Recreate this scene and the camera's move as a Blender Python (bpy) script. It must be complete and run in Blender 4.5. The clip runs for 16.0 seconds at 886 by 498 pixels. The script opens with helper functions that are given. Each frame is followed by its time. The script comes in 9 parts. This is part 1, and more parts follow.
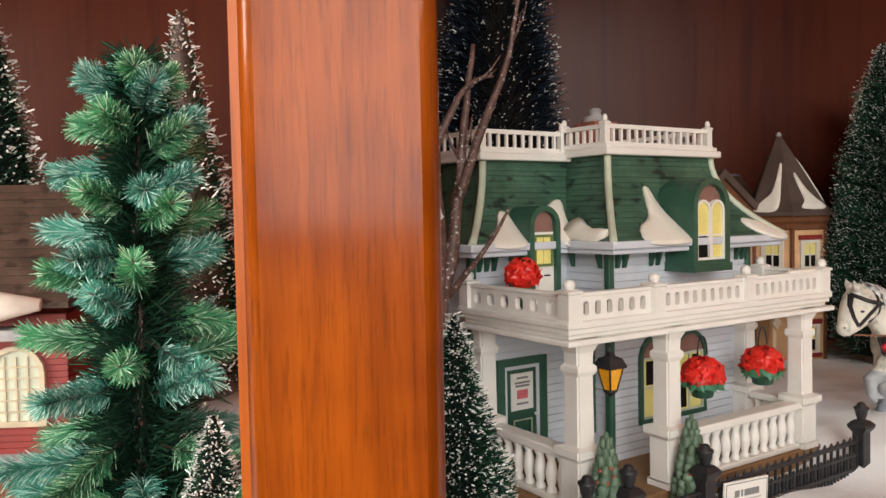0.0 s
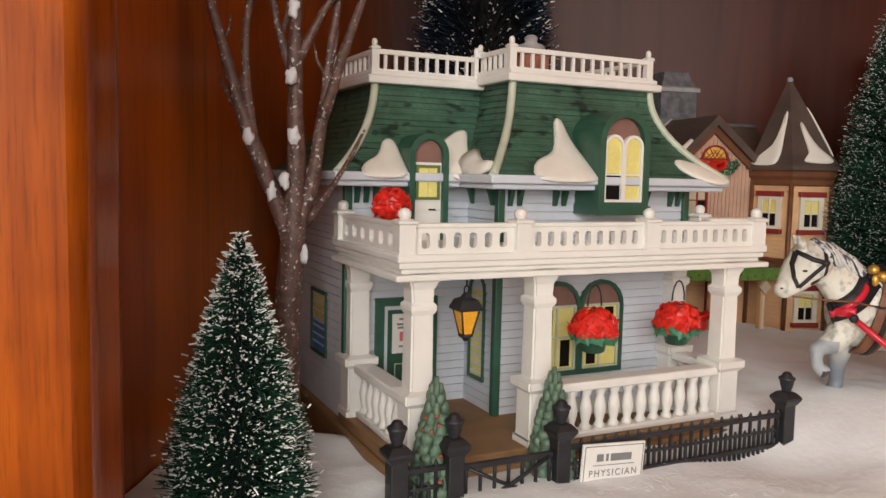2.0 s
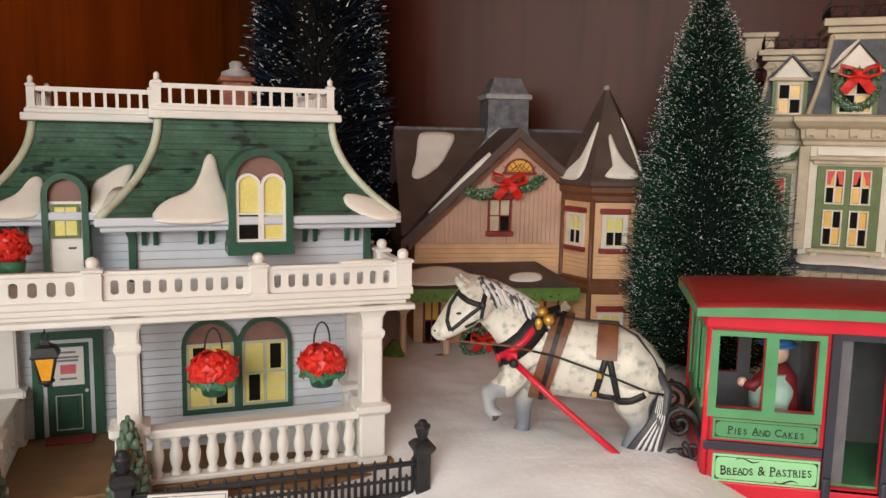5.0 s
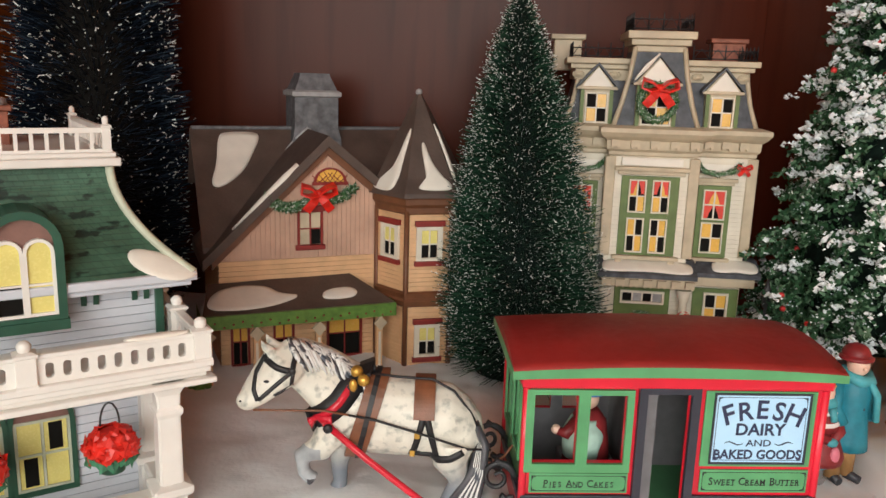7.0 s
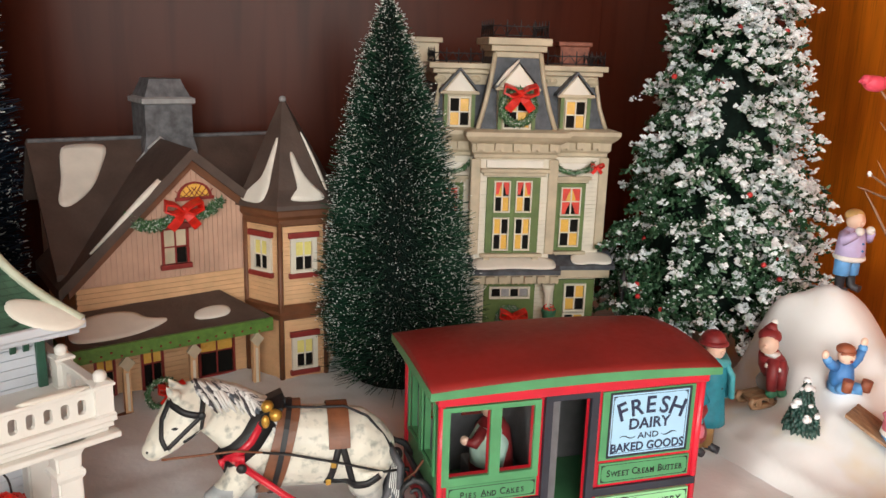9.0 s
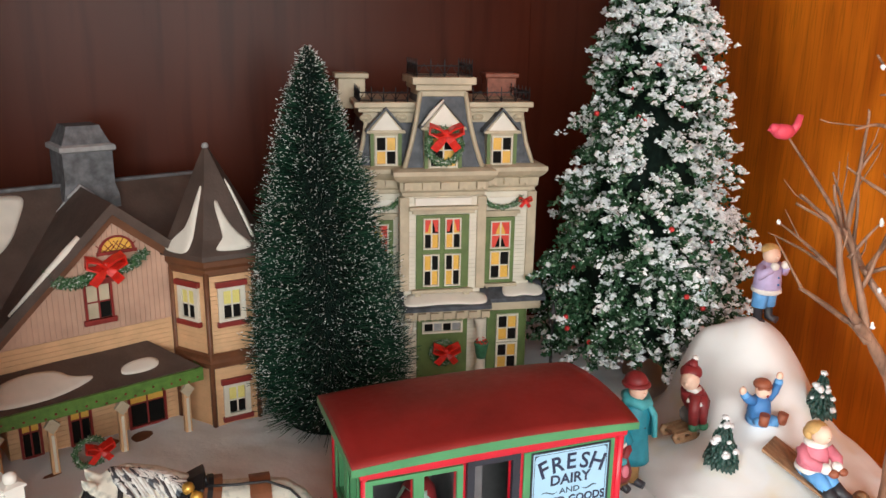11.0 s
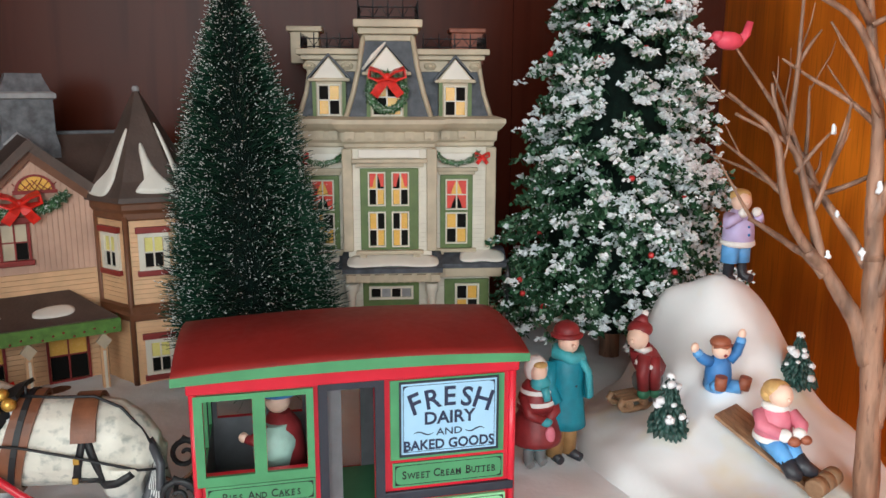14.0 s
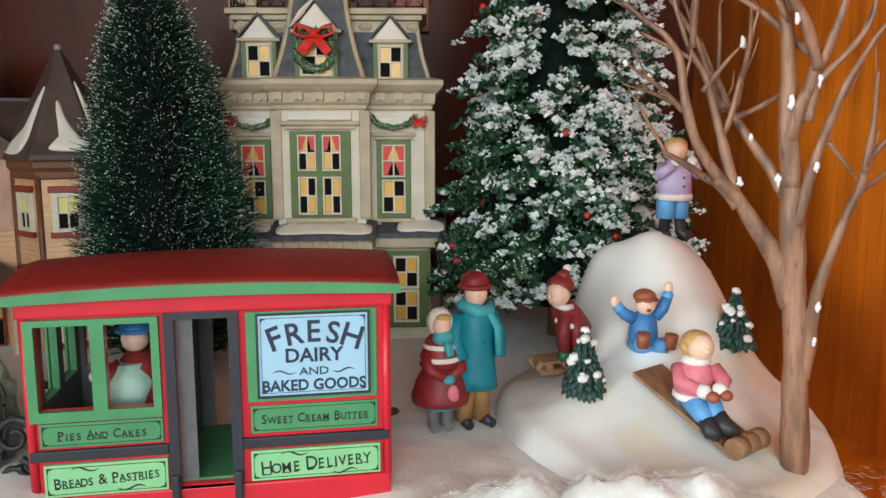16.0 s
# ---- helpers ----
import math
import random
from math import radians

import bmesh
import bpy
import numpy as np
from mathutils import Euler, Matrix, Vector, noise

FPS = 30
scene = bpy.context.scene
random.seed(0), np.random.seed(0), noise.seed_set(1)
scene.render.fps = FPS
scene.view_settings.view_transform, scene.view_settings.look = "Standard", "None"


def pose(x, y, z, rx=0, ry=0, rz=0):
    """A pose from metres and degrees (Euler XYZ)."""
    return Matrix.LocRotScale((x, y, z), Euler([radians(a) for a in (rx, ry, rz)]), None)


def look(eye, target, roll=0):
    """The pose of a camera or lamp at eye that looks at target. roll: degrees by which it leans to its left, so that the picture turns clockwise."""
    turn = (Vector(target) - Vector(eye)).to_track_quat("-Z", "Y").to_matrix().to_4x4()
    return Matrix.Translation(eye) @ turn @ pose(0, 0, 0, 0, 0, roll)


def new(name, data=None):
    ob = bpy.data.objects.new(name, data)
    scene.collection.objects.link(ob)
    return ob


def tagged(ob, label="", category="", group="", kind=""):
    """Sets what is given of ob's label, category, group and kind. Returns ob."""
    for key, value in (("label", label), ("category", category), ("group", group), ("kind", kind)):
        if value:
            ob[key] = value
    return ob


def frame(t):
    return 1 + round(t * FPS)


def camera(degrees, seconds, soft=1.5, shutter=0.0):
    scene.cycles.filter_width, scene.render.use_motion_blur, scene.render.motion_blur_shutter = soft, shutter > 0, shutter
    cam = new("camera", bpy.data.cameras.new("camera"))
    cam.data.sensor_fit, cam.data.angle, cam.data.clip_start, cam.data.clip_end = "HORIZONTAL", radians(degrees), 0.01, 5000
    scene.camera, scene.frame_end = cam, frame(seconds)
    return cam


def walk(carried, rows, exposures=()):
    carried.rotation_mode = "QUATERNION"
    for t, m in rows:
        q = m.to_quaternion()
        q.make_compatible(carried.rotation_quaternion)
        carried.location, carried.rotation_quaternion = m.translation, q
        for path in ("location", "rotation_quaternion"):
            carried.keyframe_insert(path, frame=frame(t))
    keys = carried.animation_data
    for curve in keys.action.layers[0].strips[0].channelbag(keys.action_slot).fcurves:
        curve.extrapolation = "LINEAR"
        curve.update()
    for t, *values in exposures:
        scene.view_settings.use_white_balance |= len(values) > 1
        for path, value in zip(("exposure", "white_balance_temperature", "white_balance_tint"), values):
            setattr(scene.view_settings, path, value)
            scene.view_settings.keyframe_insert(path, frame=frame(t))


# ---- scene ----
cam = camera(58.2, 16.0, soft=1.5)
METRES, EYE, TILT, LEAN, TURN = 1.0, 0.175, 0.0, 0.0, 0.0
ROWS = [
    (0.0, 0.0, 0.0, 0.0, -0.05, -2.46, 1.12),
    (0.5, -0.0178, 0.035, -0.015, -0.82, -3.28, 1.01),
    (1.0, 0.0172, 0.0327, -0.0266, -2.11, -3.75, 0.68),
    (1.5, 0.0802, 0.0413, -0.0191, 2.0, -4.41, -0.59),
    (2.0, 0.126, 0.0398, -0.0178, 7.52, -5.37, -1.28),
    (2.5, 0.1993, 0.0469, -0.0157, 10.9, -6.28, -1.38),
    (3.0, 0.2405, 0.0598, -0.0101, 12.75, -6.61, -1.27),
    (3.5, 0.2854, 0.0681, -0.0074, 14.01, -6.61, -1.01),
    (4.0, 0.3285, 0.0706, -0.008, 14.94, -6.53, -0.84),
    (6.5, 0.3793, 0.1381, 0.0866, 5.41, -11.2, -1.65),
    (7.0, 0.3657, 0.138, 0.0869, 0.71, -12.28, -1.75),
    (7.5, 0.3543, 0.1466, 0.0935, -2.6, -12.68, -1.85),
    (8.0, 0.3436, 0.145, 0.0891, -6.06, -12.96, -1.73),
    (8.5, 0.3355, 0.1434, 0.0844, -9.64, -13.28, -1.66),
    (9.0, 0.3179, 0.1466, 0.1127, -12.92, -13.84, -1.68),
    (9.5, 0.3103, 0.1428, 0.1483, -15.43, -14.65, -1.67),
    (10.0, 0.3135, 0.1523, 0.1644, -17.04, -15.37, -1.52),
    (12.5, 0.4265, 0.1479, 0.1395, -14.11, -13.97, 1.1),
    (13.0, 0.4541, 0.1481, 0.1225, -12.44, -12.99, 0.93),
    (13.5, 0.4547, 0.1551, 0.0991, -11.02, -12.08, 0.41),
    (14.0, 0.4648, 0.1545, 0.073, -9.68, -11.28, -0.13),
    (14.5, 0.5007, 0.157, 0.056, -8.46, -10.69, -0.42),
    (15.0, 0.5206, 0.1622, 0.0363, -7.41, -10.02, -0.38),
    (15.5, 0.5325, 0.1559, 0.0244, -6.76, -9.32, -0.18),
    (16.0, 0.548, 0.1674, 0.0141, -6.94, -8.61, 0.06),
]
walk(cam, [(t, pose(0, 0, EYE, TILT, LEAN, TURN) @ pose(METRES * x, METRES * y, METRES * z, 90 + pitch, roll, yaw)) for t, x, y, z, yaw, pitch, roll in ROWS],
     ((0.0, 0.0, 6500, 10), (4.2, 0.0, 6500, 10), (7.0, 0.16, 6450, 8), (10.0, 0.2, 6300, 6), (12.5, 0.12, 5900, 4), (14.0, 0.02, 5750, 2), (15.2, -0.08, 5650, 0), (16.0, -0.14, 5850, -2)))

# ---- light ----
scene.view_settings.exposure = 0.0
world = bpy.data.worlds.new("sky_world")
scene.world = world
world.use_nodes = True
sky = world.node_tree.nodes.new("ShaderNodeTexSky")
sky.sky_type, sky.sun_disc = "NISHITA", False
sky.sun_elevation, sky.sun_rotation = radians(35), radians(150)
world.node_tree.nodes["Background"].inputs["Strength"].default_value = 0.1
world.node_tree.links.new(sky.outputs["Color"], world.node_tree.nodes["Background"].inputs["Color"])


def window_light(name, x, y, z, w, h, power, color, aim):
    lamp = bpy.data.lights.new(name, "AREA")
    lamp.shape, lamp.size, lamp.size_y, lamp.energy, lamp.color = "RECTANGLE", w, h, power, color
    ob = new(name, lamp)
    ob.matrix_world = look((x, y, z), aim)
    return ob


window_light("window_daylight", 0.2, -1.86, 0.75, 1.5, 1.2, 43.0, (1.0, 0.965, 0.91), (0.2, 0.0, 0.75))
window_light("window_daylight_side", -2.56, -1.25, 0.55, 1.3, 1.2, 118.0, (1.0, 0.95, 0.88), (0.0, -1.25, 0.55))

# ---- materials ----


def material(name, base, rough=0.5, metal=0.0, vary=0.12, scale=120.0, bump=0.15, fine=900.0, coat=0.0, second=None, patch=0.45, island=0.0, stretch=(1, 1, 1), sheen=0.0, edge=0.08):
    """Painted or raw surface: two scales of colour change, relief, optional second colour in patches or by piece."""
    m = bpy.data.materials.new(name)
    m.use_nodes = True
    n, l = m.node_tree.nodes, m.node_tree.links
    b = n["Principled BSDF"]
    b.inputs["Roughness"].default_value, b.inputs["Metallic"].default_value = rough, metal
    b.inputs["Coat Weight"].default_value = coat
    b.inputs["Sheen Weight"].default_value = sheen
    tc, mp = n.new("ShaderNodeTexCoord"), n.new("ShaderNodeMapping")
    mp.inputs["Scale"].default_value = stretch
    l.new(tc.outputs["Object"], mp.inputs["Vector"])
    big, small = n.new("ShaderNodeTexNoise"), n.new("ShaderNodeTexNoise")
    big.inputs["Scale"].default_value, big.inputs["Detail"].default_value = scale, 4
    small.inputs["Scale"].default_value, small.inputs["Detail"].default_value = fine, 3
    for t in (big, small):
        l.new(mp.outputs["Vector"], t.inputs["Vector"])
    ramp = n.new("ShaderNodeValToRGB")
    lo = tuple(c * (1 - vary * 1.6) for c in base)
    hi = tuple(min(1.0, c * (1 + vary)) for c in base)
    ramp.color_ramp.elements[0].position, ramp.color_ramp.elements[1].position = 0.3, 0.7
    ramp.color_ramp.elements[0].color, ramp.color_ramp.elements[1].color = (*lo, 1), (*hi, 1)
    l.new(big.outputs["Fac"], ramp.inputs["Fac"])
    out = ramp.outputs["Color"]
    if second is not None:
        mix = n.new("ShaderNodeMix")
        mix.data_type = "RGBA"
        step = n.new("ShaderNodeMapRange")
        step.inputs["From Min"].default_value, step.inputs["From Max"].default_value = patch, patch + edge
        if island:
            geo = n.new("ShaderNodeNewGeometry")
            l.new(geo.outputs["Random Per Island"], step.inputs["Value"])
        else:
            l.new(small.outputs["Fac"], step.inputs["Value"])
        l.new(step.outputs["Result"], mix.inputs["Factor"])
        l.new(out, mix.inputs["A"])
        mix.inputs["B"].default_value = (*second, 1)
        out = mix.outputs["Result"]
    l.new(out, b.inputs["Base Color"])
    rr = n.new("ShaderNodeMapRange")
    rr.inputs["To Min"].default_value, rr.inputs["To Max"].default_value = max(0.03, rough - 0.1), min(1.0, rough + 0.12)
    l.new(small.outputs["Fac"], rr.inputs["Value"])
    l.new(rr.outputs["Result"], b.inputs["Roughness"])
    if bump:
        bp = n.new("ShaderNodeBump")
        bp.inputs["Strength"].default_value, bp.inputs["Distance"].default_value = bump, 0.0006
        l.new(small.outputs["Fac"], bp.inputs["Height"])
        l.new(bp.outputs["Normal"], b.inputs["Normal"])
    return m


def wood(name, dark, light, rough=0.3, coat=0.4, grain=(38, 38, 1.6), figure=5.0, axis_shift=0.0):
    """Varnished wood with long vertical grain, broad figure and pores."""
    m = bpy.data.materials.new(name)
    m.use_nodes = True
    n, l = m.node_tree.nodes, m.node_tree.links
    b = n["Principled BSDF"]
    tc, mp, mq = n.new("ShaderNodeTexCoord"), n.new("ShaderNodeMapping"), n.new("ShaderNodeMapping")
    mp.inputs["Scale"].default_value = grain
    mq.inputs["Scale"].default_value = tuple(g * 7 for g in grain)
    a, p, f = n.new("ShaderNodeTexNoise"), n.new("ShaderNodeTexNoise"), n.new("ShaderNodeTexNoise")
    a.inputs["Scale"].default_value, a.inputs["Detail"].default_value, a.inputs["Distortion"].default_value = 1.0, 6, 0.6
    p.inputs["Scale"].default_value, p.inputs["Detail"].default_value = 1.0, 3
    f.inputs["Scale"].default_value, f.inputs["Detail"].default_value = figure, 2
    l.new(tc.outputs["Object"], mp.inputs["Vector"])
    l.new(tc.outputs["Object"], mq.inputs["Vector"])
    l.new(tc.outputs["Object"], f.inputs["Vector"])
    l.new(mp.outputs["Vector"], a.inputs["Vector"])
    l.new(mq.outputs["Vector"], p.inputs["Vector"])
    add = n.new("ShaderNodeMath")
    add.operation = "ADD"
    half = n.new("ShaderNodeMath")
    half.operation, half.inputs[1].default_value = "MULTIPLY", 0.5
    l.new(a.outputs["Fac"], add.inputs[0])
    l.new(f.outputs["Fac"], add.inputs[1])
    l.new(add.outputs["Value"], half.inputs[0])
    ramp = n.new("ShaderNodeValToRGB")
    ramp.color_ramp.elements[0].position, ramp.color_ramp.elements[1].position = 0.36, 0.64
    ramp.color_ramp.elements[0].color, ramp.color_ramp.elements[1].color = (*dark, 1), (*light, 1)
    l.new(half.outputs["Value"], ramp.inputs["Fac"])
    pore = n.new("ShaderNodeMapRange")
    pore.inputs["From Min"].default_value, pore.inputs["From Max"].default_value = 0.3, 0.48
    pore.inputs["To Min"].default_value, pore.inputs["To Max"].default_value = 0.72, 1.0
    l.new(p.outputs["Fac"], pore.inputs["Value"])
    mix = n.new("ShaderNodeMix")
    mix.data_type, mix.blend_type = "RGBA", "MULTIPLY"
    mix.inputs["Factor"].default_value = 1.0
    l.new(ramp.outputs["Color"], mix.inputs["A"])
    l.new(pore.outputs["Result"], mix.inputs["B"])
    l.new(mix.outputs["Result"], b.inputs["Base Color"])
    b.inputs["Roughness"].default_value, b.inputs["Coat Weight"].default_value, b.inputs["Coat Roughness"].default_value = rough, coat, 0.22
    bp = n.new("ShaderNodeBump")
    bp.inputs["Strength"].default_value, bp.inputs["Distance"].default_value = 0.12, 0.0004
    l.new(p.outputs["Fac"], bp.inputs["Height"])
    l.new(bp.outputs["Normal"], b.inputs["Normal"])
    return m


def shingle(name, base, dark, cols=0.0046, rows=0.0028):
    """Painted shingles: brick-wise joints and single darker tiles."""
    m = material(name, base, 0.5, vary=0.2, scale=60, bump=0.0)
    n, l = m.node_tree.nodes, m.node_tree.links
    b = n["Principled BSDF"]
    old = b.inputs["Base Color"].links[0].from_socket
    br = n.new("ShaderNodeTexBrick")
    br.inputs["Scale"].default_value = 1.0
    br.inputs["Brick Width"].default_value, br.inputs["Row Height"].default_value, br.inputs["Mortar Size"].default_value = cols, rows, 0.00022
    br.inputs["Color1"].default_value, br.inputs["Color2"].default_value, br.inputs["Mortar"].default_value = (1, 1, 1, 1), (0.78, 0.78, 0.78, 1), (0.6, 0.6, 0.6, 1)
    tc, sp, cb = n.new("ShaderNodeTexCoord"), n.new("ShaderNodeSeparateXYZ"), n.new("ShaderNodeCombineXYZ")
    ad = n.new("ShaderNodeMath")
    ad.operation = "ADD"
    l.new(tc.outputs["Object"], sp.inputs["Vector"])
    l.new(sp.outputs["X"], ad.inputs[0])
    l.new(sp.outputs["Y"], ad.inputs[1])
    l.new(ad.outputs["Value"], cb.inputs["X"])
    l.new(sp.outputs["Z"], cb.inputs["Y"])
    l.new(cb.outputs["Vector"], br.inputs["Vector"])
    ns = n.new("ShaderNodeTexNoise")
    ns.inputs["Scale"].default_value, ns.inputs["Detail"].default_value = 75, 3
    sc = n.new("ShaderNodeMapping")
    sc.inputs["Scale"].default_value = (1, 1, 2.2)
    l.new(tc.outputs["Object"], sc.inputs["Vector"])
    l.new(sc.outputs["Vector"], ns.inputs["Vector"])
    st = n.new("ShaderNodeMapRange")
    st.inputs["From Min"].default_value, st.inputs["From Max"].default_value = 0.58, 0.64
    l.new(ns.outputs["Fac"], st.inputs["Value"])
    mx, ml = n.new("ShaderNodeMix"), n.new("ShaderNodeMix")
    mx.data_type = ml.data_type = "RGBA"
    ml.blend_type, ml.inputs["Factor"].default_value = "MULTIPLY", 1.0
    l.new(st.outputs["Result"], mx.inputs["Factor"])
    l.new(old, mx.inputs["A"])
    mx.inputs["B"].default_value = (*dark, 1)
    l.new(mx.outputs["Result"], ml.inputs["A"])
    l.new(br.outputs["Color"], ml.inputs["B"])
    l.new(ml.outputs["Result"], b.inputs["Base Color"])
    bp = n.new("ShaderNodeBump")
    bp.inputs["Strength"].default_value, bp.inputs["Distance"].default_value = 0.5, 0.0004
    l.new(br.outputs["Color"], bp.inputs["Height"])
    l.new(bp.outputs["Normal"], b.inputs["Normal"])
    return m


M_SIDE = wood("cherry_varnish", (0.46, 0.102, 0.006), (0.84, 0.23, 0.012), coat=0.08, figure=9.0, grain=(60, 60, 3.0))
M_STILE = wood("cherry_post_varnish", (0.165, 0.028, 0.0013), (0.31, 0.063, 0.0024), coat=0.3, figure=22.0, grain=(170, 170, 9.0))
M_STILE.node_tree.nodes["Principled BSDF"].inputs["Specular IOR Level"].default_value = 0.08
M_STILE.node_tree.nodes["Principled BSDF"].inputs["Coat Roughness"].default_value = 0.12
# Darker copy of the cherry varnish: the partition's shade is in its colour.
M_PARTITION = wood("cherry_varnish_shade_copy", (0.25, 0.05, 0.004), (0.48, 0.108, 0.006), coat=0.05, figure=9.0)
M_BACK = wood("mahogany_panel", (0.058, 0.0135, 0.0075), (0.098, 0.024, 0.0125), rough=0.27, coat=0.0, grain=(9, 9, 0.6), figure=2.2)
M_BACK.node_tree.nodes["Principled BSDF"].inputs["Specular IOR Level"].default_value = 0.1
M_ROOM = material("room_plaster", (0.46, 0.43, 0.39), 0.8, vary=0.04, scale=3, fine=60)
M_ROOMFLOOR = wood("room_floor_boards", (0.12, 0.06, 0.03), (0.2, 0.11, 0.05), grain=(20, 1.0, 20))
M_SNOW = material("cotton_snow", (0.845, 0.86, 0.875), 0.95, vary=0.03, scale=30, bump=0.6, fine=260, sheen=0.3)
M_FIBRE = material("cotton_fibre", (0.85, 0.84, 0.83), 0.9, vary=0.02, bump=0)
# Beige second colour paints the hill's warm shading in random patches.
M_HILL = material("resin_snow", (0.83, 0.845, 0.85), 0.45, vary=0.03, scale=25, bump=0.05, fine=21, second=(0.8, 0.73, 0.57), patch=0.53, edge=0.2)
M_WHITE = material("white_glaze", (0.82, 0.79, 0.74), 0.38, vary=0.04, scale=45, bump=0.08, fine=300)
M_SIDING = material("pale_blue_white_paint", (0.62, 0.65, 0.71), 0.5, vary=0.05, scale=60, bump=0.1, fine=400)
M_SNOWPAINT = material("painted_snow", (0.84, 0.79, 0.7), 0.5, vary=0.05, scale=60, bump=0.2, fine=350)
M_GREENROOF = shingle("green_shingles", (0.066, 0.15, 0.098), (0.016, 0.036, 0.026))
M_GREEN = material("dark_green_paint", (0.028, 0.095, 0.06), 0.4, vary=0.12, scale=90)
M_HIP = material("pale_green_trim", (0.55, 0.58, 0.45), 0.45, vary=0.08, scale=80)
M_YELLOW = material("yellow_pane", (0.82, 0.72, 0.24), 0.25, vary=0.06, scale=60)
M_AMBER = material("amber_pane", (0.85, 0.5, 0.1), 0.25, vary=0.08, scale=60)
# Near-black in place of shade: open panes, slots, inside of the navy pine.
M_BLACK = material("hollow_shade_black", (0.008, 0.007, 0.006), 0.8, vary=0.1)
M_MAUVE = material("mauve_brown_paint", (0.25, 0.13, 0.105), 0.5, vary=0.1)
M_IRON = material("black_iron_paint", (0.02, 0.02, 0.023), 0.45, vary=0.25, scale=100, bump=0.2)
M_PORCH = material("tan_porch_floor", (0.27, 0.15, 0.065), 0.6, vary=0.12, scale=60)
M_RED = material("poinsettia_red", (0.72, 0.022, 0.012), 0.4, vary=0.15, scale=200)
M_LEAF = material("leaf_green_paint", (0.045, 0.19, 0.1), 0.45, vary=0.2, scale=200)
M_LANTERN = material("lantern_amber", (0.9, 0.42, 0.02), 0.25, vary=0.06)
M_TOPIARY = material("topiary_green", (0.125, 0.195, 0.13), 0.5, vary=0.25, scale=220, bump=0.5, fine=500)
M_SIGN = material("sign_white", (0.82, 0.8, 0.76), 0.4, vary=0.03)
M_INK = material("black_ink", (0.012, 0.012, 0.014), 0.5, vary=0.1)
M_NAVYINK = material("navy_ink", (0.022, 0.03, 0.075), 0.45, vary=0.1)
M_GREYINK = material("grey_ink", (0.22, 0.22, 0.22), 0.5, vary=0.1)
M_PINKINK = material("pink_notice_ink", (0.72, 0.16, 0.2), 0.5, vary=0.1)
M_TAN = material("tan_paint", (0.74, 0.45, 0.24), 0.5, vary=0.1, scale=60)
M_ROSE = material("rose_brown_boards", (0.58, 0.36, 0.26), 0.55, vary=0.1, scale=50)
M_BROWNTRIM = material("brown_trim", (0.17, 0.065, 0.028), 0.5, vary=0.15, scale=80)
M_BROWNROOF = material("brown_roof", (0.092, 0.062, 0.05), 0.6, vary=0.18, scale=50, bump=0.5, fine=420)
M_STONE = material("grey_chimney_stone", (0.14, 0.14, 0.15), 0.6, vary=0.3, scale=150, bump=0.6, fine=350)
M_STONELIGHT = material("pale_stone_cap", (0.36, 0.35, 0.35), 0.6, vary=0.15, scale=120)
M_MAROON = material("maroon_paint", (0.25, 0.025, 0.02), 0.45, vary=0.12, scale=90)
M_GARLAND = material("garland_green", (0.055, 0.15, 0.05), 0.55, vary=0.3, scale=400, bump=0.7, second=(0.78, 0.78, 0.74), patch=0.56)
M_FASCIA = material("moss_green_fascia", (0.12, 0.25, 0.045), 0.5, vary=0.2, scale=200)
M_CREAM = material("cream_stone_paint", (0.56, 0.47, 0.33), 0.5, vary=0.12, scale=70, bump=0.15, fine=300)
M_CREAMLIGHT = material("pale_cream_paint", (0.76, 0.7, 0.58), 0.5, vary=0.06, scale=70)
M_OLIVE = material("olive_green_paint", (0.13, 0.19, 0.055), 0.5, vary=0.12, scale=90)
M_SLATE = material("blue_grey_slate", (0.075, 0.082, 0.098), 0.55, vary=0.3, scale=160, bump=0.5, fine=330)
M_CURTAIN = material("red_curtain", (0.75, 0.06, 0.035), 0.5, vary=0.1)
M_BRICK = material("brick_red", (0.3, 0.1, 0.06), 0.6, vary=0.2, scale=200)
M_WRED = material("wagon_red", (0.64, 0.014, 0.036), 0.32, vary=0.07, scale=40, coat=0.2)
M_WROOF = material("wagon_roof_red", (0.26, 0.016, 0.014), 0.55, vary=0.16, scale=25, bump=0.12, fine=220)
M_WGREEN = material("wagon_green", (0.09, 0.3, 0.13), 0.4, vary=0.08, scale=60)
M_WPALE = material("pale_green_sign", (0.3, 0.64, 0.32), 0.4, vary=0.04, scale=60)
M_WBLUE = material("pale_blue_sign", (0.4, 0.63, 0.84), 0.4, vary=0.03, scale=60)
M_WGREY = material("charcoal_paint", (0.027, 0.029, 0.043), 0.45, vary=0.12, scale=80)
M_WINSIDE = material("wagon_inner_grey", (0.16, 0.16, 0.17), 0.6, vary=0.1)
M_HORSE = material("dapple_grey", (0.74, 0.71, 0.62), 0.4, vary=0.1, scale=70, bump=0.15, fine=210, second=(0.36, 0.37, 0.33), patch=0.52, edge=0.22)
hn, hl = M_HORSE.node_tree.nodes, M_HORSE.node_tree.links
hb = hn["Principled BSDF"]
hsep, hmap, hmix, htc = hn.new("ShaderNodeSeparateXYZ"), hn.new("ShaderNodeMapRange"), hn.new("ShaderNodeMix"), hn.new("ShaderNodeTexCoord")
hmix.data_type = "RGBA"
hmix.inputs["A"].default_value = (0.2, 0.225, 0.26, 1)
hmap.inputs["From Min"].default_value, hmap.inputs["From Max"].default_value = 0.042, 0.064
hl.new(htc.outputs["Object"], hsep.inputs["Vector"])
hl.new(hsep.outputs["Z"], hmap.inputs["Value"])
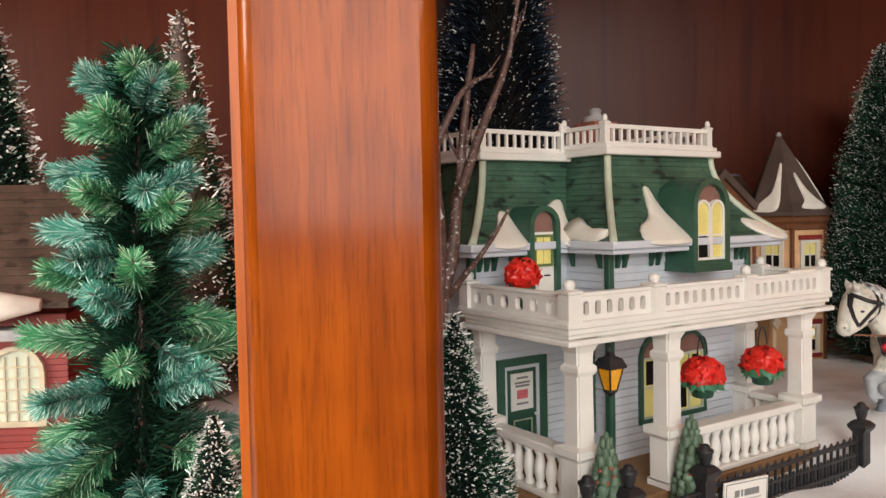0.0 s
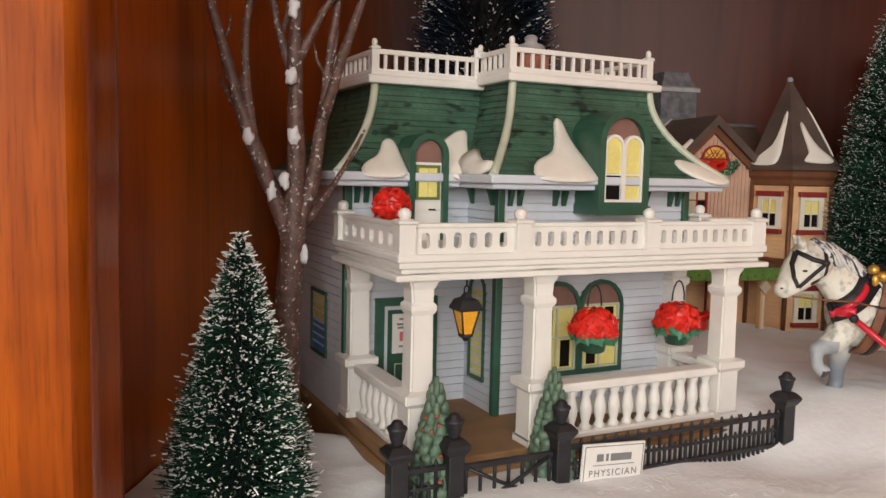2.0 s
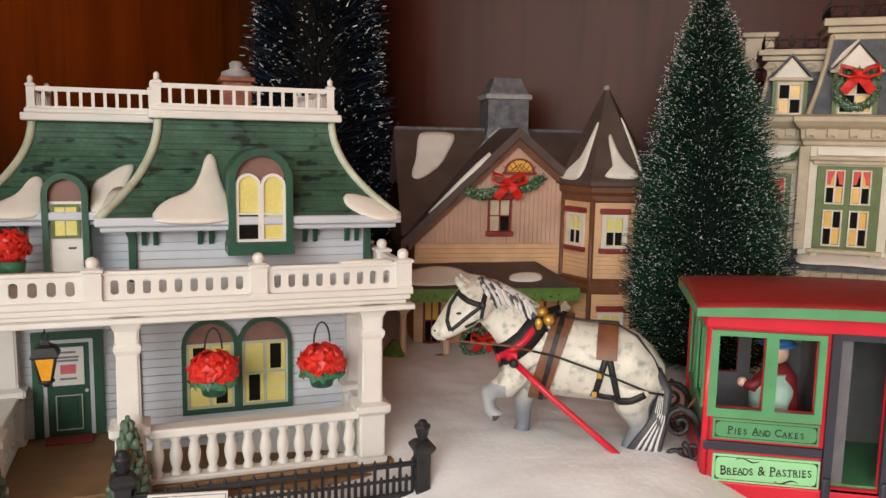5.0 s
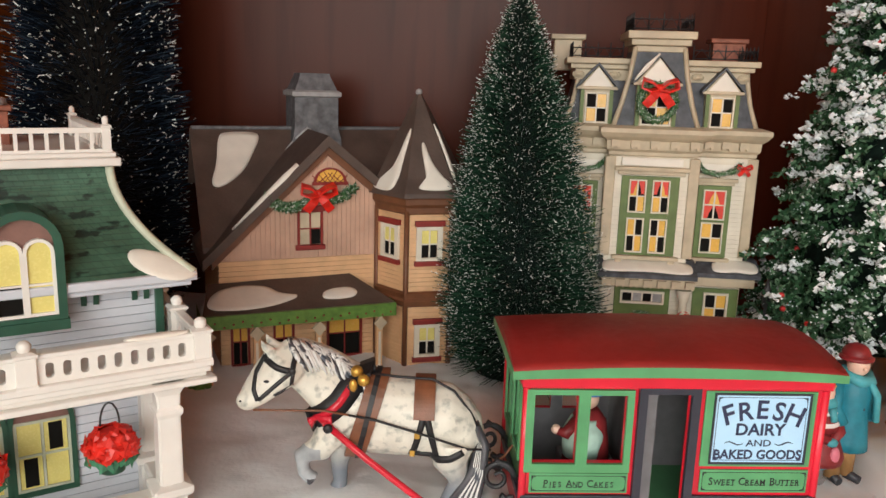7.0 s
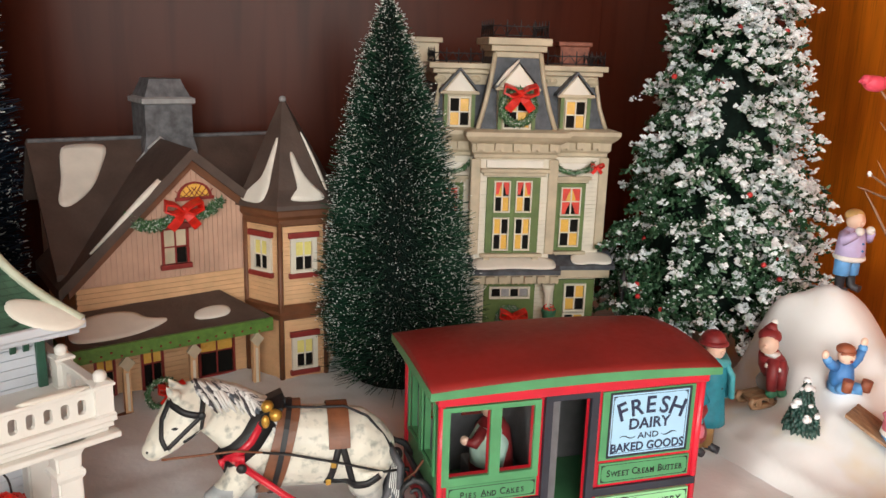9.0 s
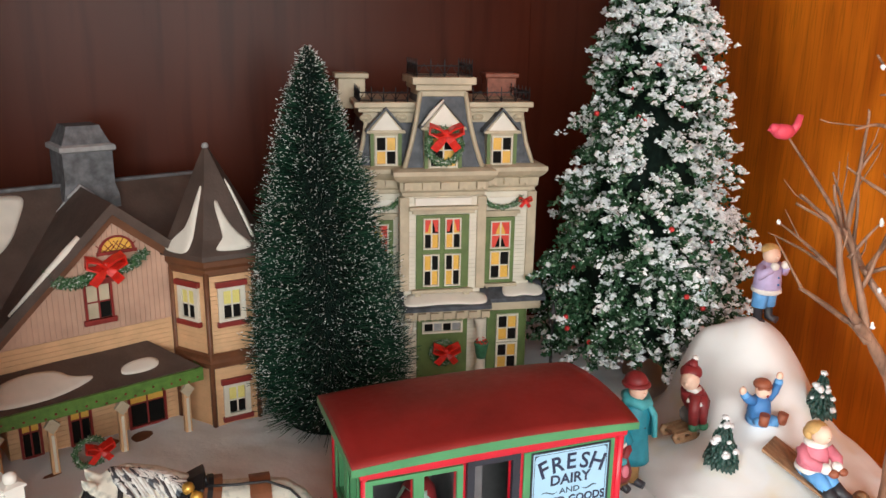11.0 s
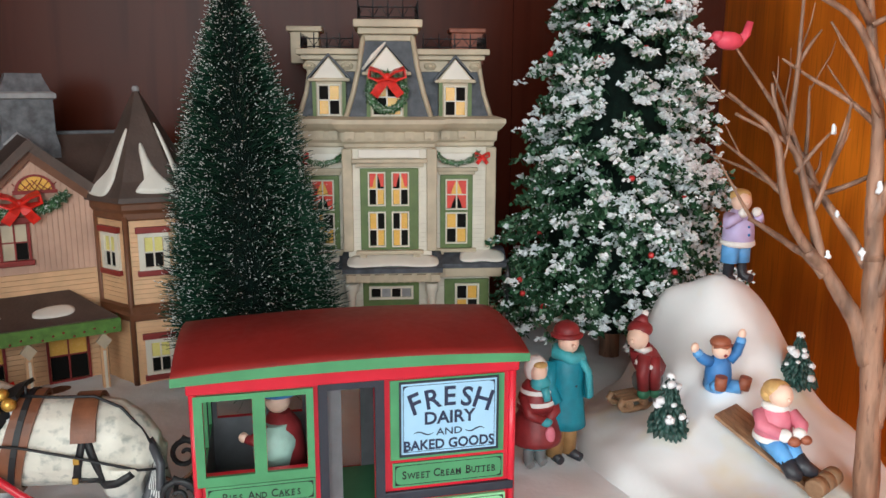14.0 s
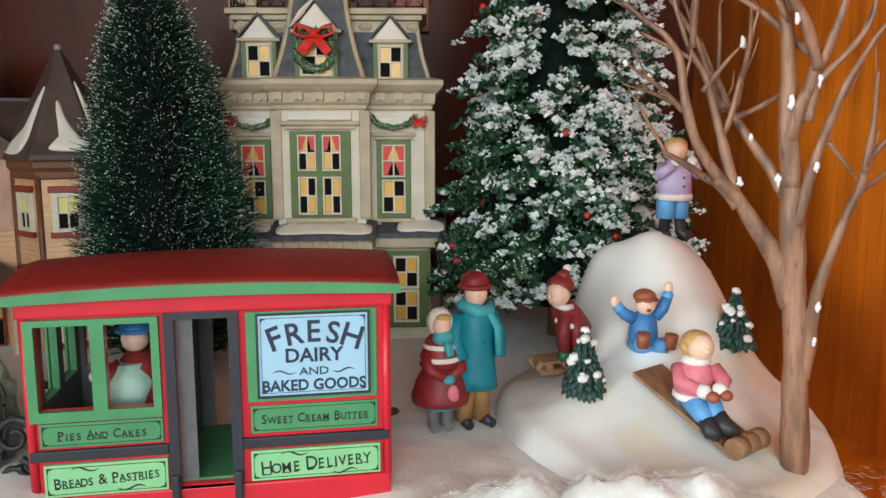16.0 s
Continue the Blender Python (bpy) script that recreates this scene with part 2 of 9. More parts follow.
hl.new(hmap.outputs["Result"], hmix.inputs["Factor"])
hl.new(hb.inputs["Base Color"].links[0].from_socket, hmix.inputs["B"])
hl.new(hmix.outputs["Result"], hb.inputs["Base Color"])
M_HLEG = material("blue_grey_leg", (0.4, 0.42, 0.44), 0.45, vary=0.25, scale=60)
M_MANE = material("striped_mane", (0.72, 0.72, 0.7), 0.45, vary=0.1, scale=90, second=(0.06, 0.075, 0.1), patch=0.6, fine=230, stretch=(1, 1, 0.35))
M_HOOF = material("dark_hoof", (0.06, 0.06, 0.07), 0.4)
M_LEATHER = material("brown_leather", (0.2, 0.075, 0.035), 0.45, vary=0.2, scale=100)
M_GOLD = material("gold_bell", (0.62, 0.36, 0.07), 0.3, metal=0.6, vary=0.1)
M_SKIN = material("painted_skin", (0.85, 0.58, 0.45), 0.5, vary=0.05)
M_TEAL = material("teal_coat", (0.02, 0.23, 0.31), 0.5, vary=0.15, scale=120)
M_TEALLIGHT = material("teal_scarf", (0.08, 0.42, 0.48), 0.5, vary=0.12, scale=150)
M_MINT = material("pale_mint_apron", (0.5, 0.72, 0.62), 0.5, vary=0.12, scale=120)
M_BURG = material("burgundy_cloth", (0.24, 0.022, 0.025), 0.5, vary=0.15, scale=140)
M_TROUSER = material("ochre_trousers", (0.35, 0.19, 0.07), 0.55, vary=0.15, scale=120)
M_BOOT = material("dark_boot", (0.03, 0.03, 0.038), 0.45, vary=0.2)
M_GREYBOOT = material("grey_boot", (0.2, 0.2, 0.2), 0.5, vary=0.15)
M_FUR = material("white_fur_trim", (0.82, 0.79, 0.76), 0.7, vary=0.05, scale=200, bump=0.4, fine=600)
M_BLOND = material("blond_hair", (0.62, 0.38, 0.14), 0.5, vary=0.15, scale=200)
M_LILAC = material("lilac_jacket", (0.55, 0.46, 0.74), 0.5, vary=0.08, scale=120)
M_BLUE = material("blue_cloth", (0.055, 0.2, 0.5), 0.5, vary=0.12, scale=120)
M_SKYBLUE = material("sky_blue_trousers", (0.13, 0.36, 0.72), 0.5, vary=0.1, scale=120)
M_PINK = material("pink_jacket", (0.7, 0.2, 0.27), 0.5, vary=0.1, scale=120)
M_HILLTREE = material("dark_spruce_paint", (0.02, 0.062, 0.05), 0.5, vary=0.4, scale=260, bump=0.6, fine=520, second=(0.13, 0.2, 0.18), patch=0.62)
M_MITT = material("rust_mitten", (0.3, 0.09, 0.045), 0.5, vary=0.12)
M_SLED = material("sled_wood", (0.3, 0.17, 0.09), 0.5, vary=0.2, scale=60, stretch=(4, 1, 4))
M_BIRD = material("red_bird_paint", (0.72, 0.07, 0.12), 0.5, vary=0.1)
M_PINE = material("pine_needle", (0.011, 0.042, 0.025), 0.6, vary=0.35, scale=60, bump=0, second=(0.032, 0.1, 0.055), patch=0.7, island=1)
# Near-black core colour carries the shade between needles and branches.
M_PINECORE = material("pine_core_shade", (0.004, 0.011, 0.008), 0.9, vary=0.4, scale=200, bump=0.6, fine=500)
M_DARKPINE = material("navy_pine_needle", (0.007, 0.012, 0.022), 0.5, vary=0.3, scale=60, bump=0, second=(0.045, 0.07, 0.11), patch=0.78, island=1)
M_FROST = material("frost_fleck", (0.88, 0.88, 0.85), 0.5, vary=0.03, bump=0, second=(0.5, 0.57, 0.54), patch=0.72, island=1)
M_FLOCKGREEN = material("flocked_leaf", (0.03, 0.085, 0.038), 0.6, vary=0.35, scale=60, bump=0, second=(0.13, 0.23, 0.14), patch=0.72, island=1)
M_FLOCK = material("flock_snow", (0.88, 0.925, 0.955), 0.9, vary=0.03, scale=60, bump=0, second=(0.62, 0.69, 0.66), patch=0.86, island=1)
M_BERRY = material("berry_red", (0.55, 0.03, 0.03), 0.3, vary=0.1)
# In both tuft colours the pale second tone paints highlights on random needles.
M_TEALPINE = material("blue_green_needle", (0.085, 0.38, 0.30), 0.4, vary=0.4, scale=45, bump=0, second=(0.62, 0.9, 0.82), patch=0.68, island=1)
M_GREENTUFT = material("mid_green_needle", (0.075, 0.34, 0.16), 0.4, vary=0.45, scale=45, bump=0, second=(0.55, 0.85, 0.6), patch=0.70, island=1)
M_TWIG = material("dark_glitter_twig", (0.14, 0.075, 0.06), 0.5, vary=0.3, scale=200, bump=0.6, fine=500, second=(0.66, 0.62, 0.6), patch=0.61)
M_TWIGBROWN = material("brown_branch_paint", (0.29, 0.155, 0.098), 0.5, vary=0.34, scale=150, bump=0.7, fine=420, stretch=(1, 1, 0.22), second=(0.13, 0.062, 0.04), patch=0.6, edge=0.14)
M_LUMP = material("snow_lump", (0.82, 0.82, 0.84), 0.7, vary=0.04, bump=0.3)
for m_ in (M_PINE, M_PINECORE, M_DARKPINE, M_BLACK, M_FLOCKGREEN, M_FLOCK, M_SNOW, M_FIBRE):
    m_.node_tree.nodes["Principled BSDF"].inputs["Specular IOR Level"].default_value = 0.15

# ---- building helpers ----
CUR = [0]
OFFS = {}


def face(bm, vs, smooth=False):
    f = bm.faces.new(vs)
    f.material_index, f.smooth = CUR[0], smooth
    return f


def grid(bm, rows, wrap=True, caps=True, smooth=True):
    """Skin through rows of points; wrap closes each row, caps closes both ends."""
    vs = [[bm.verts.new(p) for p in r] for r in rows]
    k = len(rows[0])
    for a, b in zip(vs, vs[1:]):
        for i in range(k if wrap else k - 1):
            j = (i + 1) % k
            face(bm, (a[i], a[j], b[j], b[i]), smooth)
    if caps and wrap:
        face(bm, vs[0][::-1])
        face(bm, vs[-1])
    return vs


def box(bm, x0, x1, y0, y1, z0, z1, bevel=0.0):
    vs = [bm.verts.new((x, y, z)) for x in (x0, x1) for y in (y0, y1) for z in (z0, z1)]
    fs = [face(bm, [vs[i] for i in q]) for q in ((0, 1, 3, 2), (4, 6, 7, 5), (0, 4, 5, 1), (2, 3, 7, 6), (0, 2, 6, 4), (1, 5, 7, 3))]
    if bevel:
        es = list({e for f in fs for e in f.edges})
        r = bmesh.ops.bevel(bm, geom=es, offset=bevel, segments=2, profile=0.6, affect="EDGES")
        for f in r["faces"]:
            f.material_index, f.smooth = CUR[0], True


def lathe(bm, prof, c=(0, 0, 0), seg=12, turn=0.0, smooth=True):
    grid(bm, [[(c[0] + r * math.cos(turn + 2 * math.pi * i / seg), c[1] + r * math.sin(turn + 2 * math.pi * i / seg), c[2] + z) for i in range(seg)] for r, z in prof], smooth=smooth)


def ball(bm, c, r, seg=12, rings=8, tilt=None, wob=0.0):
    r = (r, r, r) if isinstance(r, (int, float)) else r
    rows = []
    for k in range(1, rings):
        a = math.pi * k / rings
        row = []
        for i in range(seg):
            b = 2 * math.pi * i / seg
            p = Vector((r[0] * math.sin(a) * math.cos(b), r[1] * math.sin(a) * math.sin(b), -r[2] * math.cos(a)))
            if wob:
                p *= 1 + wob * noise.noise(Vector(c) * 200 + p * (1.5 / max(r)))
            if tilt:
                p = tilt @ p
            row.append(Vector(c) + p)
        rows.append(row)
    grid(bm, rows)


def tube(bm, pts, radii, seg=8, flat=1.0):
    """A round bar through points; flat squeezes it in its second direction."""
    pts = [Vector(p) for p in pts]
    radii = [radii] * len(pts) if isinstance(radii, (int, float)) else radii
    rows, side = [], None
    for i, p in enumerate(pts):
        d = (pts[min(i + 1, len(pts) - 1)] - pts[max(i - 1, 0)]).normalized()
        if side is None:
            side = d.orthogonal().normalized()
        side = (side - d * side.dot(d)).normalized()
        up = d.cross(side)
        rows.append([p + radii[i] * (math.cos(2 * math.pi * k / seg) * side + flat * math.sin(2 * math.pi * k / seg) * up) for k in range(seg)])
    grid(bm, rows)


def strap(bm, pts, width_dir, half, thick, out=None):
    """A flat band through points, as wide as 2*half along width_dir."""
    pts = [Vector(p) for p in pts]
    rows = []
    for i, p in enumerate(pts):
        d = (pts[min(i + 1, len(pts) - 1)] - pts[max(i - 1, 0)]).normalized()
        s = Vector(width_dir)
        s = (s - d * s.dot(d)).normalized()
        u = d.cross(s)
        rows.append([p + s * half + u * thick, p - s * half + u * thick, p - s * half - u * thick, p + s * half - u * thick])
    grid(bm, rows, smooth=False)


def slab(bm, poly, y0, y1, smooth=False):
    """A flat shape (x, z points, counter-clockwise as seen from the front) with thickness from y0 (front) to y1."""
    a = [bm.verts.new((x, y0, z)) for x, z in poly]
    b = [bm.verts.new((x, y1, z)) for x, z in poly]
    face(bm, a)
    face(bm, b[::-1])
    for i in range(len(poly)):
        j = (i + 1) % len(poly)
        face(bm, (a[j], a[i], b[i], b[j]), smooth)


def ring(bm, outer, inner, y0, y1):
    """A frame between two outlines with equal numbers of points."""
    k = len(outer)
    rows = [[(x, y, z) for x, z in o] for o, y in ((outer, y1), (outer, y0), (inner, y0), (inner, y1))]
    vs = [[bm.verts.new(p) for p in r] for r in rows]
    for a, b in ((0, 1), (1, 2), (2, 3)):
        for i in range(k):
            j = (i + 1) % k
            face(bm, (vs[a][i], vs[a][j], vs[b][j], vs[b][i]))


def arch(cx, half, z0, zs, n=10, rise=1.0):
    """Outline with a round head: foot z0, springing zs."""
    return [(cx - half, z0), (cx + half, z0)] + [(cx + half * math.cos(math.pi * i / n), zs + rise * half * math.sin(math.pi * i / n)) for i in range(n + 1)]


def rect(x0, x1, z0, z1):
    return [(x0, z0), (x1, z0), (x1, z1), (x0, z1)]


def siding(bm, p0, p1, z0, z1, n, d=0.0007):
    """Lapped boards on an upright wall from p0 to p1; the outside is to the right of that way."""
    p0, p1 = Vector((*p0, 0)), Vector((*p1, 0))
    t = (p1 - p0).normalized()
    o = Vector((t.y, -t.x, 0))
    h = (z1 - z0) / n
    for i in range(n):
        za, zb = z0 + i * h, z0 + (i + 1) * h
        last = None
        for k, z in ((-0.0007, za), (d, za), (d * 0.55, zb - 0.11 * h), (-0.0007, zb - 0.11 * h), (-0.0007, zb)):
            e = [bm.verts.new(p0 + o * k + Vector((0, 0, z))), bm.verts.new(p1 + o * k + Vector((0, 0, z)))]
            if last:
                face(bm, (last[0], last[1], e[1], e[0]))
            last = e


def battens(bm, x0, x1, y, zfun, z0, n, d=0.0006):
    """Upright boards of a front wall whose top follows zfun(x)."""
    for i in range(n):
        a, b = x0 + (x1 - x0) * i / n, x0 + (x1 - x0) * (i + 0.86) / n
        if min(zfun(a), zfun(b)) > z0 + 0.001:
            slab(bm, [(a, z0), (b, z0), (b, zfun(b)), (a, zfun(a))], y - d, y)


def holes(bm, x0, x1, z0, z1, y0, y1, gaps):
    """A wall board with right-angled openings (x0, x1, z0, z1)."""
    xs = sorted({x0, x1, *[g[0] for g in gaps], *[g[1] for g in gaps]})
    zs = sorted({z0, z1, *[g[2] for g in gaps], *[g[3] for g in gaps]})
    xs, zs = [x for x in xs if x0 <= x <= x1], [z for z in zs if z0 <= z <= z1]

    def solid(i, j):
        if not (0 <= i < len(xs) - 1 and 0 <= j < len(zs) - 1):
            return False
        x, z = (xs[i] + xs[i + 1]) / 2, (zs[j] + zs[j + 1]) / 2
        return not any(g[0] < x < g[1] and g[2] < z < g[3] for g in gaps)

    def quad(*ps):
        face(bm, [bm.verts.new(p) for p in ps])
    for i in range(len(xs) - 1):
        for j in range(len(zs) - 1):
            if solid(i, j):
                a, b, c, d = xs[i], xs[i + 1], zs[j], zs[j + 1]
                quad((a, y0, c), (b, y0, c), (b, y0, d), (a, y0, d))
                quad((a, y1, c), (a, y1, d), (b, y1, d), (b, y1, c))
                if not solid(i - 1, j):
                    quad((a, y0, c), (a, y0, d), (a, y1, d), (a, y1, c))
                if not solid(i + 1, j):
                    quad((b, y0, c), (b, y1, c), (b, y1, d), (b, y0, d))
                if not solid(i, j - 1):
                    quad((a, y0, c), (a, y1, c), (b, y1, c), (b, y0, c))
                if not solid(i, j + 1):
                    quad((a, y0, d), (b, y0, d), (b, y1, d), (a, y1, d))


def mesh_of(bm, name, mats):
    me = bpy.data.meshes.new(name)
    bmesh.ops.recalc_face_normals(bm, faces=bm.faces)
    bm.to_mesh(me)
    bm.free()
    for m in mats if isinstance(mats, (list, tuple)) else [mats]:
        me.materials.append(m)
    return me


def thing(name, label, category, m=None, group="", off=(0, 0, 0)):
    """An Empty at the base of a thing with parts; off is the place of that base in the coordinates its parts are built in."""
    ob = new(name)
    ob.matrix_world = m or Matrix()
    ob.empty_display_size = 0.02
    OFFS[ob.name] = Vector(off)
    return tagged(ob, label, category, group)


def part(name, bm, mats, parent, label="", kind=""):
    off = OFFS[parent.name]
    bmesh.ops.remove_doubles(bm, verts=bm.verts, dist=2e-6)
    bmesh.ops.translate(bm, vec=-off, verts=bm.verts)
    ob = new(name, mesh_of(bm, name, mats))
    ob.parent = parent
    OFFS[ob.name] = off
    return tagged(ob, label, kind=kind)


def piece(name, me, parent, at, rz=0.0, scale=1.0):
    """One of many alike parts on shared mesh data."""
    ob = new(name, me)
    ob.parent = parent
    ob.matrix_local = Matrix.Translation(Vector(at) - OFFS[parent.name]) @ pose(0, 0, 0, 0, 0, rz) @ Matrix.Scale(scale, 4)
    OFFS[ob.name] = OFFS[parent.name]
    return ob


def solo(name, bm, mats, label, category, m=None, group="", kind=""):
    """A thing of one mesh."""
    ob = new(name, mesh_of(bm, name, mats))
    ob.matrix_world = m or Matrix()
    return tagged(ob, label, category, group, kind)


def letters(text, size, mat, parent, at, name="lettering", font_squash=1.0, rot=0.0, align="CENTER", bold=0.0, rx=90, rz=0.0, space=1.0):
    """Built-in font as a thin raised mesh, upright, facing the front."""
    cu = bpy.data.curves.new(name, "FONT")
    cu.body, cu.size, cu.align_x, cu.align_y = text, size, align, "CENTER"
    cu.extrude, cu.offset, cu.resolution_u, cu.space_character = 0.00012, bold, 3, space
    tmp = bpy.data.objects.new(name, cu)
    scene.collection.objects.link(tmp)
    dg = bpy.context.evaluated_depsgraph_get()
    me = bpy.data.meshes.new_from_object(tmp.evaluated_get(dg))
    bpy.data.objects.remove(tmp)
    bpy.data.curves.remove(cu)
    me.materials.clear()
    me.materials.append(mat)
    me.transform(Matrix.Diagonal((font_squash, 1, 1, 1)))
    ob = new(name, me)
    ob.parent = parent
    ob.matrix_local = Matrix.Translation(Vector(at) - OFFS[parent.name]) @ pose(0, 0, 0, 0, 0, rz) @ pose(0, 0, 0, rx, 0, 0) @ pose(0, 0, 0, 0, 0, rot)
    return ob


def soft_union(bm, voxel, smooth=2):
    """Melts overlapping forms into one skin."""
    me = bpy.data.meshes.new("tmp_skin")
    bmesh.ops.recalc_face_normals(bm, faces=bm.faces)
    bm.to_mesh(me)
    bm.free()
    tmp = bpy.data.objects.new("tmp_skin", me)
    scene.collection.objects.link(tmp)
    mod = tmp.modifiers.new("skin", "REMESH")
    mod.mode, mod.voxel_size = "VOXEL", voxel
    got = bpy.data.meshes.new_from_object(tmp.evaluated_get(bpy.context.evaluated_depsgraph_get()))
    bpy.data.objects.remove(tmp)
    bpy.data.meshes.remove(me)
    out = bmesh.new()
    out.from_mesh(got)
    bpy.data.meshes.remove(got)
    for _ in range(smooth):
        bmesh.ops.smooth_vert(out, verts=out.verts, factor=0.5, use_axis_x=True, use_axis_y=True, use_axis_z=True)
    for f in out.faces:
        f.smooth = True
    return out


def flakes(name, pos, direction, length, width, mat, parent, kind="stuff", label="", both=False, tip=0.15):
    """Thousands of needles or leaves: one slim four-cornered blade for each position."""
    pos, direction = np.asarray(pos), np.asarray(direction)
    n = len(pos)
    direction = direction / np.maximum(np.linalg.norm(direction, axis=1, keepdims=True), 1e-9)
    rnd = np.random.normal(size=(n, 3))
    side = np.cross(direction, rnd)
    side /= np.maximum(np.linalg.norm(side, axis=1, keepdims=True), 1e-9)
    length, width = np.broadcast_to(length, n)[:, None], np.broadcast_to(width, n)[:, None]
    v = np.empty((n, 4, 3))
    v[:, 0], v[:, 1] = pos - side * width / 2, pos + side * width / 2
    v[:, 2], v[:, 3] = pos + direction * length + side * width * tip, pos + direction * length - side * width * tip
    me = bpy.data.meshes.new(name)
    me.from_pydata((v.reshape(-1, 3) - np.array(OFFS[parent.name])).tolist(), [], np.arange(n * 4).reshape(n, 4).tolist())
    me.materials.append(mat)
    ob = new(name, me)
    ob.parent = parent
    OFFS[ob.name] = OFFS[parent.name]
    return tagged(ob, label, kind=kind)


def clumps(name, pos, size, mat, parent, label="", kind="stuff"):
    """Thousands of small uneven lumps (squashed octahedra)."""
    pos = np.asarray(pos)
    n = len(pos)
    base = np.array([(1, 0, 0), (-1, 0, 0), (0, 1, 0), (0, -1, 0), (0, 0, 0.8), (0, 0, -0.6)], float)
    tri = np.array([(0, 2, 4), (2, 1, 4), (1, 3, 4), (3, 0, 4), (2, 0, 5), (1, 2, 5), (3, 1, 5), (0, 3, 5)])
    v = base[None] * np.random.uniform(0.5, 1.25, (n, 6, 1)) * np.broadcast_to(size, n)[:, None, None]
    ang = np.random.uniform(0, 6.28, n)
    c, s = np.cos(ang)[:, None], np.sin(ang)[:, None]
    v = np.stack((v[..., 0] * c - v[..., 1] * s, v[..., 0] * s + v[..., 1] * c, v[..., 2] + v[..., 0] * np.random.uniform(-0.6, 0.6, (n, 1))), -1)
    v += pos[:, None] - np.array(OFFS[parent.name])
    me = bpy.data.meshes.new(name)
    me.from_pydata(v.reshape(-1, 3).tolist(), [], (tri[None] + 6 * np.arange(n)[:, None, None]).reshape(-1, 3).tolist())
    me.materials.append(mat)
    ob = new(name, me)
    ob.parent = parent
    OFFS[ob.name] = OFFS[parent.name]
    return tagged(ob, label, kind=kind)


def sst(a, b, x):
    t = min(1.0, max(0.0, (x - a) / (b - a)))
    return t * t * (3 - 2 * t)


def ground_z(x, y):
    """Height of the cotton snow."""
    z = 0.011 + (0.018 - 0.013 * sst(0.39, 0.44, x)) * sst(0.42, 0.55, y) + 0.006 * sst(0.46, 0.58, x) * sst(0.66, 0.75, y)
    z -= 0.013 * math.exp(-((x - 0.25) / 0.06) ** 2 - ((y - 0.475) / 0.035) ** 2)
    z += 0.008 * sst(0.28, 0.36, x) * sst(0.46, 0.39, x) * sst(0.62, 0.5, y) * sst(0.40, 0.46, y)
    z += 0.0025 * noise.noise((x * 22, y * 22, 0.3)) + 0.0012 * noise.noise((x * 70, y * 70, 1.3))
    z += 0.026 * math.exp(-((y - 0.476) / 0.028) ** 2) * sst(0.54, 0.62, x) * sst(0.765, 0.69, x) * (1 + 0.4 * noise.noise((x * 60, y * 60, 5.1)) + 0.2 * noise.noise((x * 170, y * 170, 3.1)))
    z += 0.0015 * sst(0.46, 0.40, y) * sst(0.42, 0.30, x)
    z -= 0.075 * sst(0.452, 0.485, y) * sst(0.70, 0.6, y) * sst(0.15, 0.08, x)
    return z


def hill_z(x, y):
    """Height of the sledding hill's surface."""
    p = math.exp(-(abs((x - 0.750) / (0.049 if x < 0.75 else 0.043)) ** 2.7) - abs((y - 0.654) / 0.05) ** 2.2)
    a = math.exp(-(((x - 0.735) / (0.085 if x < 0.735 else 0.072)) ** 2) - ((y - 0.605) / 0.07) ** 2)
    m = math.exp(-(((x - 0.677) / 0.02) ** 2) - ((y - 0.579) / 0.02) ** 2)
    k = math.exp(-(((x - 0.706) / 0.017) ** 2) - ((y - 0.664) / 0.02) ** 2)
    z = 0.018 + 0.079 * p + 0.04 * a + 0.005 * m + 0.034 * k
    return z + 0.0036 * noise.noise((x * 40, y * 24, 7.7)) * (0.4 + p) + 0.0009 * noise.noise((x * 90, y * 90, 2.7))

# ---- structure: bookcase bays and the room round them ----


def setting(name, bm, mat, label):
    return solo(name, bm, mat, label, name.split("_")[0], kind="structure")


def slab_box(name, mat, label, *b, bevel=0.0):
    bm = bmesh.new()
    box(bm, *b, bevel=bevel)
    return setting(name, bm, mat, label)


XL, XR, YB, YF, ZT = -0.058, 0.90, 0.955, 0.2672, 0.58
slab_box("wall_back", M_BACK, "dark glossy mahogany back panel of the bookcase", XL - 1.1, 0.672, YB, YB + 0.018, -0.03, ZT)
slab_box("wall_back_panel", M_BACK, "dark glossy mahogany back panel beside the joint", 0.6726, XR, YB + 0.0006, YB + 0.018, -0.03, ZT)
slab_box("wall_right", M_SIDE, "orange varnished cherry side wall of the bookcase", XR, XR + 0.02, YF, YB + 0.018, -0.03, ZT)
slab_box("wall_partition", M_PARTITION, "varnished cherry partition between two bays, shade in its colour", XL - 0.012, XL, YF, YB, -0.03, ZT)
slab_box("wall_left", M_SIDE, "varnished cherry side wall of the next bay", XL - 1.12, XL - 1.1, YF, YB + 0.018, -0.03, ZT)
slab_box("shelf_floor", M_SIDE, "varnished cherry shelf board under the snow", XL - 1.1, XR, YF, YB, -0.05, -0.03)
slab_box("ceiling", M_SIDE, "varnished cherry shelf board overhead", XL - 1.12, XR + 0.02, YF, YB + 0.018, ZT, ZT + 0.02)
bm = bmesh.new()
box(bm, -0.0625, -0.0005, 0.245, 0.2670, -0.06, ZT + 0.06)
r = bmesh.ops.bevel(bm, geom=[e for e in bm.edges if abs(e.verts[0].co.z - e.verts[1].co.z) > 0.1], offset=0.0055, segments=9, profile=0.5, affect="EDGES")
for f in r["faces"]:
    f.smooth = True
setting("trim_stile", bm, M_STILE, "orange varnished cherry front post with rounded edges")
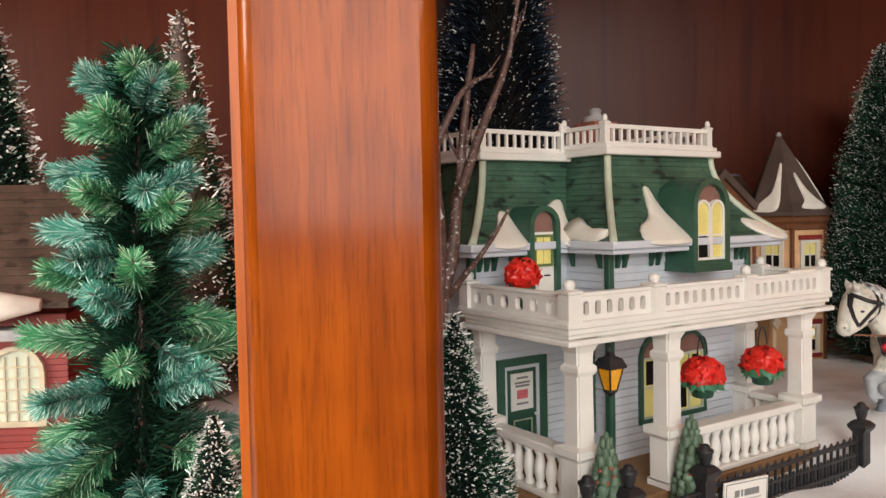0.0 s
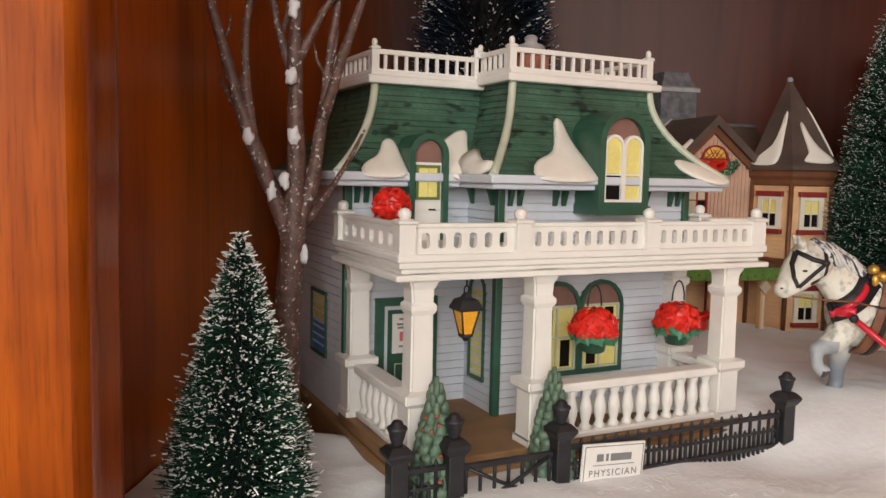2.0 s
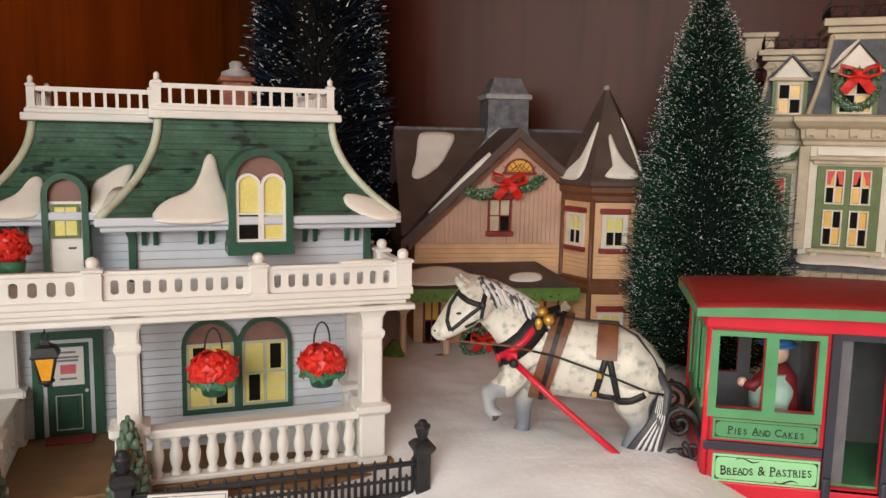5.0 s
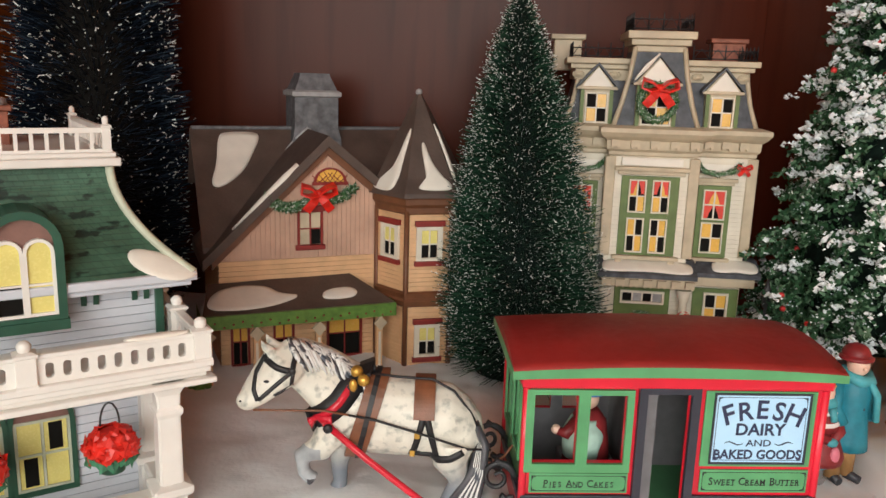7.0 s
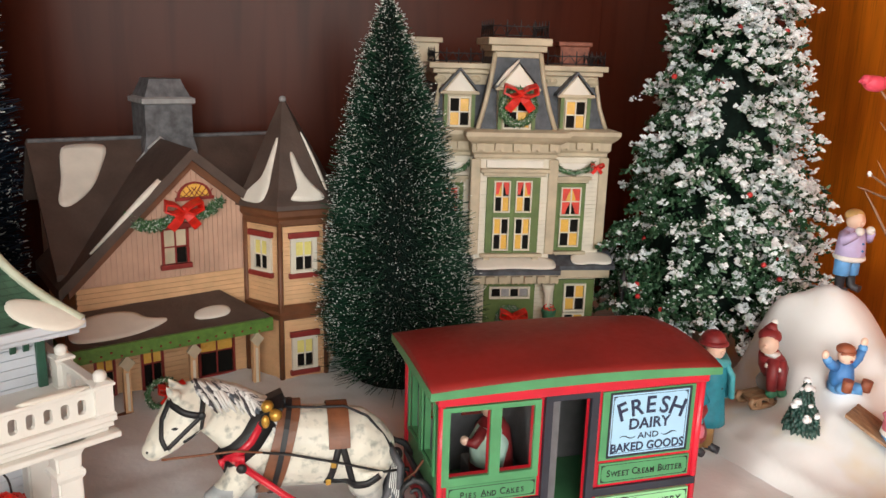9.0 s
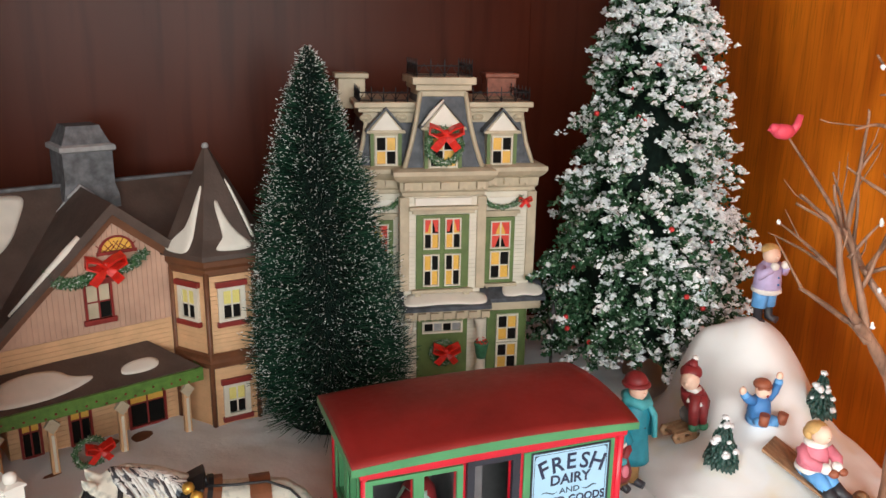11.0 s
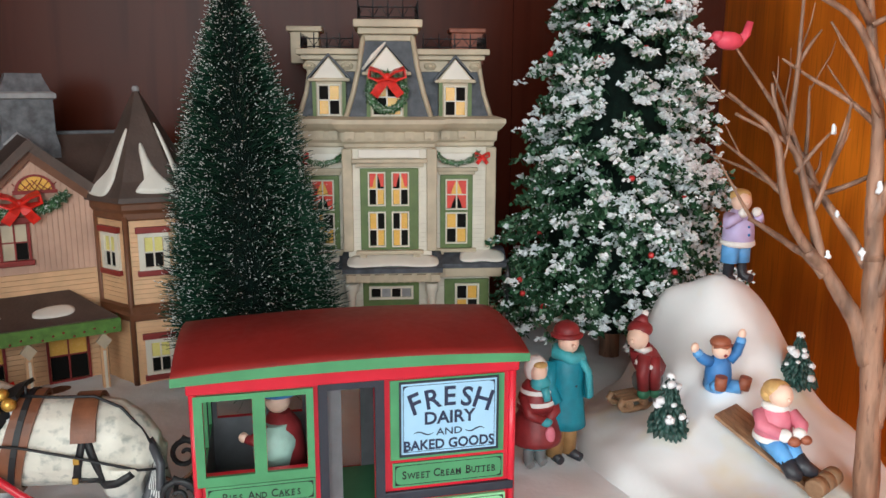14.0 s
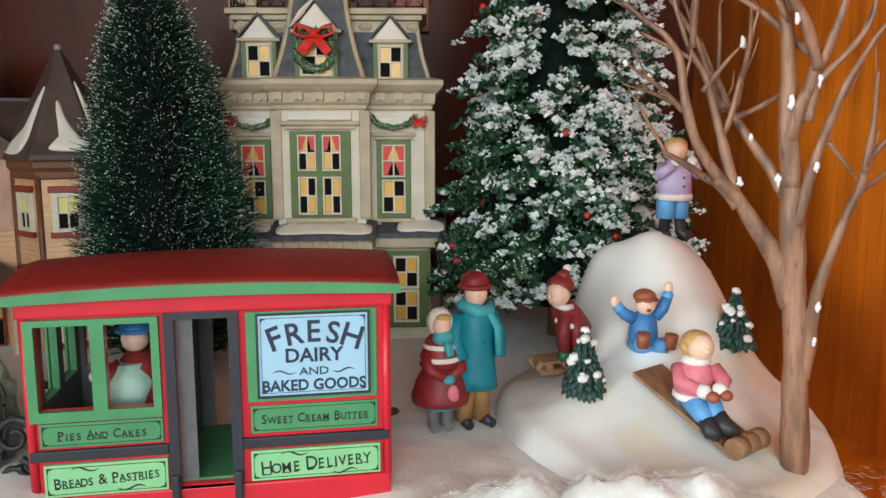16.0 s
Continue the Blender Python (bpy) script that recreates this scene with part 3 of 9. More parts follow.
slab_box("trim_stile_end", M_SIDE, "varnished cherry front post at the case's end", XR - 0.005, XR + 0.055, 0.245, 0.2670, -0.06, ZT + 0.06, bevel=0.0035)
slab_box("trim_rail_low", M_SIDE, "varnished cherry front rail under the shelf", -0.0002, XR - 0.0055, 0.247, 0.2668, -0.07, -0.012, bevel=0.003)
slab_box("trim_rail_low_next", M_SIDE, "varnished cherry front rail under the next shelf", XL - 1.1, -0.063, 0.247, 0.2668, -0.07, -0.012, bevel=0.003)
slab_box("wall_base_cabinet", M_SIDE, "plain varnished cherry base cabinet under the shelves", XL - 1.12, XR + 0.02, 0.268, YB + 0.018, -1.1, -0.0502)
# the room
slab_box("floor", M_ROOMFLOOR, "brown board floor of the room", -2.6, 2.9, -2.02, 1.2, -1.12, -1.1)
slab_box("ceiling_room", M_ROOM, "plain pale plaster ceiling of the room", -2.6, 2.9, -2.02, 1.2, 1.5, 1.52)
bm = bmesh.new()
holes(bm, -2.02, 1.2, -1.1, 1.5, -0.1, 0.0, [(-1.92, -0.58, -0.07, 1.17)])
bmesh.ops.transform(bm, matrix=Matrix(((0, 1, 0, -2.6), (1, 0, 0, 0), (0, 0, 1, 0), (0, 0, 0, 1))), verts=bm.verts)
setting("wall_room_left", bm, M_ROOM, "plain pale plaster wall with a window opening")
bm = bmesh.new()
holes(bm, -1.92, -0.58, -0.07, 1.17, -0.09, -0.05, [(-1.88, -1.27, -0.03, 1.13), (-1.23, -0.62, -0.03, 1.13)])
bmesh.ops.transform(bm, matrix=Matrix(((0, 1, 0, -2.6), (1, 0, 0, 0), (0, 0, 1, 0), (0, 0, 0, 1))), verts=bm.verts)
setting("window_2", bm, M_SIGN, "white two-light window frame in the side wall")
slab_box("wall_room_right", M_ROOM, "plain pale plaster wall of the room", 2.9, 2.92, -2.02, 1.2, -1.1, 1.5)
slab_box("wall_room_back", M_ROOM, "plain pale plaster wall behind the bookcase", -2.6, 2.9, 1.2, 1.22, -1.1, 1.5)
bm = bmesh.new()
holes(bm, -2.6, 2.9, -1.1, 1.5, -2.02, -1.9, [(-0.02, 1.52, 0.12, 1.38)])
setting("wall_room_window", bm, M_ROOM, "plain pale plaster wall with a window opening")
bm = bmesh.new()
holes(bm, -0.02, 1.52, 0.12, 1.38, -2.0, -1.96, [(0.02, 0.73, 0.16, 1.34), (0.77, 1.48, 0.16, 1.34)])
setting("window_1", bm, M_SIGN, "white two-light window frame in the room's wall")


# ---- snow sheet ----
def snow_sheet(name, x0, x1, y0, y1, nx, ny, label):
    bm = bmesh.new()
    rows = []
    for j in range(ny + 1):
        y = y0 + (y1 - y0) * j / ny
        rows.append([(x0 + (x1 - x0) * i / nx, y, ground_z(x0 + (x1 - x0) * i / nx, y) * sst(-0.012, 0.02, y - y0) - 0.028 * sst(0.012, 0.0, y - y0) - 0.045 * sst(0.012, 0.0, x1 - x0 - (x1 - x0) * i / nx)) for i in range(nx + 1)])
    grid(bm, rows, wrap=False)
    return solo(name, bm, M_SNOW, label, "snow", kind="structure")


snow_sheet("ground", XL + 0.001, 0.806, 0.2675, YB - 0.001, 240, 170, "white cotton wool snow blanket on the shelf")
snow_sheet("ground_next_bay", XL - 1.099, XL - 0.013, 0.2675, YB - 0.001, 120, 80, "white cotton wool snow blanket on the next shelf")

# ---- white house with green roof ----
HM = pose(0, 0, 0, 0, 0, 33.3) @ Matrix.Translation((0.375, 0.37, 0.0))
white_house = thing("house", "white ceramic house with green mansard roof and porch", "model house", HM, off=(0.375, 0.37, 0))
WH = white_house

bm = bmesh.new()
box(bm, 0.266, 0.484, 0.2905, 0.50, -0.0299, 0.016, 0.0015)
part("plinth", bm, M_PORCH, WH, "tan painted base")
bm = bmesh.new()
box(bm, 0.268, 0.482, 0.2925, 0.386, 0.016, 0.0222, 0.001)
part("porch_floor", bm, M_PORCH, WH, "tan painted porch floor")

for a, b, za, zb, n in (
    ((0.272, 0.498), (0.272, 0.384), 0.0, 0.152, 30),
    ((0.272, 0.384), (0.347, 0.384), 0.022, 0.115, 19),
    ((0.347, 0.384), (0.347, 0.346), 0.022, 0.115, 19),
    ((0.347, 0.346), (0.478, 0.346), 0.022, 0.115, 19),
    ((0.478, 0.346), (0.478, 0.498), 0.0, 0.152, 30),
    ((0.478, 0.498), (0.272, 0.498), 0.0, 0.152, 30),
):
    bm = bmesh.new()
    siding(bm, a, b, za, zb, n)
    part("wall", bm, M_SIDING, WH, "pale lapped siding")
for a, b, za, zb, n in (
    ((0.272, 0.384), (0.347, 0.384), 0.118, 0.152, 7),
    ((0.347, 0.384), (0.347, 0.346), 0.118, 0.152, 7),
    ((0.347, 0.346), (0.478, 0.346), 0.118, 0.152, 7),
):
    bm = bmesh.new()
    siding(bm, a, b, za, zb, n)
    part("upper_wall", bm, M_SIDING, WH)
bm = bmesh.new()
box(bm, 0.27, 0.48, 0.3, 0.498, 0.1125, 0.118)
part("balcony_floor", bm, M_SIDING, WH)
for u, w in ((0.2715, 0.3835), (0.3465, 0.3455), (0.4785, 0.3455)):
    for z0, z1 in ((0.022, 0.1124), (0.1182, 0.151)):
        bm = bmesh.new()
        box(bm, u - 0.0022, u + 0.0022, w - 0.0022, w + 0.0022, z0, z1, 0.0006)
        part("corner_board", bm, M_GREEN, WH, "dark green corner board")


# curved mansard roofs
def flare(s):
    return 1 - (1 - s) ** 2.1


def mansard(name, e, t, z0, z1, n):
    """Courses between the eave outline e and the top outline t (u0, u1, w0, w1)."""
    bm = bmesh.new()
    rows = []
    for i in range(n):
        for k, s in ((0, i / n), (1, (i + 0.97) / n)):
            f = flare(s)
            q = [a + (b - a) * f for a, b in zip(e, t)]
            lift = 0.0007 * (1 - k)
            q = (q[0] - lift, q[1] + lift, q[2] - lift, q[3])
            z = z0 + (z1 - z0) * s
            rows.append([(q[0], q[2], z), (q[1], q[2], z), (q[1], q[3], z), (q[0], q[3], z)])
    grid(bm, rows, smooth=False)
    roof = part(name, bm, M_GREENROOF, WH, "green shingled mansard roof")
    for cu, cw in ((0, 2), (1, 2)):
        pts = []
        for i in range(13):
            f = flare(i / 12)
            pts.append((e[cu] + (t[cu] - e[cu]) * f, e[cw] + (t[cw] - e[cw]) * f, z0 + (z1 - z0) * i / 12 + 0.0006))
        bm = bmesh.new()
        tube(bm, pts, 0.0024, 8)
        part("hip_trim", bm, M_HIP, roof, "pale green hip moulding")
    bm = bmesh.new()
    for o, za, zb in ((0.0, z0 - 0.0035, z0 + 0.0012), (0.0025, z0 - 0.0065, z0 - 0.0035)):
        box(bm, e[0] - 0.0015 + o, e[1] + 0.0015 - o, e[2] - 0.0015 + o, e[3], za, zb, 0.001)
    part("eave", bm, M_SIDING, roof, "pale eave moulding")
    bm = bmesh.new()
    box(bm, t[0] - 0.0055, t[1] + 0.0055, t[2] - 0.0055, t[3] + 0.003, z1 - 0.001, z1 + 0.0035, 0.001)
    box(bm, t[0] - 0.0035, t[1] + 0.0035, t[2] - 0.0035, t[3] + 0.002, z1 + 0.0035, z1 + 0.0062, 0.0008)
    part("roof_cornice", bm, M_WHITE, roof, "white cornice under the roof railing")
    return roof


ROOF_Z, ROOF_T, WING_T = 0.1565, 0.2115, 0.2092
roof_wing = mansard("roof", (0.259, 0.40, 0.3645, 0.513), (0.2925, 0.40, 0.399, 0.478), ROOF_Z, WING_T, 15)
roof_bay = mansard("roof", (0.3305, 0.4925, 0.3255, 0.513), (0.3615, 0.4600, 0.361, 0.478), ROOF_Z, ROOF_T, 15)


def post_mesh(name, h, r, mat, seg=4):
    bm = bmesh.new()
    lathe(bm, [(r * 1.5, 0), (r * 1.5, h * 0.1), (r * 1.3, h * 0.13), (r * 1.3, h * 0.68), (r * 1.6, h * 0.71), (r * 1.6, h * 0.76), (r * 0.9, h * 0.8)], seg=4, turn=math.pi / 4, smooth=False)
    lathe(bm, [(r * 0.62, h * 0.79), (r * 0.6, h * 0.82), (r * 0.7, h * 0.85), (r * 0.7, h * 0.94), (r * 0.42, h), (r * 0.1, h * 1.02)], seg=12)
    return mesh_of(bm, name, mat)


ROOF_POST = post_mesh("rail_post", 0.0192, 0.0024, M_WHITE)
bm = bmesh.new()
box(bm, -0.0009, 0.0009, -0.0009, 0.0009, 0.0, 0.0085)
ROOF_BAL = mesh_of(bm, "rail_baluster", M_WHITE)


def roof_rail(pts, count, z):
    for (a, b), n in zip(zip(pts, pts[1:]), count):
        bm = bmesh.new()
        for za, zb in ((z, z + 0.0014), (z + 0.0098, z + 0.0125)):
            d = Vector((b[0] - a[0], b[1] - a[1], 0))
            s = Vector((-d.y, d.x, 0)).normalized() * 0.0014
            p, q = Vector((*a, 0)), Vector((*b, 0))
            grid(bm, [[x + s + Vector((0, 0, za)), x - s + Vector((0, 0, za)), x - s + Vector((0, 0, zb)), x + s + Vector((0, 0, zb))] for x in (p, q)], smooth=False)
        part("roof_railing", bm, M_WHITE, WH, "white roof railing")
        for i in range(n):
            f = (i + 1) / (n + 1)
            piece("rail_baluster", ROOF_BAL, WH, (a[0] + (b[0] - a[0]) * f, a[1] + (b[1] - a[1]) * f, z + 0.0013), math.degrees(math.atan2(b[1] - a[1], b[0] - a[0])))
    for p in pts:
        piece("rail_post", ROOF_POST, WH, (p[0], p[1], z - 0.001))


roof_rail([(0.2925, 0.474), (0.2925, 0.400), (0.3585, 0.400)], (8, 9), WING_T + 0.0062)
roof_rail([(0.3612, 0.400), (0.3612, 0.3625), (0.4595, 0.3625), (0.4595, 0.474)], (5, 13, 12), ROOF_T + 0.0062)
bm = bmesh.new()
box(bm, 0.401, 0.419, 0.412, 0.43, 0.214, 0.236, 0.0008)
box(bm, 0.399, 0.421, 0.410, 0.432, 0.236, 0.239, 0.0008)
chimney = part("chimney", bm, M_BRICK, WH, "red brick chimney")
bm = bmesh.new()
lathe(bm, [(0.010, 0.239), (0.009, 0.2425), (0.004, 0.2445), (0.0045, 0.248), (0.0025, 0.2495)], (0.41, 0.421, 0))
part("chimney_cap", bm, M_STONELIGHT, chimney, "grey snowy chimney cap")


# brackets under the eaves
bm = bmesh.new()
slab(bm, [(0.0, 0.0), (0.0012, 0.0), (0.0042, 0.009), (0.0, 0.009)], -0.0013, 0.0013)
BRACKET = mesh_of(bm, "bracket", M_GREEN)
for u in (0.3525, 0.3585, 0.382, 0.388, 0.441, 0.447, 0.466, 0.472):
    piece("bracket", BRACKET, WH, (u, 0.3452, 0.1405), -90)
for u in (0.2765, 0.282, 0.2875):
    piece("bracket", BRACKET, WH, (u, 0.3832, 0.1405), -90)
for w in (0.352, 0.376):
    piece("bracket", BRACKET, WH, (0.3462, w, 0.1405), 180)


# painted snow patches lying on the flared roof
def roof_u(z):
    return flare((z - ROOF_Z) / (ROOF_T - ROOF_Z))


def roof_patch(poly, w_eave, w_top, label):
    """Snow on the front slope: outline in (u, z), raised 1 mm, with a domed surface."""
    bm = bmesh.new()
    cu, cz = sum(p[0] for p in poly) / len(poly), sum(p[1] for p in poly) / len(poly)
    rows = []
    for s, lift in ((1.04, -0.0012), (1.0, 0.0009), (0.85, 0.0021), (0.5, 0.0028), (0.05, 0.003)):
        r = []
        for u, z in poly:
            zz = cz + (z - cz) * s
            f = roof_u(min(max(zz, ROOF_Z - 0.003), ROOF_T))
            r.append((cu + (u - cu) * s, w_eave + (w_top - w_eave) * f - lift - 0.0008, zz))
        rows.append(r)
    grid(bm, rows)
    return part("snow_patch", bm, M_SNOWPAINT, WH, label)


def smooth_poly(poly, n=3):
    for _ in range(n):
        poly = [q for a, b in zip(poly, poly[1:] + poly[:1]) for q in ((a[0] * 0.75 + b[0] * 0.25, a[1] * 0.75 + b[1] * 0.25), (a[0] * 0.25 + b[0] * 0.75, a[1] * 0.25 + b[1] * 0.75))]
    return poly


roof_patch(smooth_poly([(0.358, 0.1548), (0.3985, 0.1548), (0.398, 0.163), (0.393, 0.178), (0.3915, 0.1905), (0.3865, 0.1905), (0.3825, 0.178), (0.3775, 0.1705), (0.3645, 0.1665), (0.3575, 0.160)], 2), 0.3255, 0.361, "cream snow on the roof slope")
roof_patch(smooth_poly([(0.4615, 0.1655), (0.4655, 0.1700), (0.483, 0.1655), (0.4975, 0.1562), (0.481, 0.1538), (0.466, 0.1595)], 2), 0.3255, 0.361, "cream snow on the roof slope")
roof_patch(smooth_poly([(0.2735, 0.1548), (0.3, 0.1548), (0.2998, 0.164), (0.299, 0.1765), (0.292, 0.176), (0.287, 0.167), (0.2775, 0.163), (0.2735, 0.159)], 2), 0.3645, 0.399, "cream snow on the roof slope")
roof_patch(smooth_poly([(0.3235, 0.1548), (0.339, 0.1548), (0.3435, 0.172), (0.3485, 0.1835), (0.341, 0.183), (0.333, 0.178), (0.3245, 0.173)], 2), 0.3645, 0.399, "cream snow in the roof valley")
bm = bmesh.new()
tube(bm, [(0.3385, 0.368, 0.1665), (0.3362, 0.360, 0.1625), (0.3348, 0.350, 0.1605), (0.3345, 0.341, 0.1612), (0.3348, 0.335, 0.1625)], [0.0075, 0.0068, 0.0055, 0.0052, 0.0028], 10, 0.6)
part("snow_patch", bm, M_SNOWPAINT, WH, "cream snow along the bay's eave")

# arched dormer window of the bay
bm = bmesh.new()
ring(bm, arch(0.4135, 0.0174, 0.139, 0.1775), arch(0.4135, 0.0135, 0.1435, 0.1775), 0.3228, 0.352)
slab(bm, rect(0.3955, 0.4315, 0.1365, 0.1415), 0.3215, 0.347)
dormer = part("dormer", bm, M_GREEN, WH, "green arched dormer frame")
bm = bmesh.new()
slab(bm, arch(0.4135, 0.0137, 0.143, 0.1775), 0.3265, 0.345)
part("tympanum", bm, M_MAUVE, dormer, "mauve arched panel")
bm = bmesh.new()
for cx in (0.4068, 0.4202):
    ring(bm, arch(cx, 0.0068, 0.1437, 0.1745, 8), arch(cx, 0.0052, 0.1452, 0.1745, 8), 0.3238, 0.3264)
    slab(bm, rect(cx - 0.0055, cx + 0.0055, 0.1586, 0.1596), 0.3242, 0.3264)
part("sash", bm, M_WHITE, dormer, "white double arched sash")
for cx, z0, z1, mat in ((0.4068, 0.1597, 0.1795, M_YELLOW), (0.4202, 0.1597, 0.1795, M_YELLOW), (0.4202, 0.1452, 0.1585, M_YELLOW), (0.4068, 0.1452, 0.1585, M_BLACK)):
    bm = bmesh.new()
    slab(bm, rect(cx - 0.0052, cx + 0.0052, z0, z1) if z1 < 0.17 else arch(cx, 0.0052, z0, 0.1745, 8), 0.3252, 0.3264)
    part("pane", bm, mat, dormer, "yellow pane" if mat is M_YELLOW else "black slab as an unlit open pane")

# balcony door in the wing's dormer
bm = bmesh.new()
ring(bm, arch(0.3115, 0.0118, 0.118, 0.1675), arch(0.3115, 0.0085, 0.118, 0.1675), 0.3625, 0.392)
dormer2 = part("dormer", bm, M_GREEN, WH, "green arched door surround")
bm = bmesh.new()
slab(bm, arch(0.3115, 0.0086, 0.160, 0.1675), 0.366, 0.388)
part("tympanum", bm, M_MAUVE, dormer2, "mauve arched panel")
bm = bmesh.new()
slab(bm, rect(0.303, 0.320, 0.118, 0.1635), 0.3655, 0.388)
bdoor = part("door", bm, M_WHITE, dormer2, "white balcony door")
bm = bmesh.new()
ring(bm, rect(0.3042, 0.3188, 0.143, 0.162), rect(0.3058, 0.3172, 0.1445, 0.1605), 0.3642, 0.3655)
part("pane_frame", bm, M_OLIVE, dormer2)
bm = bmesh.new()
slab(bm, rect(0.3058, 0.3112, 0.1445, 0.1605), 0.3648, 0.3655)
slab(bm, rect(0.3118, 0.3172, 0.1445, 0.1605), 0.3648, 0.3655)
part("pane", bm, M_YELLOW, dormer2, "yellow door pane")
bm = bmesh.new()
box(bm, 0.3125, 0.3165, 0.3645, 0.3655, 0.137, 0.1378)
part("letter_slot", bm, M_BLACK, dormer2)

# balcony parapet with slots, posts and mouldings
BU0, BU1, BW0, BW1 = 0.2655, 0.4895, 0.2925, 0.384
bm = bmesh.new()
for o, za, zb in ((0.0, 0.117, 0.1205), (-0.0012, 0.114, 0.117), (-0.003, 0.1115, 0.114), (0.001, 0.1085, 0.1115)):
    box(bm, BU0 - 0.002 - o, BU1 + 0.002 + o, BW0 - 0.002 - o, BW1, za, zb, 0.0008)
part("balcony_moulding", bm, M_WHITE, WH, "white stepped balcony moulding")


def parapet(a, b, n):
    """One side of the balcony between two corners, with n open slots."""
    d = Vector((b[0] - a[0], b[1] - a[1], 0))
    ln = d.length
    bm = bmesh.new()
    gaps = []
    for i in range(n):
        c = 0.006 + (ln - 0.012) * (i + 0.5) / n
        h = (ln - 0.012) / n * 0.25
        gaps.append((c - h, c + h, 0.1230, 0.1302))
    holes(bm, 0, ln, 0.1203, 0.1332, -0.0016, 0.0016, gaps)
    bmesh.ops.remove_doubles(bm, verts=bm.verts, dist=1e-6)
    for a0, a1, za, zb in gaps:
        q = (a1 - a0) * 0.42
        for xe, sx in ((a0, 1), (a1, -1)):
            for ze, sz in ((zb, -1), (za, 1)):
                arc = [(xe + sx * q * (1 - math.sin(k * math.pi / 8)), ze + sz * q * (1 - math.cos(k * math.pi / 8))) for k in range(5)]
                slab(bm, [(xe - sx * 0.0001, ze - sz * 0.0001)] + arc, -0.0015, 0.0015)
    box(bm, 0, ln, -0.0024, 0.0024, 0.1325, 0.1347, 0.0006)
    bmesh.ops.transform(bm, matrix=Matrix.Translation((a[0], a[1], 0)) @ Matrix.Rotation(math.atan2(d.y, d.x), 4, "Z"), verts=bm.verts)
    part("parapet", bm, M_WHITE, WH, "white slotted balcony parapet")


parapet((0.2685, 0.3835), (0.2685, 0.2955), 6)
parapet((0.2685, 0.2955), (0.3295, 0.2955), 6)
parapet((0.3295, 0.2955), (0.4085, 0.2955), 9)
parapet((0.4085, 0.2955), (0.4865, 0.2955), 9)
parapet((0.4865, 0.2955), (0.4865, 0.3835), 7)
BAL_POST = post_mesh("balcony_post", 0.0228, 0.0044, M_WHITE)
for u, w in ((0.2685, 0.382), (0.2685, 0.2955), (0.3295, 0.2952), (0.4085, 0.2952), (0.4865, 0.2955), (0.4865, 0.34), (0.4865, 0.382)):
    piece("balcony_post", BAL_POST, WH, (u, w, 0.1185))
bm = bmesh.new()
ball(bm, (0.466, 0.2955, 0.1352), (0.016, 0.003, 0.0014), 14, 6)
part("snow_patch", bm, M_SNOWPAINT, WH, "cream snow on the parapet")

# porch columns, pedestals and railings
bm = bmesh.new()
lathe(bm, [(0.0118, 0), (0.0118, 0.003), (0.0102, 0.004), (0.0102, 0.027), (0.0118, 0.0282), (0.0138, 0.0295), (0.0138, 0.033), (0.0082, 0.0345), (0.0078, 0.070), (0.0092, 0.0725), (0.0092, 0.0745), (0.0078, 0.076), (0.0082, 0.082), (0.0108, 0.086), (0.0108, 0.0895)], seg=4, turn=math.pi / 4, smooth=False)
bmesh.ops.bevel(bm, geom=[e for e in bm.edges if abs(e.verts[0].co.z - e.verts[1].co.z) > 0.003], offset=0.001, segments=2, affect="EDGES")
COLUMN = mesh_of(bm, "column", M_WHITE)
for u, w in ((0.278, 0.2995), (0.344, 0.2995), (0.4695, 0.2995), (0.2765, 0.3795), (0.4705, 0.342)):
    piece("column", COLUMN, WH, (u, w, 0.022))
bm = bmesh.new()
lathe(bm, [(0.0030, 0), (0.0030, 0.0018), (0.0020, 0.0035), (0.0031, 0.008), (0.0034, 0.011), (0.0026, 0.0155), (0.0020, 0.018), (0.0032, 0.0205), (0.0032, 0.0224)], seg=10)
BALUSTER = mesh_of(bm, "baluster", M_WHITE)


def railing(a, b, n):
    d = Vector((b[0] - a[0], b[1] - a[1], 0))
    m = Matrix.Translation((a[0], a[1], 0)) @ Matrix.Rotation(math.atan2(d.y, d.x), 4, "Z")
    for name, h, za, zb in (("top_rail", 0.0055, 0.0474, 0.0522), ("bottom_rail", 0.0042, 0.0222, 0.0255)):
        bm = bmesh.new()
        box(bm, 0, d.length, -h, h, za, zb, 0.001)
        bmesh.ops.transform(bm, matrix=m, verts=bm.verts)
        part(name, bm, M_WHITE, WH, "white porch rail")
    for i in range(n):
        p = m @ Vector((d.length * (i + 0.5) / n, 0, 0.0253))
        piece("baluster", BALUSTER, WH, p)


railing((0.352, 0.2985), (0.462, 0.2985), 12)
railing((0.4695, 0.307), (0.4695, 0.334), 3)
railing((0.2775, 0.307), (0.2775, 0.372), 7)

# front door
bm = bmesh.new()
ring(bm, rect(0.2885, 0.3268, 0.0225, 0.0862), rect(0.2935, 0.3215, 0.0225, 0.0815), 0.3808, 0.3845)
fdoor = part("door_frame", bm, M_GREEN, WH, "dark green door surround")
bm = bmesh.new()
ring(bm, rect(0.2935, 0.3215, 0.0225, 0.0815), rect(0.296, 0.3192, 0.0225, 0.079), 0.3822, 0.3845)
part("door_lining", bm, M_SIDING, fdoor, "pale door lining")
bm = bmesh.new()
slab(bm, rect(0.296, 0.3192, 0.0225, 0.079), 0.3828, 0.386)
ring(bm, rect(0.3005, 0.3147, 0.0265, 0.0475), rect(0.302, 0.3132, 0.028, 0.046), 0.3818, 0.3828)
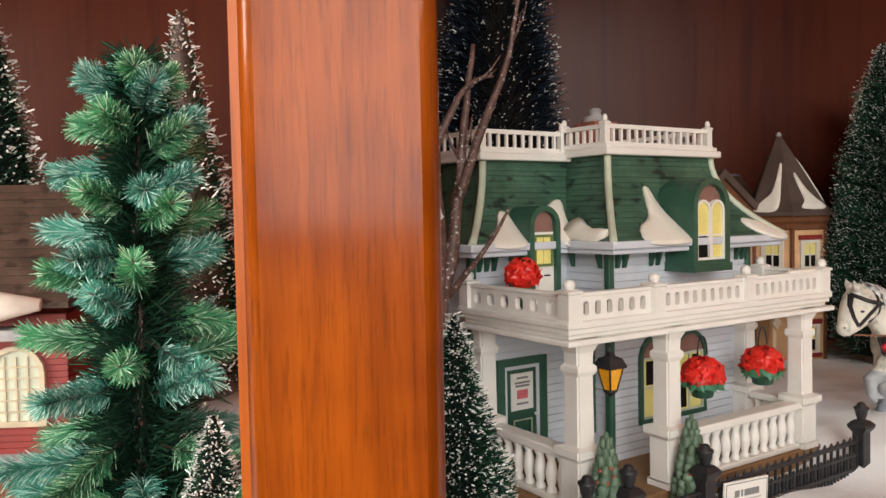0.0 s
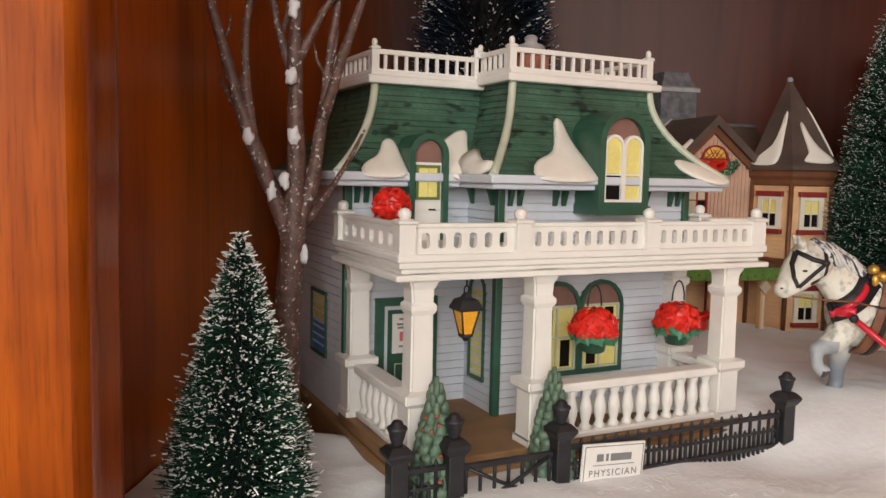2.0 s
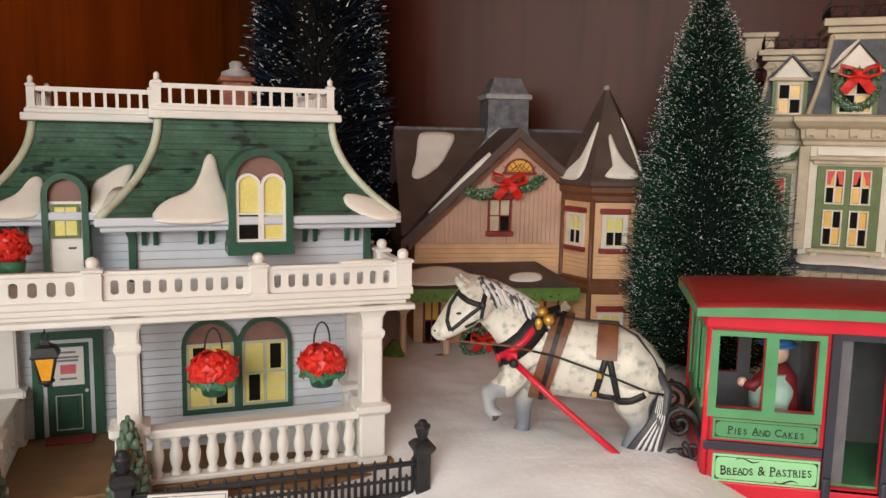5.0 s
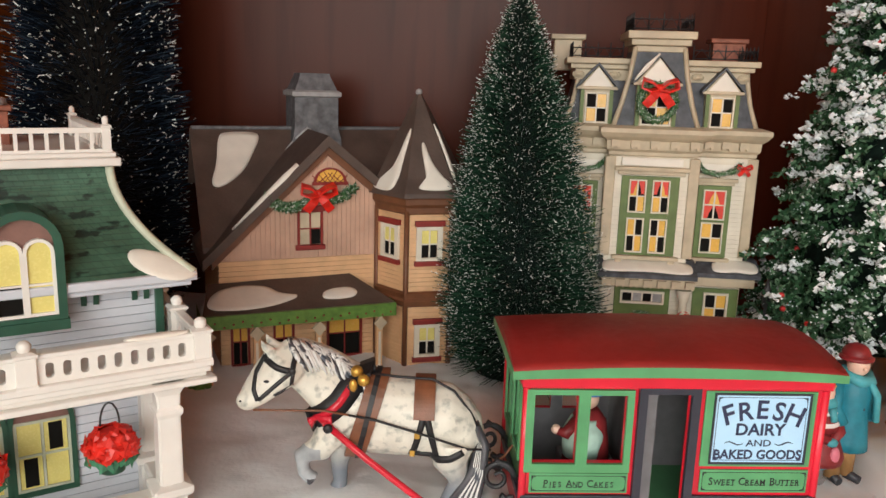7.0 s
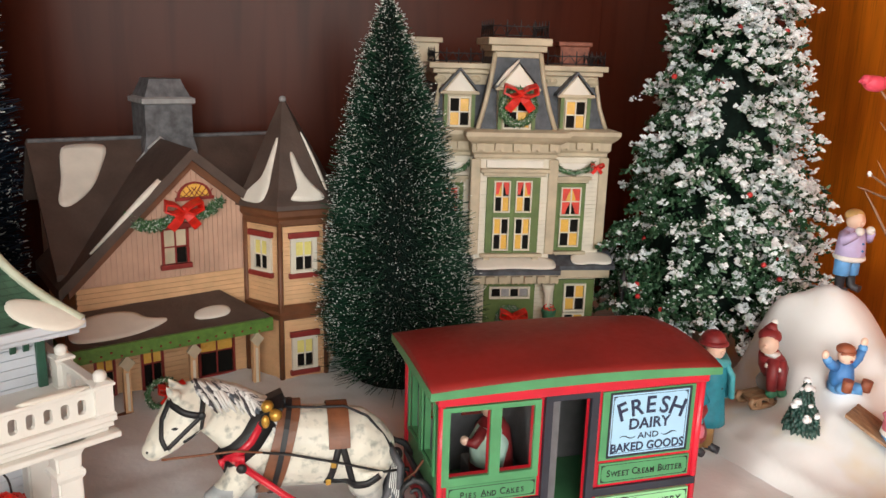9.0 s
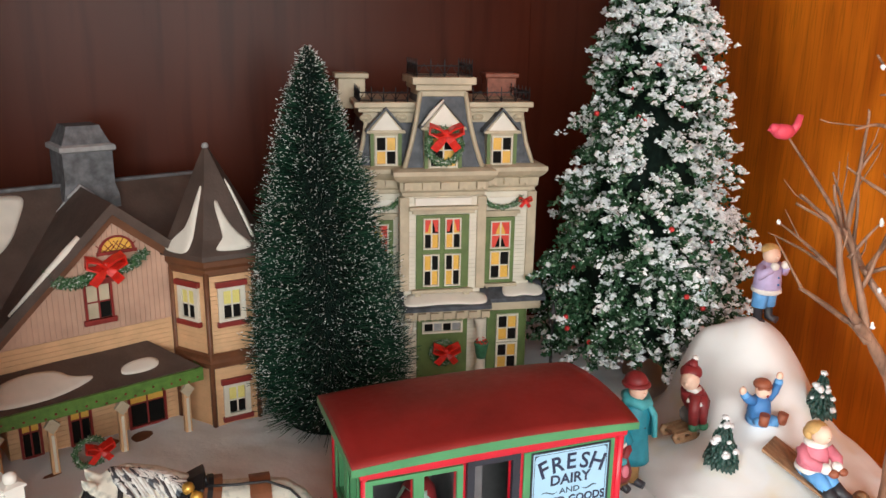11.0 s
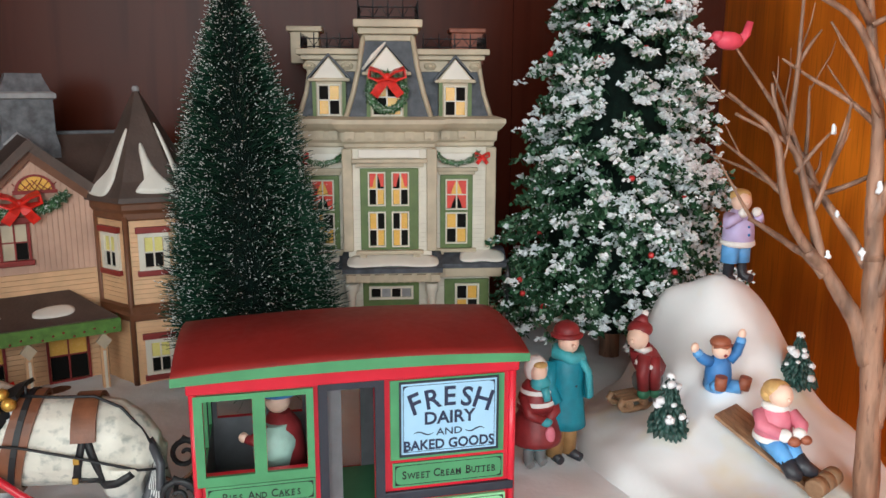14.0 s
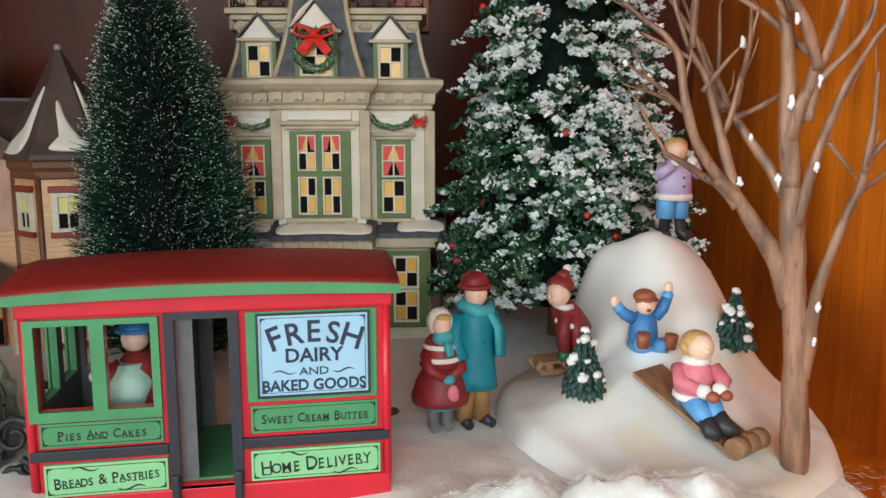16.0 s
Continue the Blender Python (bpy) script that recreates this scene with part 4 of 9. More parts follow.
slab(bm, rect(0.3035, 0.3117, 0.0295, 0.0445), 0.3822, 0.3828)
part("door", bm, M_GREEN, fdoor, "dark green front door")
bm = bmesh.new()
ring(bm, rect(0.3003, 0.3149, 0.0263, 0.0477), rect(0.3009, 0.3143, 0.0269, 0.0471), 0.3814, 0.3818)
part("panel_line", bm, M_HIP, fdoor)
bm = bmesh.new()
slab(bm, rect(0.299, 0.3162, 0.0535, 0.0765), 0.382, 0.3828)
notice = part("notice", bm, M_SIGN, fdoor, "white notice on the door")
bm = bmesh.new()
slab(bm, rect(0.3035, 0.3118, 0.0605, 0.066), 0.3817, 0.382)
part("notice_stamp", bm, M_PINKINK, fdoor, "pink bar on the notice")
bm = bmesh.new()
for z, h in ((0.0735, 0.0045), (0.0705, 0.006), (0.0685, 0.0055), (0.0575, 0.0045)):
    slab(bm, rect(0.3076 - h, 0.3076 + h, z - 0.0006, z + 0.0006), 0.3818, 0.382)
part("notice_bar", bm, M_GREYINK, fdoor, "grey bars on the notice")
bm = bmesh.new()
ball(bm, (0.3175, 0.381, 0.050), 0.0011)
part("door_knob", bm, M_SIGN, fdoor, "white door knob")
bm = bmesh.new()
box(bm, 0.295, 0.3205, 0.368, 0.380, 0.0222, 0.0238, 0.0006)
part("door_mat", bm, M_MAROON, WH, "dark red door mat")

# paired arched window of the bay
bm = bmesh.new()
for cx in (0.3862, 0.4172):
    ring(bm, arch(cx, 0.0158, 0.0415, 0.0815), arch(cx, 0.0132, 0.0445, 0.0815), 0.343, 0.3465)
win = part("window", bm, M_GREEN, WH, "paired arched window with dark green frame")
for cx in (0.3862, 0.4172):
    bm = bmesh.new()
    slab(bm, [(cx - 0.0132, 0.083)] + [(cx + 0.0132 * math.cos(math.pi * i / 10), 0.083 + 0.0118 * math.sin(math.pi * i / 10)) for i in range(11)], 0.3442, 0.3465)
    part("tympanum", bm, M_MAUVE, win, "mauve arched panel")
    bm = bmesh.new()
    ring(bm, rect(cx - 0.0132, cx + 0.0132, 0.0445, 0.083), rect(cx - 0.0118, cx + 0.0118, 0.0458, 0.0815), 0.3436, 0.3465)
    slab(bm, rect(cx - 0.0118, cx + 0.0118, 0.0634, 0.0646), 0.3438, 0.3465)
    slab(bm, rect(cx - 0.0006, cx + 0.0006, 0.0458, 0.0815), 0.3439, 0.3465)
    part("sash", bm, M_HIP, win, "cream sash bars")
    for k, (z0, z1) in enumerate(((0.0458, 0.0634), (0.0646, 0.0815))):
        for s in (-1, 1):
            dark = (s == 1) == ((cx < 0.4) == (k == 0)) if cx < 0.4 else (s == -1) == (k == 0)
            x0, x1 = (cx - 0.0116, cx - 0.0008) if s < 0 else (cx + 0.0008, cx + 0.0116)
            bm = bmesh.new()
            slab(bm, rect(x0, x1, z0, z1), 0.3446, 0.3465)
            part("pane", bm, M_YELLOW, win, "yellow pane")
            if dark:
                # solid black slab for the unlit inside, no real opening
                bm = bmesh.new()
                m_ = (x0 + x1) / 2
                slab(bm, rect(m_ - 0.0032, m_ + 0.0032, z0 + 0.001, z1 - 0.001), 0.3443, 0.3446)
                part("pane_shade", bm, M_BLACK, win, "black slab as an unlit open pane")


def side_window(u, w0, w1, z0, z1, out, head):
    """Narrow window on a wall that faces along u."""
    bm = bmesh.new()
    c, h = (w0 + w1) / 2, (w1 - w0) / 2
    o, i = (arch(c, h, z0, z1 - h), arch(c, h - 0.0016, z0 + 0.002, z1 - h)) if head else (rect(w0, w1, z0, z1), rect(w0 + 0.0016, w1 - 0.0016, z0 + 0.002, z1 - 0.002))
    ring(bm, o, i, -0.0016, 0.001)
    m = Matrix.Translation((u, 0, 0)) @ Matrix(((0, 1, 0, 0), (1, 0, 0, 0), (0, 0, 1, 0), (0, 0, 0, 1)))
    if out > 0:
        m = Matrix.Translation((u, 0, 0)) @ Matrix(((0, -1, 0, 0), (1, 0, 0, 0), (0, 0, 1, 0), (0, 0, 0, 1)))
    bmesh.ops.transform(bm, matrix=m, verts=bm.verts)
    f = part("side_window", bm, M_GREEN, WH, "narrow window with dark green frame")
    for a, b, mat in ((z0 + 0.002, (z0 + z1) / 2 - 0.0005, M_BLUE if not head else M_YELLOW), ((z0 + z1) / 2 + 0.0005, z1 - (h if head else 0.002), M_YELLOW)):
        bm = bmesh.new()
        slab(bm, rect(w0 + 0.0016, w1 - 0.0016, a, b), -0.0004, 0.001)
        bmesh.ops.transform(bm, matrix=m, verts=bm.verts)
        part("pane", bm, mat, f, "pale pane")


side_window(0.2718, 0.418, 0.449, 0.045, 0.085, -1, False)
side_window(0.3468, 0.358, 0.377, 0.038, 0.1, -1, True)


# ---- poinsettias, baskets and lantern of the porch ----
def petals(bm, c, r, n, seed, flat=0.75, mat=0):
    """Overlapping pointed petals on a dome."""
    rnd = random.Random(seed)
    CUR[0] = mat
    for i in range(n):
        a = i * 2.399
        s = math.sqrt((i + 0.5) / n)
        el = 1.4 - 1.75 * s + rnd.uniform(-0.1, 0.1) if flat > 0.5 else rnd.uniform(-0.1, 0.3)
        d = Vector((math.cos(a) * math.cos(el), math.sin(a) * math.cos(el), math.sin(el)))
        p = Vector(c) + Vector((d.x * r * 0.78, d.y * r * 0.78, d.z * r * flat * 0.8))
        t = Vector((0, 0, 1)).cross(d).normalized() if abs(d.z) < 0.98 else Vector((1, 0, 0))
        L, w = r * rnd.uniform(0.26, 0.36), r * rnd.uniform(0.17, 0.23)
        b = rnd.uniform(0, 2 * math.pi)
        out = (d * 0.35 + t * math.cos(b) * 0.8 + d.cross(t) * math.sin(b) * 0.8 - Vector((0, 0, 0.45))).normalized()
        t = out.cross(d).normalized()
        nrm = t.cross(out).normalized()
        ps = [p - out * L * 0.4, p + t * w + nrm * w * 0.1, p + out * L, p - t * w + nrm * w * 0.1, p + nrm * w * 0.45, p - nrm * w * 0.2]
        v = [bm.verts.new(q) for q in ps]
        for q in ((0, 1, 4), (1, 2, 4), (2, 3, 4), (3, 0, 4), (1, 0, 5), (2, 1, 5), (3, 2, 5), (0, 3, 5)):
            face(bm, [v[k] for k in q])
    CUR[0] = 0


def basket(u, w, z, seed):
    t = thing("hanging_basket", "hanging basket of red poinsettias with green leaves", "flower basket", HM @ Matrix.Translation((u - 0.375, w - 0.37, z)), "porch baskets", (u, w, z))
    bm = bmesh.new()
    lathe(bm, [(0.0052, 0.001), (0.0062, 0.0016), (0.0074, 0.0075), (0.008, 0.008), (0.008, 0.0092)], (u, w, z), 14)
    part("pot", bm, M_GREEN, t, "dark green pot")
    bm = bmesh.new()
    ball(bm, (u, w, z + 0.0085), (0.0105, 0.0105, 0.0025), 14, 6, wob=0.3)
    petals(bm, (u, w, z + 0.0092), 0.0142, 34, seed, 0.3)
    part("foliage", bm, M_LEAF, t, "green leaves")
    bm = bmesh.new()
    ball(bm, (u, w, z + 0.015), (0.0112, 0.0112, 0.0088), 12, 8)
    petals(bm, (u, w, z + 0.0148), 0.0148, 90, seed + 5, 0.86)
    part("bloom", bm, M_RED, t, "red poinsettia blooms")
    bm = bmesh.new()
    tube(bm, [(u + 0.0045 * math.cos(a), w, z + 0.026 + 0.0115 * math.sin(a)) for a in [math.pi * i / 8 for i in range(9)]], 0.0005, 6)
    part("hook", bm, M_IRON, t, "black wire hook")


basket(0.386, 0.309, 0.0625, 3)
basket(0.4442, 0.309, 0.0625, 11)
bm = bmesh.new()
CUR[0] = 1
lathe(bm, [(0.0055, -0.0085), (0.007, 0.002), (0.0075, 0.0065)], (0, 0, 0), 12)
ball(bm, (0, 0, 0.013), (0.0075, 0.0075, 0.008), 10, 6)
CUR[0] = 0
ball(bm, (0, 0, 0.013), (0.0088, 0.0088, 0.0088), 12, 8)
petals(bm, (0, 0, 0.0135), 0.0118, 95, 21, 1.02, 0)
solo("poinsettia", bm, [M_RED, M_LEAF], "red poinsettia plant on the balcony", "potted plant", HM @ Matrix.Translation((0.2853 - 0.375, 0.3525 - 0.37, 0.1266)) @ Matrix.Scale(1.0, 4))

lantern = thing("lantern", "black hanging lantern with amber glass", "lantern", HM @ Matrix.Translation((0.306 - 0.375, 0.305 - 0.37, 0.076)), off=(0.306, 0.305, 0.076))
bm = bmesh.new()
lathe(bm, [(0.0032, 0.0795), (0.0066, 0.0915)], (0.306, 0.305, 0), 4, math.pi / 4, False)
part("glass", bm, M_LANTERN, lantern, "amber lantern glass")
bm = bmesh.new()
lathe(bm, [(0.0085, 0.0915), (0.009, 0.0925), (0.0065, 0.0965), (0.003, 0.0978), (0.0015, 0.1)], (0.306, 0.305, 0), 4, math.pi / 4, False)
lathe(bm, [(0.001, 0.076), (0.002, 0.0775), (0.0038, 0.0785), (0.0038, 0.0797)], (0.306, 0.305, 0), 8)
for i in range(4):
    a = math.pi / 4 + i * math.pi / 2
    tube(bm, [(0.306 + 0.0034 * math.cos(a), 0.305 + 0.0034 * math.sin(a), 0.0793), (0.306 + 0.0068 * math.cos(a), 0.305 + 0.0068 * math.sin(a), 0.0918)], 0.0005, 5)
part("frame", bm, M_IRON, lantern, "black lantern frame")
bm = bmesh.new()
tube(bm, [(0.306 + 0.0014 * math.cos(a), 0.305, 0.1015 + 0.0018 * math.sin(a)) for a in [math.pi * 2 * i / 10 for i in range(11)]], 0.0004, 5)
tube(bm, [(0.306, 0.305, 0.103), (0.306, 0.305, 0.1075)], 0.0004, 5)
part("chain", bm, M_IRON, lantern, "small chain")


# ---- topiaries ----
def topiary(u, w, z, h, r, seed):
    rnd = random.Random(seed)
    bm = bmesh.new()
    n = 12
    for i in range(n):
        f = i / n
        rr = r * (1 - f) ** 0.8 + 0.001
        k = max(5, int(15 * (1 - f)))
        for j in range(k):
            a = 2 * math.pi * (j + 0.5 * (i % 2)) / k
            ball(bm, (rr * 0.84 * math.cos(a), rr * 0.84 * math.sin(a), h * f * 0.95 + 0.002), (rr * 0.26 + 0.0009, rr * 0.26 + 0.0009, h / n * 0.8), 7, 5, wob=0.5)
    lathe(bm, [(r * 0.88, 0), (r * 0.82, h * 0.12), (r * 0.5, h * 0.5), (0.001, h)], seg=12)
    t = thing("topiary", "green cone topiary dotted with red berries", "topiary", HM @ Matrix.Translation((u - 0.375, w - 0.37, z)), "porch topiaries")
    part("foliage", bm, M_TOPIARY, t, "bluish green foliage")
    for i in range(13):
        f = rnd.uniform(0.06, 0.75)
        a = rnd.uniform(3.3, 6.1)
        rr = r * (1 - f) ** 0.8 * 1.12 + 0.0008
        piece("berry", TOPBERRY, t, (rr * math.cos(a), rr * math.sin(a), h * f))


bm = bmesh.new()
ball(bm, (0, 0, 0), 0.0011, 8, 6)
TOPBERRY = mesh_of(bm, "berry", M_MITT)
topiary(0.280, 0.2825, 0.009, 0.057, 0.0110, 1)
topiary(0.3436, 0.2825, 0.008, 0.057, 0.0110, 2)


# ---- fence, gate and sign ----
FM = pose(0, 0, 0, 0, 0, 33.3) @ Matrix.Translation((0.372, 0.2715, 0.0022))
fence = thing("fence", "black cast iron picket fence with urn posts", "fence", FM, off=(0.372, 0.2715, 0))
bm = bmesh.new()
box(bm, -0.0055, 0.0055, -0.0055, 0.0055, 0.0, 0.006, 0.0008)
box(bm, -0.0039, 0.0039, -0.0039, 0.0039, 0.006, 0.034, 0.0006)
lathe(bm, [(0.0057, 0.033), (0.0084, 0.0362), (0.0084, 0.0377), (0.0055, 0.040), (0.0044, 0.0405)], seg=4, turn=math.pi / 4, smooth=False)
lathe(bm, [(0.0026, 0.040), (0.0025, 0.0415), (0.0034, 0.0440), (0.0039, 0.0468), (0.0046, 0.0476), (0.0044, 0.0486), (0.0028, 0.0494), (0.0025, 0.0506), (0.0017, 0.0514), (0.0005, 0.0518)], seg=12)
POST = mesh_of(bm, "post", M_IRON)
for u in (0.2565, 0.284, 0.341, 0.4915):
    piece("post", POST, fence, (u, 0.2715, -0.002))
for a, b in ((0.26, 0.2805), (0.3445, 0.488)):
    for z in (0.0075, 0.0245):
        bm = bmesh.new()
        box(bm, a, b, 0.2703, 0.2727, z, z + 0.0024, 0.0004)
        part("rail", bm, M_IRON, fence)
    bm = bmesh.new()
    box(bm, a, b, 0.2706, 0.2724, 0.0165, 0.018, 0.0004)
    part("rail", bm, M_IRON, fence)
bm = bmesh.new()
lathe(bm, [(0.0010, 0.0), (0.0010, 0.0275), (0.0013, 0.028), (0.0003, 0.0305)], seg=6)
TALL = mesh_of(bm, "picket", M_IRON)
bm = bmesh.new()
lathe(bm, [(0.0010, 0.0), (0.0010, 0.0195), (0.0003, 0.021)], seg=6)
SHORT = mesh_of(bm, "picket", M_IRON)
for a, b, n in ((0.26, 0.2805, 6), (0.3445, 0.488, 41)):
    for i in range(n):
        piece("picket", TALL if i % 2 == 0 else SHORT, fence, (a + (b - a) * (i + 0.5) / n, 0.2715, -0.001))
gate = thing("gate", "black iron gate with crossed braces, closed", "gate", FM @ Matrix.Translation((-0.06, 0, 0)), off=(0.312, 0.2715, 0))
for z in (0.006, 0.0225):
    bm = bmesh.new()
    box(bm, 0.2885, 0.3367, 0.2703, 0.2727, z, z + 0.0028, 0.0004)
    part("gate_rail", bm, M_IRON, gate)
for i in range(7):
    piece("picket", SHORT, gate, (0.2905 + 0.0446 * i / 6, 0.2715, 0.003))
for s in (-1, 1):
    bm = bmesh.new()
    tube(bm, [(0.3126 - 0.0215 * s, 0.2702, 0.0235), (0.3126 - 0.008 * s, 0.27, 0.0165), (0.3126, 0.27, 0.0125), (0.3126 + 0.008 * s, 0.27, 0.0095)], 0.001, 6)
    part("brace", bm, M_IRON, gate)
SM = FM @ Matrix.Translation((-0.0015, -0.0035, 0.0245)) @ pose(0, 0, 0, 0, 4.0, 0)
sign = thing("sign", "white sign board hung on the iron fence", "sign", SM)
bm = bmesh.new()
box(bm, -0.0188, 0.0188, -0.0008, 0.0008, -0.0185, 0.0015, 0.0004)
part("board", bm, M_SIGN, sign, "white board")
bm = bmesh.new()
ring(bm, rect(-0.0178, 0.0178, -0.0175, 0.0005), rect(-0.0174, 0.0174, -0.0171, 0.0001), -0.001, -0.0008)
part("border_line", bm, M_GREYINK, sign)
bm = bmesh.new()
for a, b in ((-0.0105, -0.0065), (-0.005, -0.0035), (-0.0022, 0.0105)):
    slab(bm, rect(a, b, -0.0072, -0.0036), -0.001, -0.0008)
slab(bm, rect(-0.0125, 0.0125, -0.0093, -0.009), -0.001, -0.0008)
part("name_bar", bm, M_GREYINK, sign, "grey bars in place of a name")
letters("PHYSICIAN", 0.0047, M_GREYINK, sign, (0, -0.0009, -0.0132), font_squash=1.0, space=1.32)

# ---- brown gabled house with turret ----
BA = 22.5
BM = pose(0.307, 0.785, 0.0, 0, 0, BA)
brown_house = thing("house", "tan and brown ceramic house with gable and turret", "model house", BM @ Matrix.Translation((-0.05, 0.05, 0.025)), off=(-0.05, 0.05, 0.025))
BH = brown_house
BX = -0.0426


def gable_top(x, peak=0.2005):
    return peak - (BX - x) * 0.97 if x < BX else peak - (x - BX) * 0.83


for a, b, za, zb, n in (
    ((-0.128, 0.11), (-0.128, 0.0), 0.02, 0.118, 24),
    ((-0.128, 0.0), (0.004, 0.0), 0.02, 0.1155, 24),
    ((0.06, 0.0), (0.06, 0.11), 0.02, 0.12, 24),
    ((0.06, 0.11), (-0.128, 0.11), 0.02, 0.12, 24),
):
    bm = bmesh.new()
    siding(bm, a, b, za, zb, n)
    part("wall", bm, M_TAN, BH, "tan lapped siding")
bm = bmesh.new()
slab(bm, [(-0.126, 0.1155), (0.004, 0.1155), (0.004, gable_top(0.004)), (BX, gable_top(BX)), (-0.126, gable_top(-0.126))], 0.0, 0.06)
gable = part("gable", bm, M_ROSE, BH, "rose brown board gable")
for i in range(34):
    a, b = -0.126 + 0.13 * i / 34, -0.126 + 0.13 * (i + 0.86) / 34
    if min(gable_top(a), gable_top(b)) > 0.1165:
        bm = bmesh.new()
        slab(bm, [(a, 0.1155), (b, 0.1155), (b, gable_top(b)), (a, gable_top(a))], -0.0008, 0.0)
        part("board", bm, M_ROSE, gable)
bm = bmesh.new()
for a, b in ((BX, -0.1335), (BX, -0.004)):
    za, zb = gable_top(a, 0.2045), gable_top(b, 0.2045)
    grid(bm, [[(x, -0.004, z - 0.0065), (x, -0.004, z + 0.001), (x, 0.001, z + 0.001), (x, 0.001, z - 0.0065)] for x, z in ((a, za), (b, zb))], smooth=False)
part("bargeboard", bm, M_BROWNTRIM, BH, "brown bargeboards")
bm = bmesh.new()
for a, b in ((BX, -0.1405), (BX, 0.004)):
    za, zb = gable_top(a, 0.2135), gable_top(b, 0.2135)
    grid(bm, [[(x, -0.008, z - 0.0085), (x, -0.008, z), (x, 0.085, z), (x, 0.085, z - 0.0085)] for x, z in ((a, za), (b, zb))], smooth=False)
part("gable_roof", bm, M_BROWNROOF, BH, "dark brown gable roof")
bm = bmesh.new()
rows = [(0.004, 0.122), (0.004, 0.1265), (0.089, 0.2125), (0.128, 0.165), (0.128, 0.16), (0.089, 0.2065)]
grid(bm, [[(x, y, z) for y, z in rows] for x in (-0.139, 0.066)], smooth=False)
main_roof = part("main_roof", bm, M_BROWNROOF, BH, "dark brown main roof")
bm = bmesh.new()
box(bm, -0.138, 0.065, 0.087, 0.092, 0.2112, 0.2143, 0.001)
part("ridge", bm, M_STONE, main_roof, "grey ridge cap")
bm = bmesh.new()
for x in (-0.1275, 0.059):
    slab(bm, [(0.0, 0.115), (0.089, 0.21), (0.12, 0.165), (0.12, 0.115)], x - 0.001, x + 0.001)
bmesh.ops.transform(bm, matrix=Matrix(((0, 1, 0, 0), (1, 0, 0, 0), (0, 0, 1, 0), (0, 0, 0, 1))), verts=bm.verts)
part("end_wall", bm, M_ROSE, BH)


def on_slope(poly, p, ux, uy, lift, name, mat, parent, label):
    """A domed snow patch on a sloping plane through p with unit ways ux, uy."""
    n = Vector(ux).cross(Vector(uy)).normalized()
    ca, cb = sum(q[0] for q in poly) / len(poly), sum(q[1] for q in poly) / len(poly)
    bm = bmesh.new()
    rows = []
    for s, h in ((1.0, -0.001), (0.99, lift * 0.5), (0.8, lift), (0.4, lift * 1.2), (0.03, lift * 1.25)):
        rows.append([Vector(p) + Vector(ux) * (ca + (a - ca) * s) + Vector(uy) * (cb + (b - cb) * s) + n * h for a, b in poly])
    grid(bm, rows)
    return part(name, bm, mat, parent, label)


SL = Vector((0, 0.101, 0.104)).normalized()
on_slope(smooth_poly([(-0.1175, 0.132), (-0.112, 0.138), (-0.086, 0.138), (-0.081, 0.133), (-0.090, 0.114), (-0.0985, 0.097), (-0.112, 0.084), (-0.1225, 0.0785), (-0.1275, 0.084), (-0.1205, 0.104)]), (0.0, -0.0115, 0.1105), (1, 0, 0), SL, 0.0014, "snow_patch", M_SNOWPAINT, main_roof, "white snow on the main roof")
bm = bmesh.new()
tube(bm, [(BX - 0.024, -0.006, 0.1912), (BX - 0.034, -0.006, 0.1815), (BX - 0.05, -0.006, 0.166), (BX - 0.075, -0.005, 0.1418)], [0.0022, 0.0028, 0.0024, 0.0008], 8, 0.7)
part("snow_patch", bm, M_SNOWPAINT, BH, "snow along the gable edge")

bm = bmesh.new()
tube(bm, [(BX - 0.021, 0.072, 0.1925), (BX - 0.009, 0.072, 0.2055), (BX, 0.071, 0.2135), (BX + 0.009, 0.072, 0.2065), (BX + 0.018, 0.073, 0.1985)], [0.0006, 0.0016, 0.0022, 0.0016, 0.0006], 8, 0.7)
part("snow_patch", bm, M_STONELIGHT, BH, "snow where the gable meets the chimney")

# chimney
CX, CY = -0.0337, 0.092
bm = bmesh.new()
lathe(bm, [(0.0305, 0.165), (0.0305, 0.203), (0.0271, 0.214), (0.0271, 0.2405)], (CX, CY, 0), 4, math.pi / 4, False)
chim = part("chimney", bm, M_STONE, BH, "grey stone chimney")
bm = bmesh.new()
lathe(bm, [(0.0271, 0.240), (0.0304, 0.2412), (0.0304, 0.2448), (0.0265, 0.2462)], (CX, CY, 0), 4, math.pi / 4, False)
part("chimney_band", bm, M_STONELIGHT, chim, "pale stone band")
bm = bmesh.new()
lathe(bm, [(0.0262, 0.246), (0.019, 0.258), (0.0182, 0.2605)], (CX, CY, 0), 4, math.pi / 4, False)
part("chimney_top", bm, M_STONE, chim)

# gable window, fanlight, garland
bm = bmesh.new()
fan = [(-0.0401 + 0.0135 * math.cos(math.pi * i / 12), 0.1755 + 0.0125 * math.sin(math.pi * i / 12)) for i in range(13)]
fan_in = [(-0.0401 + 0.0112 * math.cos(math.pi * i / 12), 0.1765 + 0.0100 * math.sin(math.pi * i / 12)) for i in range(13)]
ring(bm, fan, fan_in, -0.0022, 0.0)
slab(bm, rect(-0.0548, -0.0254, 0.174, 0.1765), -0.0026, 0.0)
fl = part("fanlight", bm, M_MAROON, BH, "half-round fanlight with maroon frame")
bm = bmesh.new()
slab(bm, fan_in, -0.0009, 0.0)
part("pane", bm, M_AMBER, fl, "amber glazing")
bm = bmesh.new()
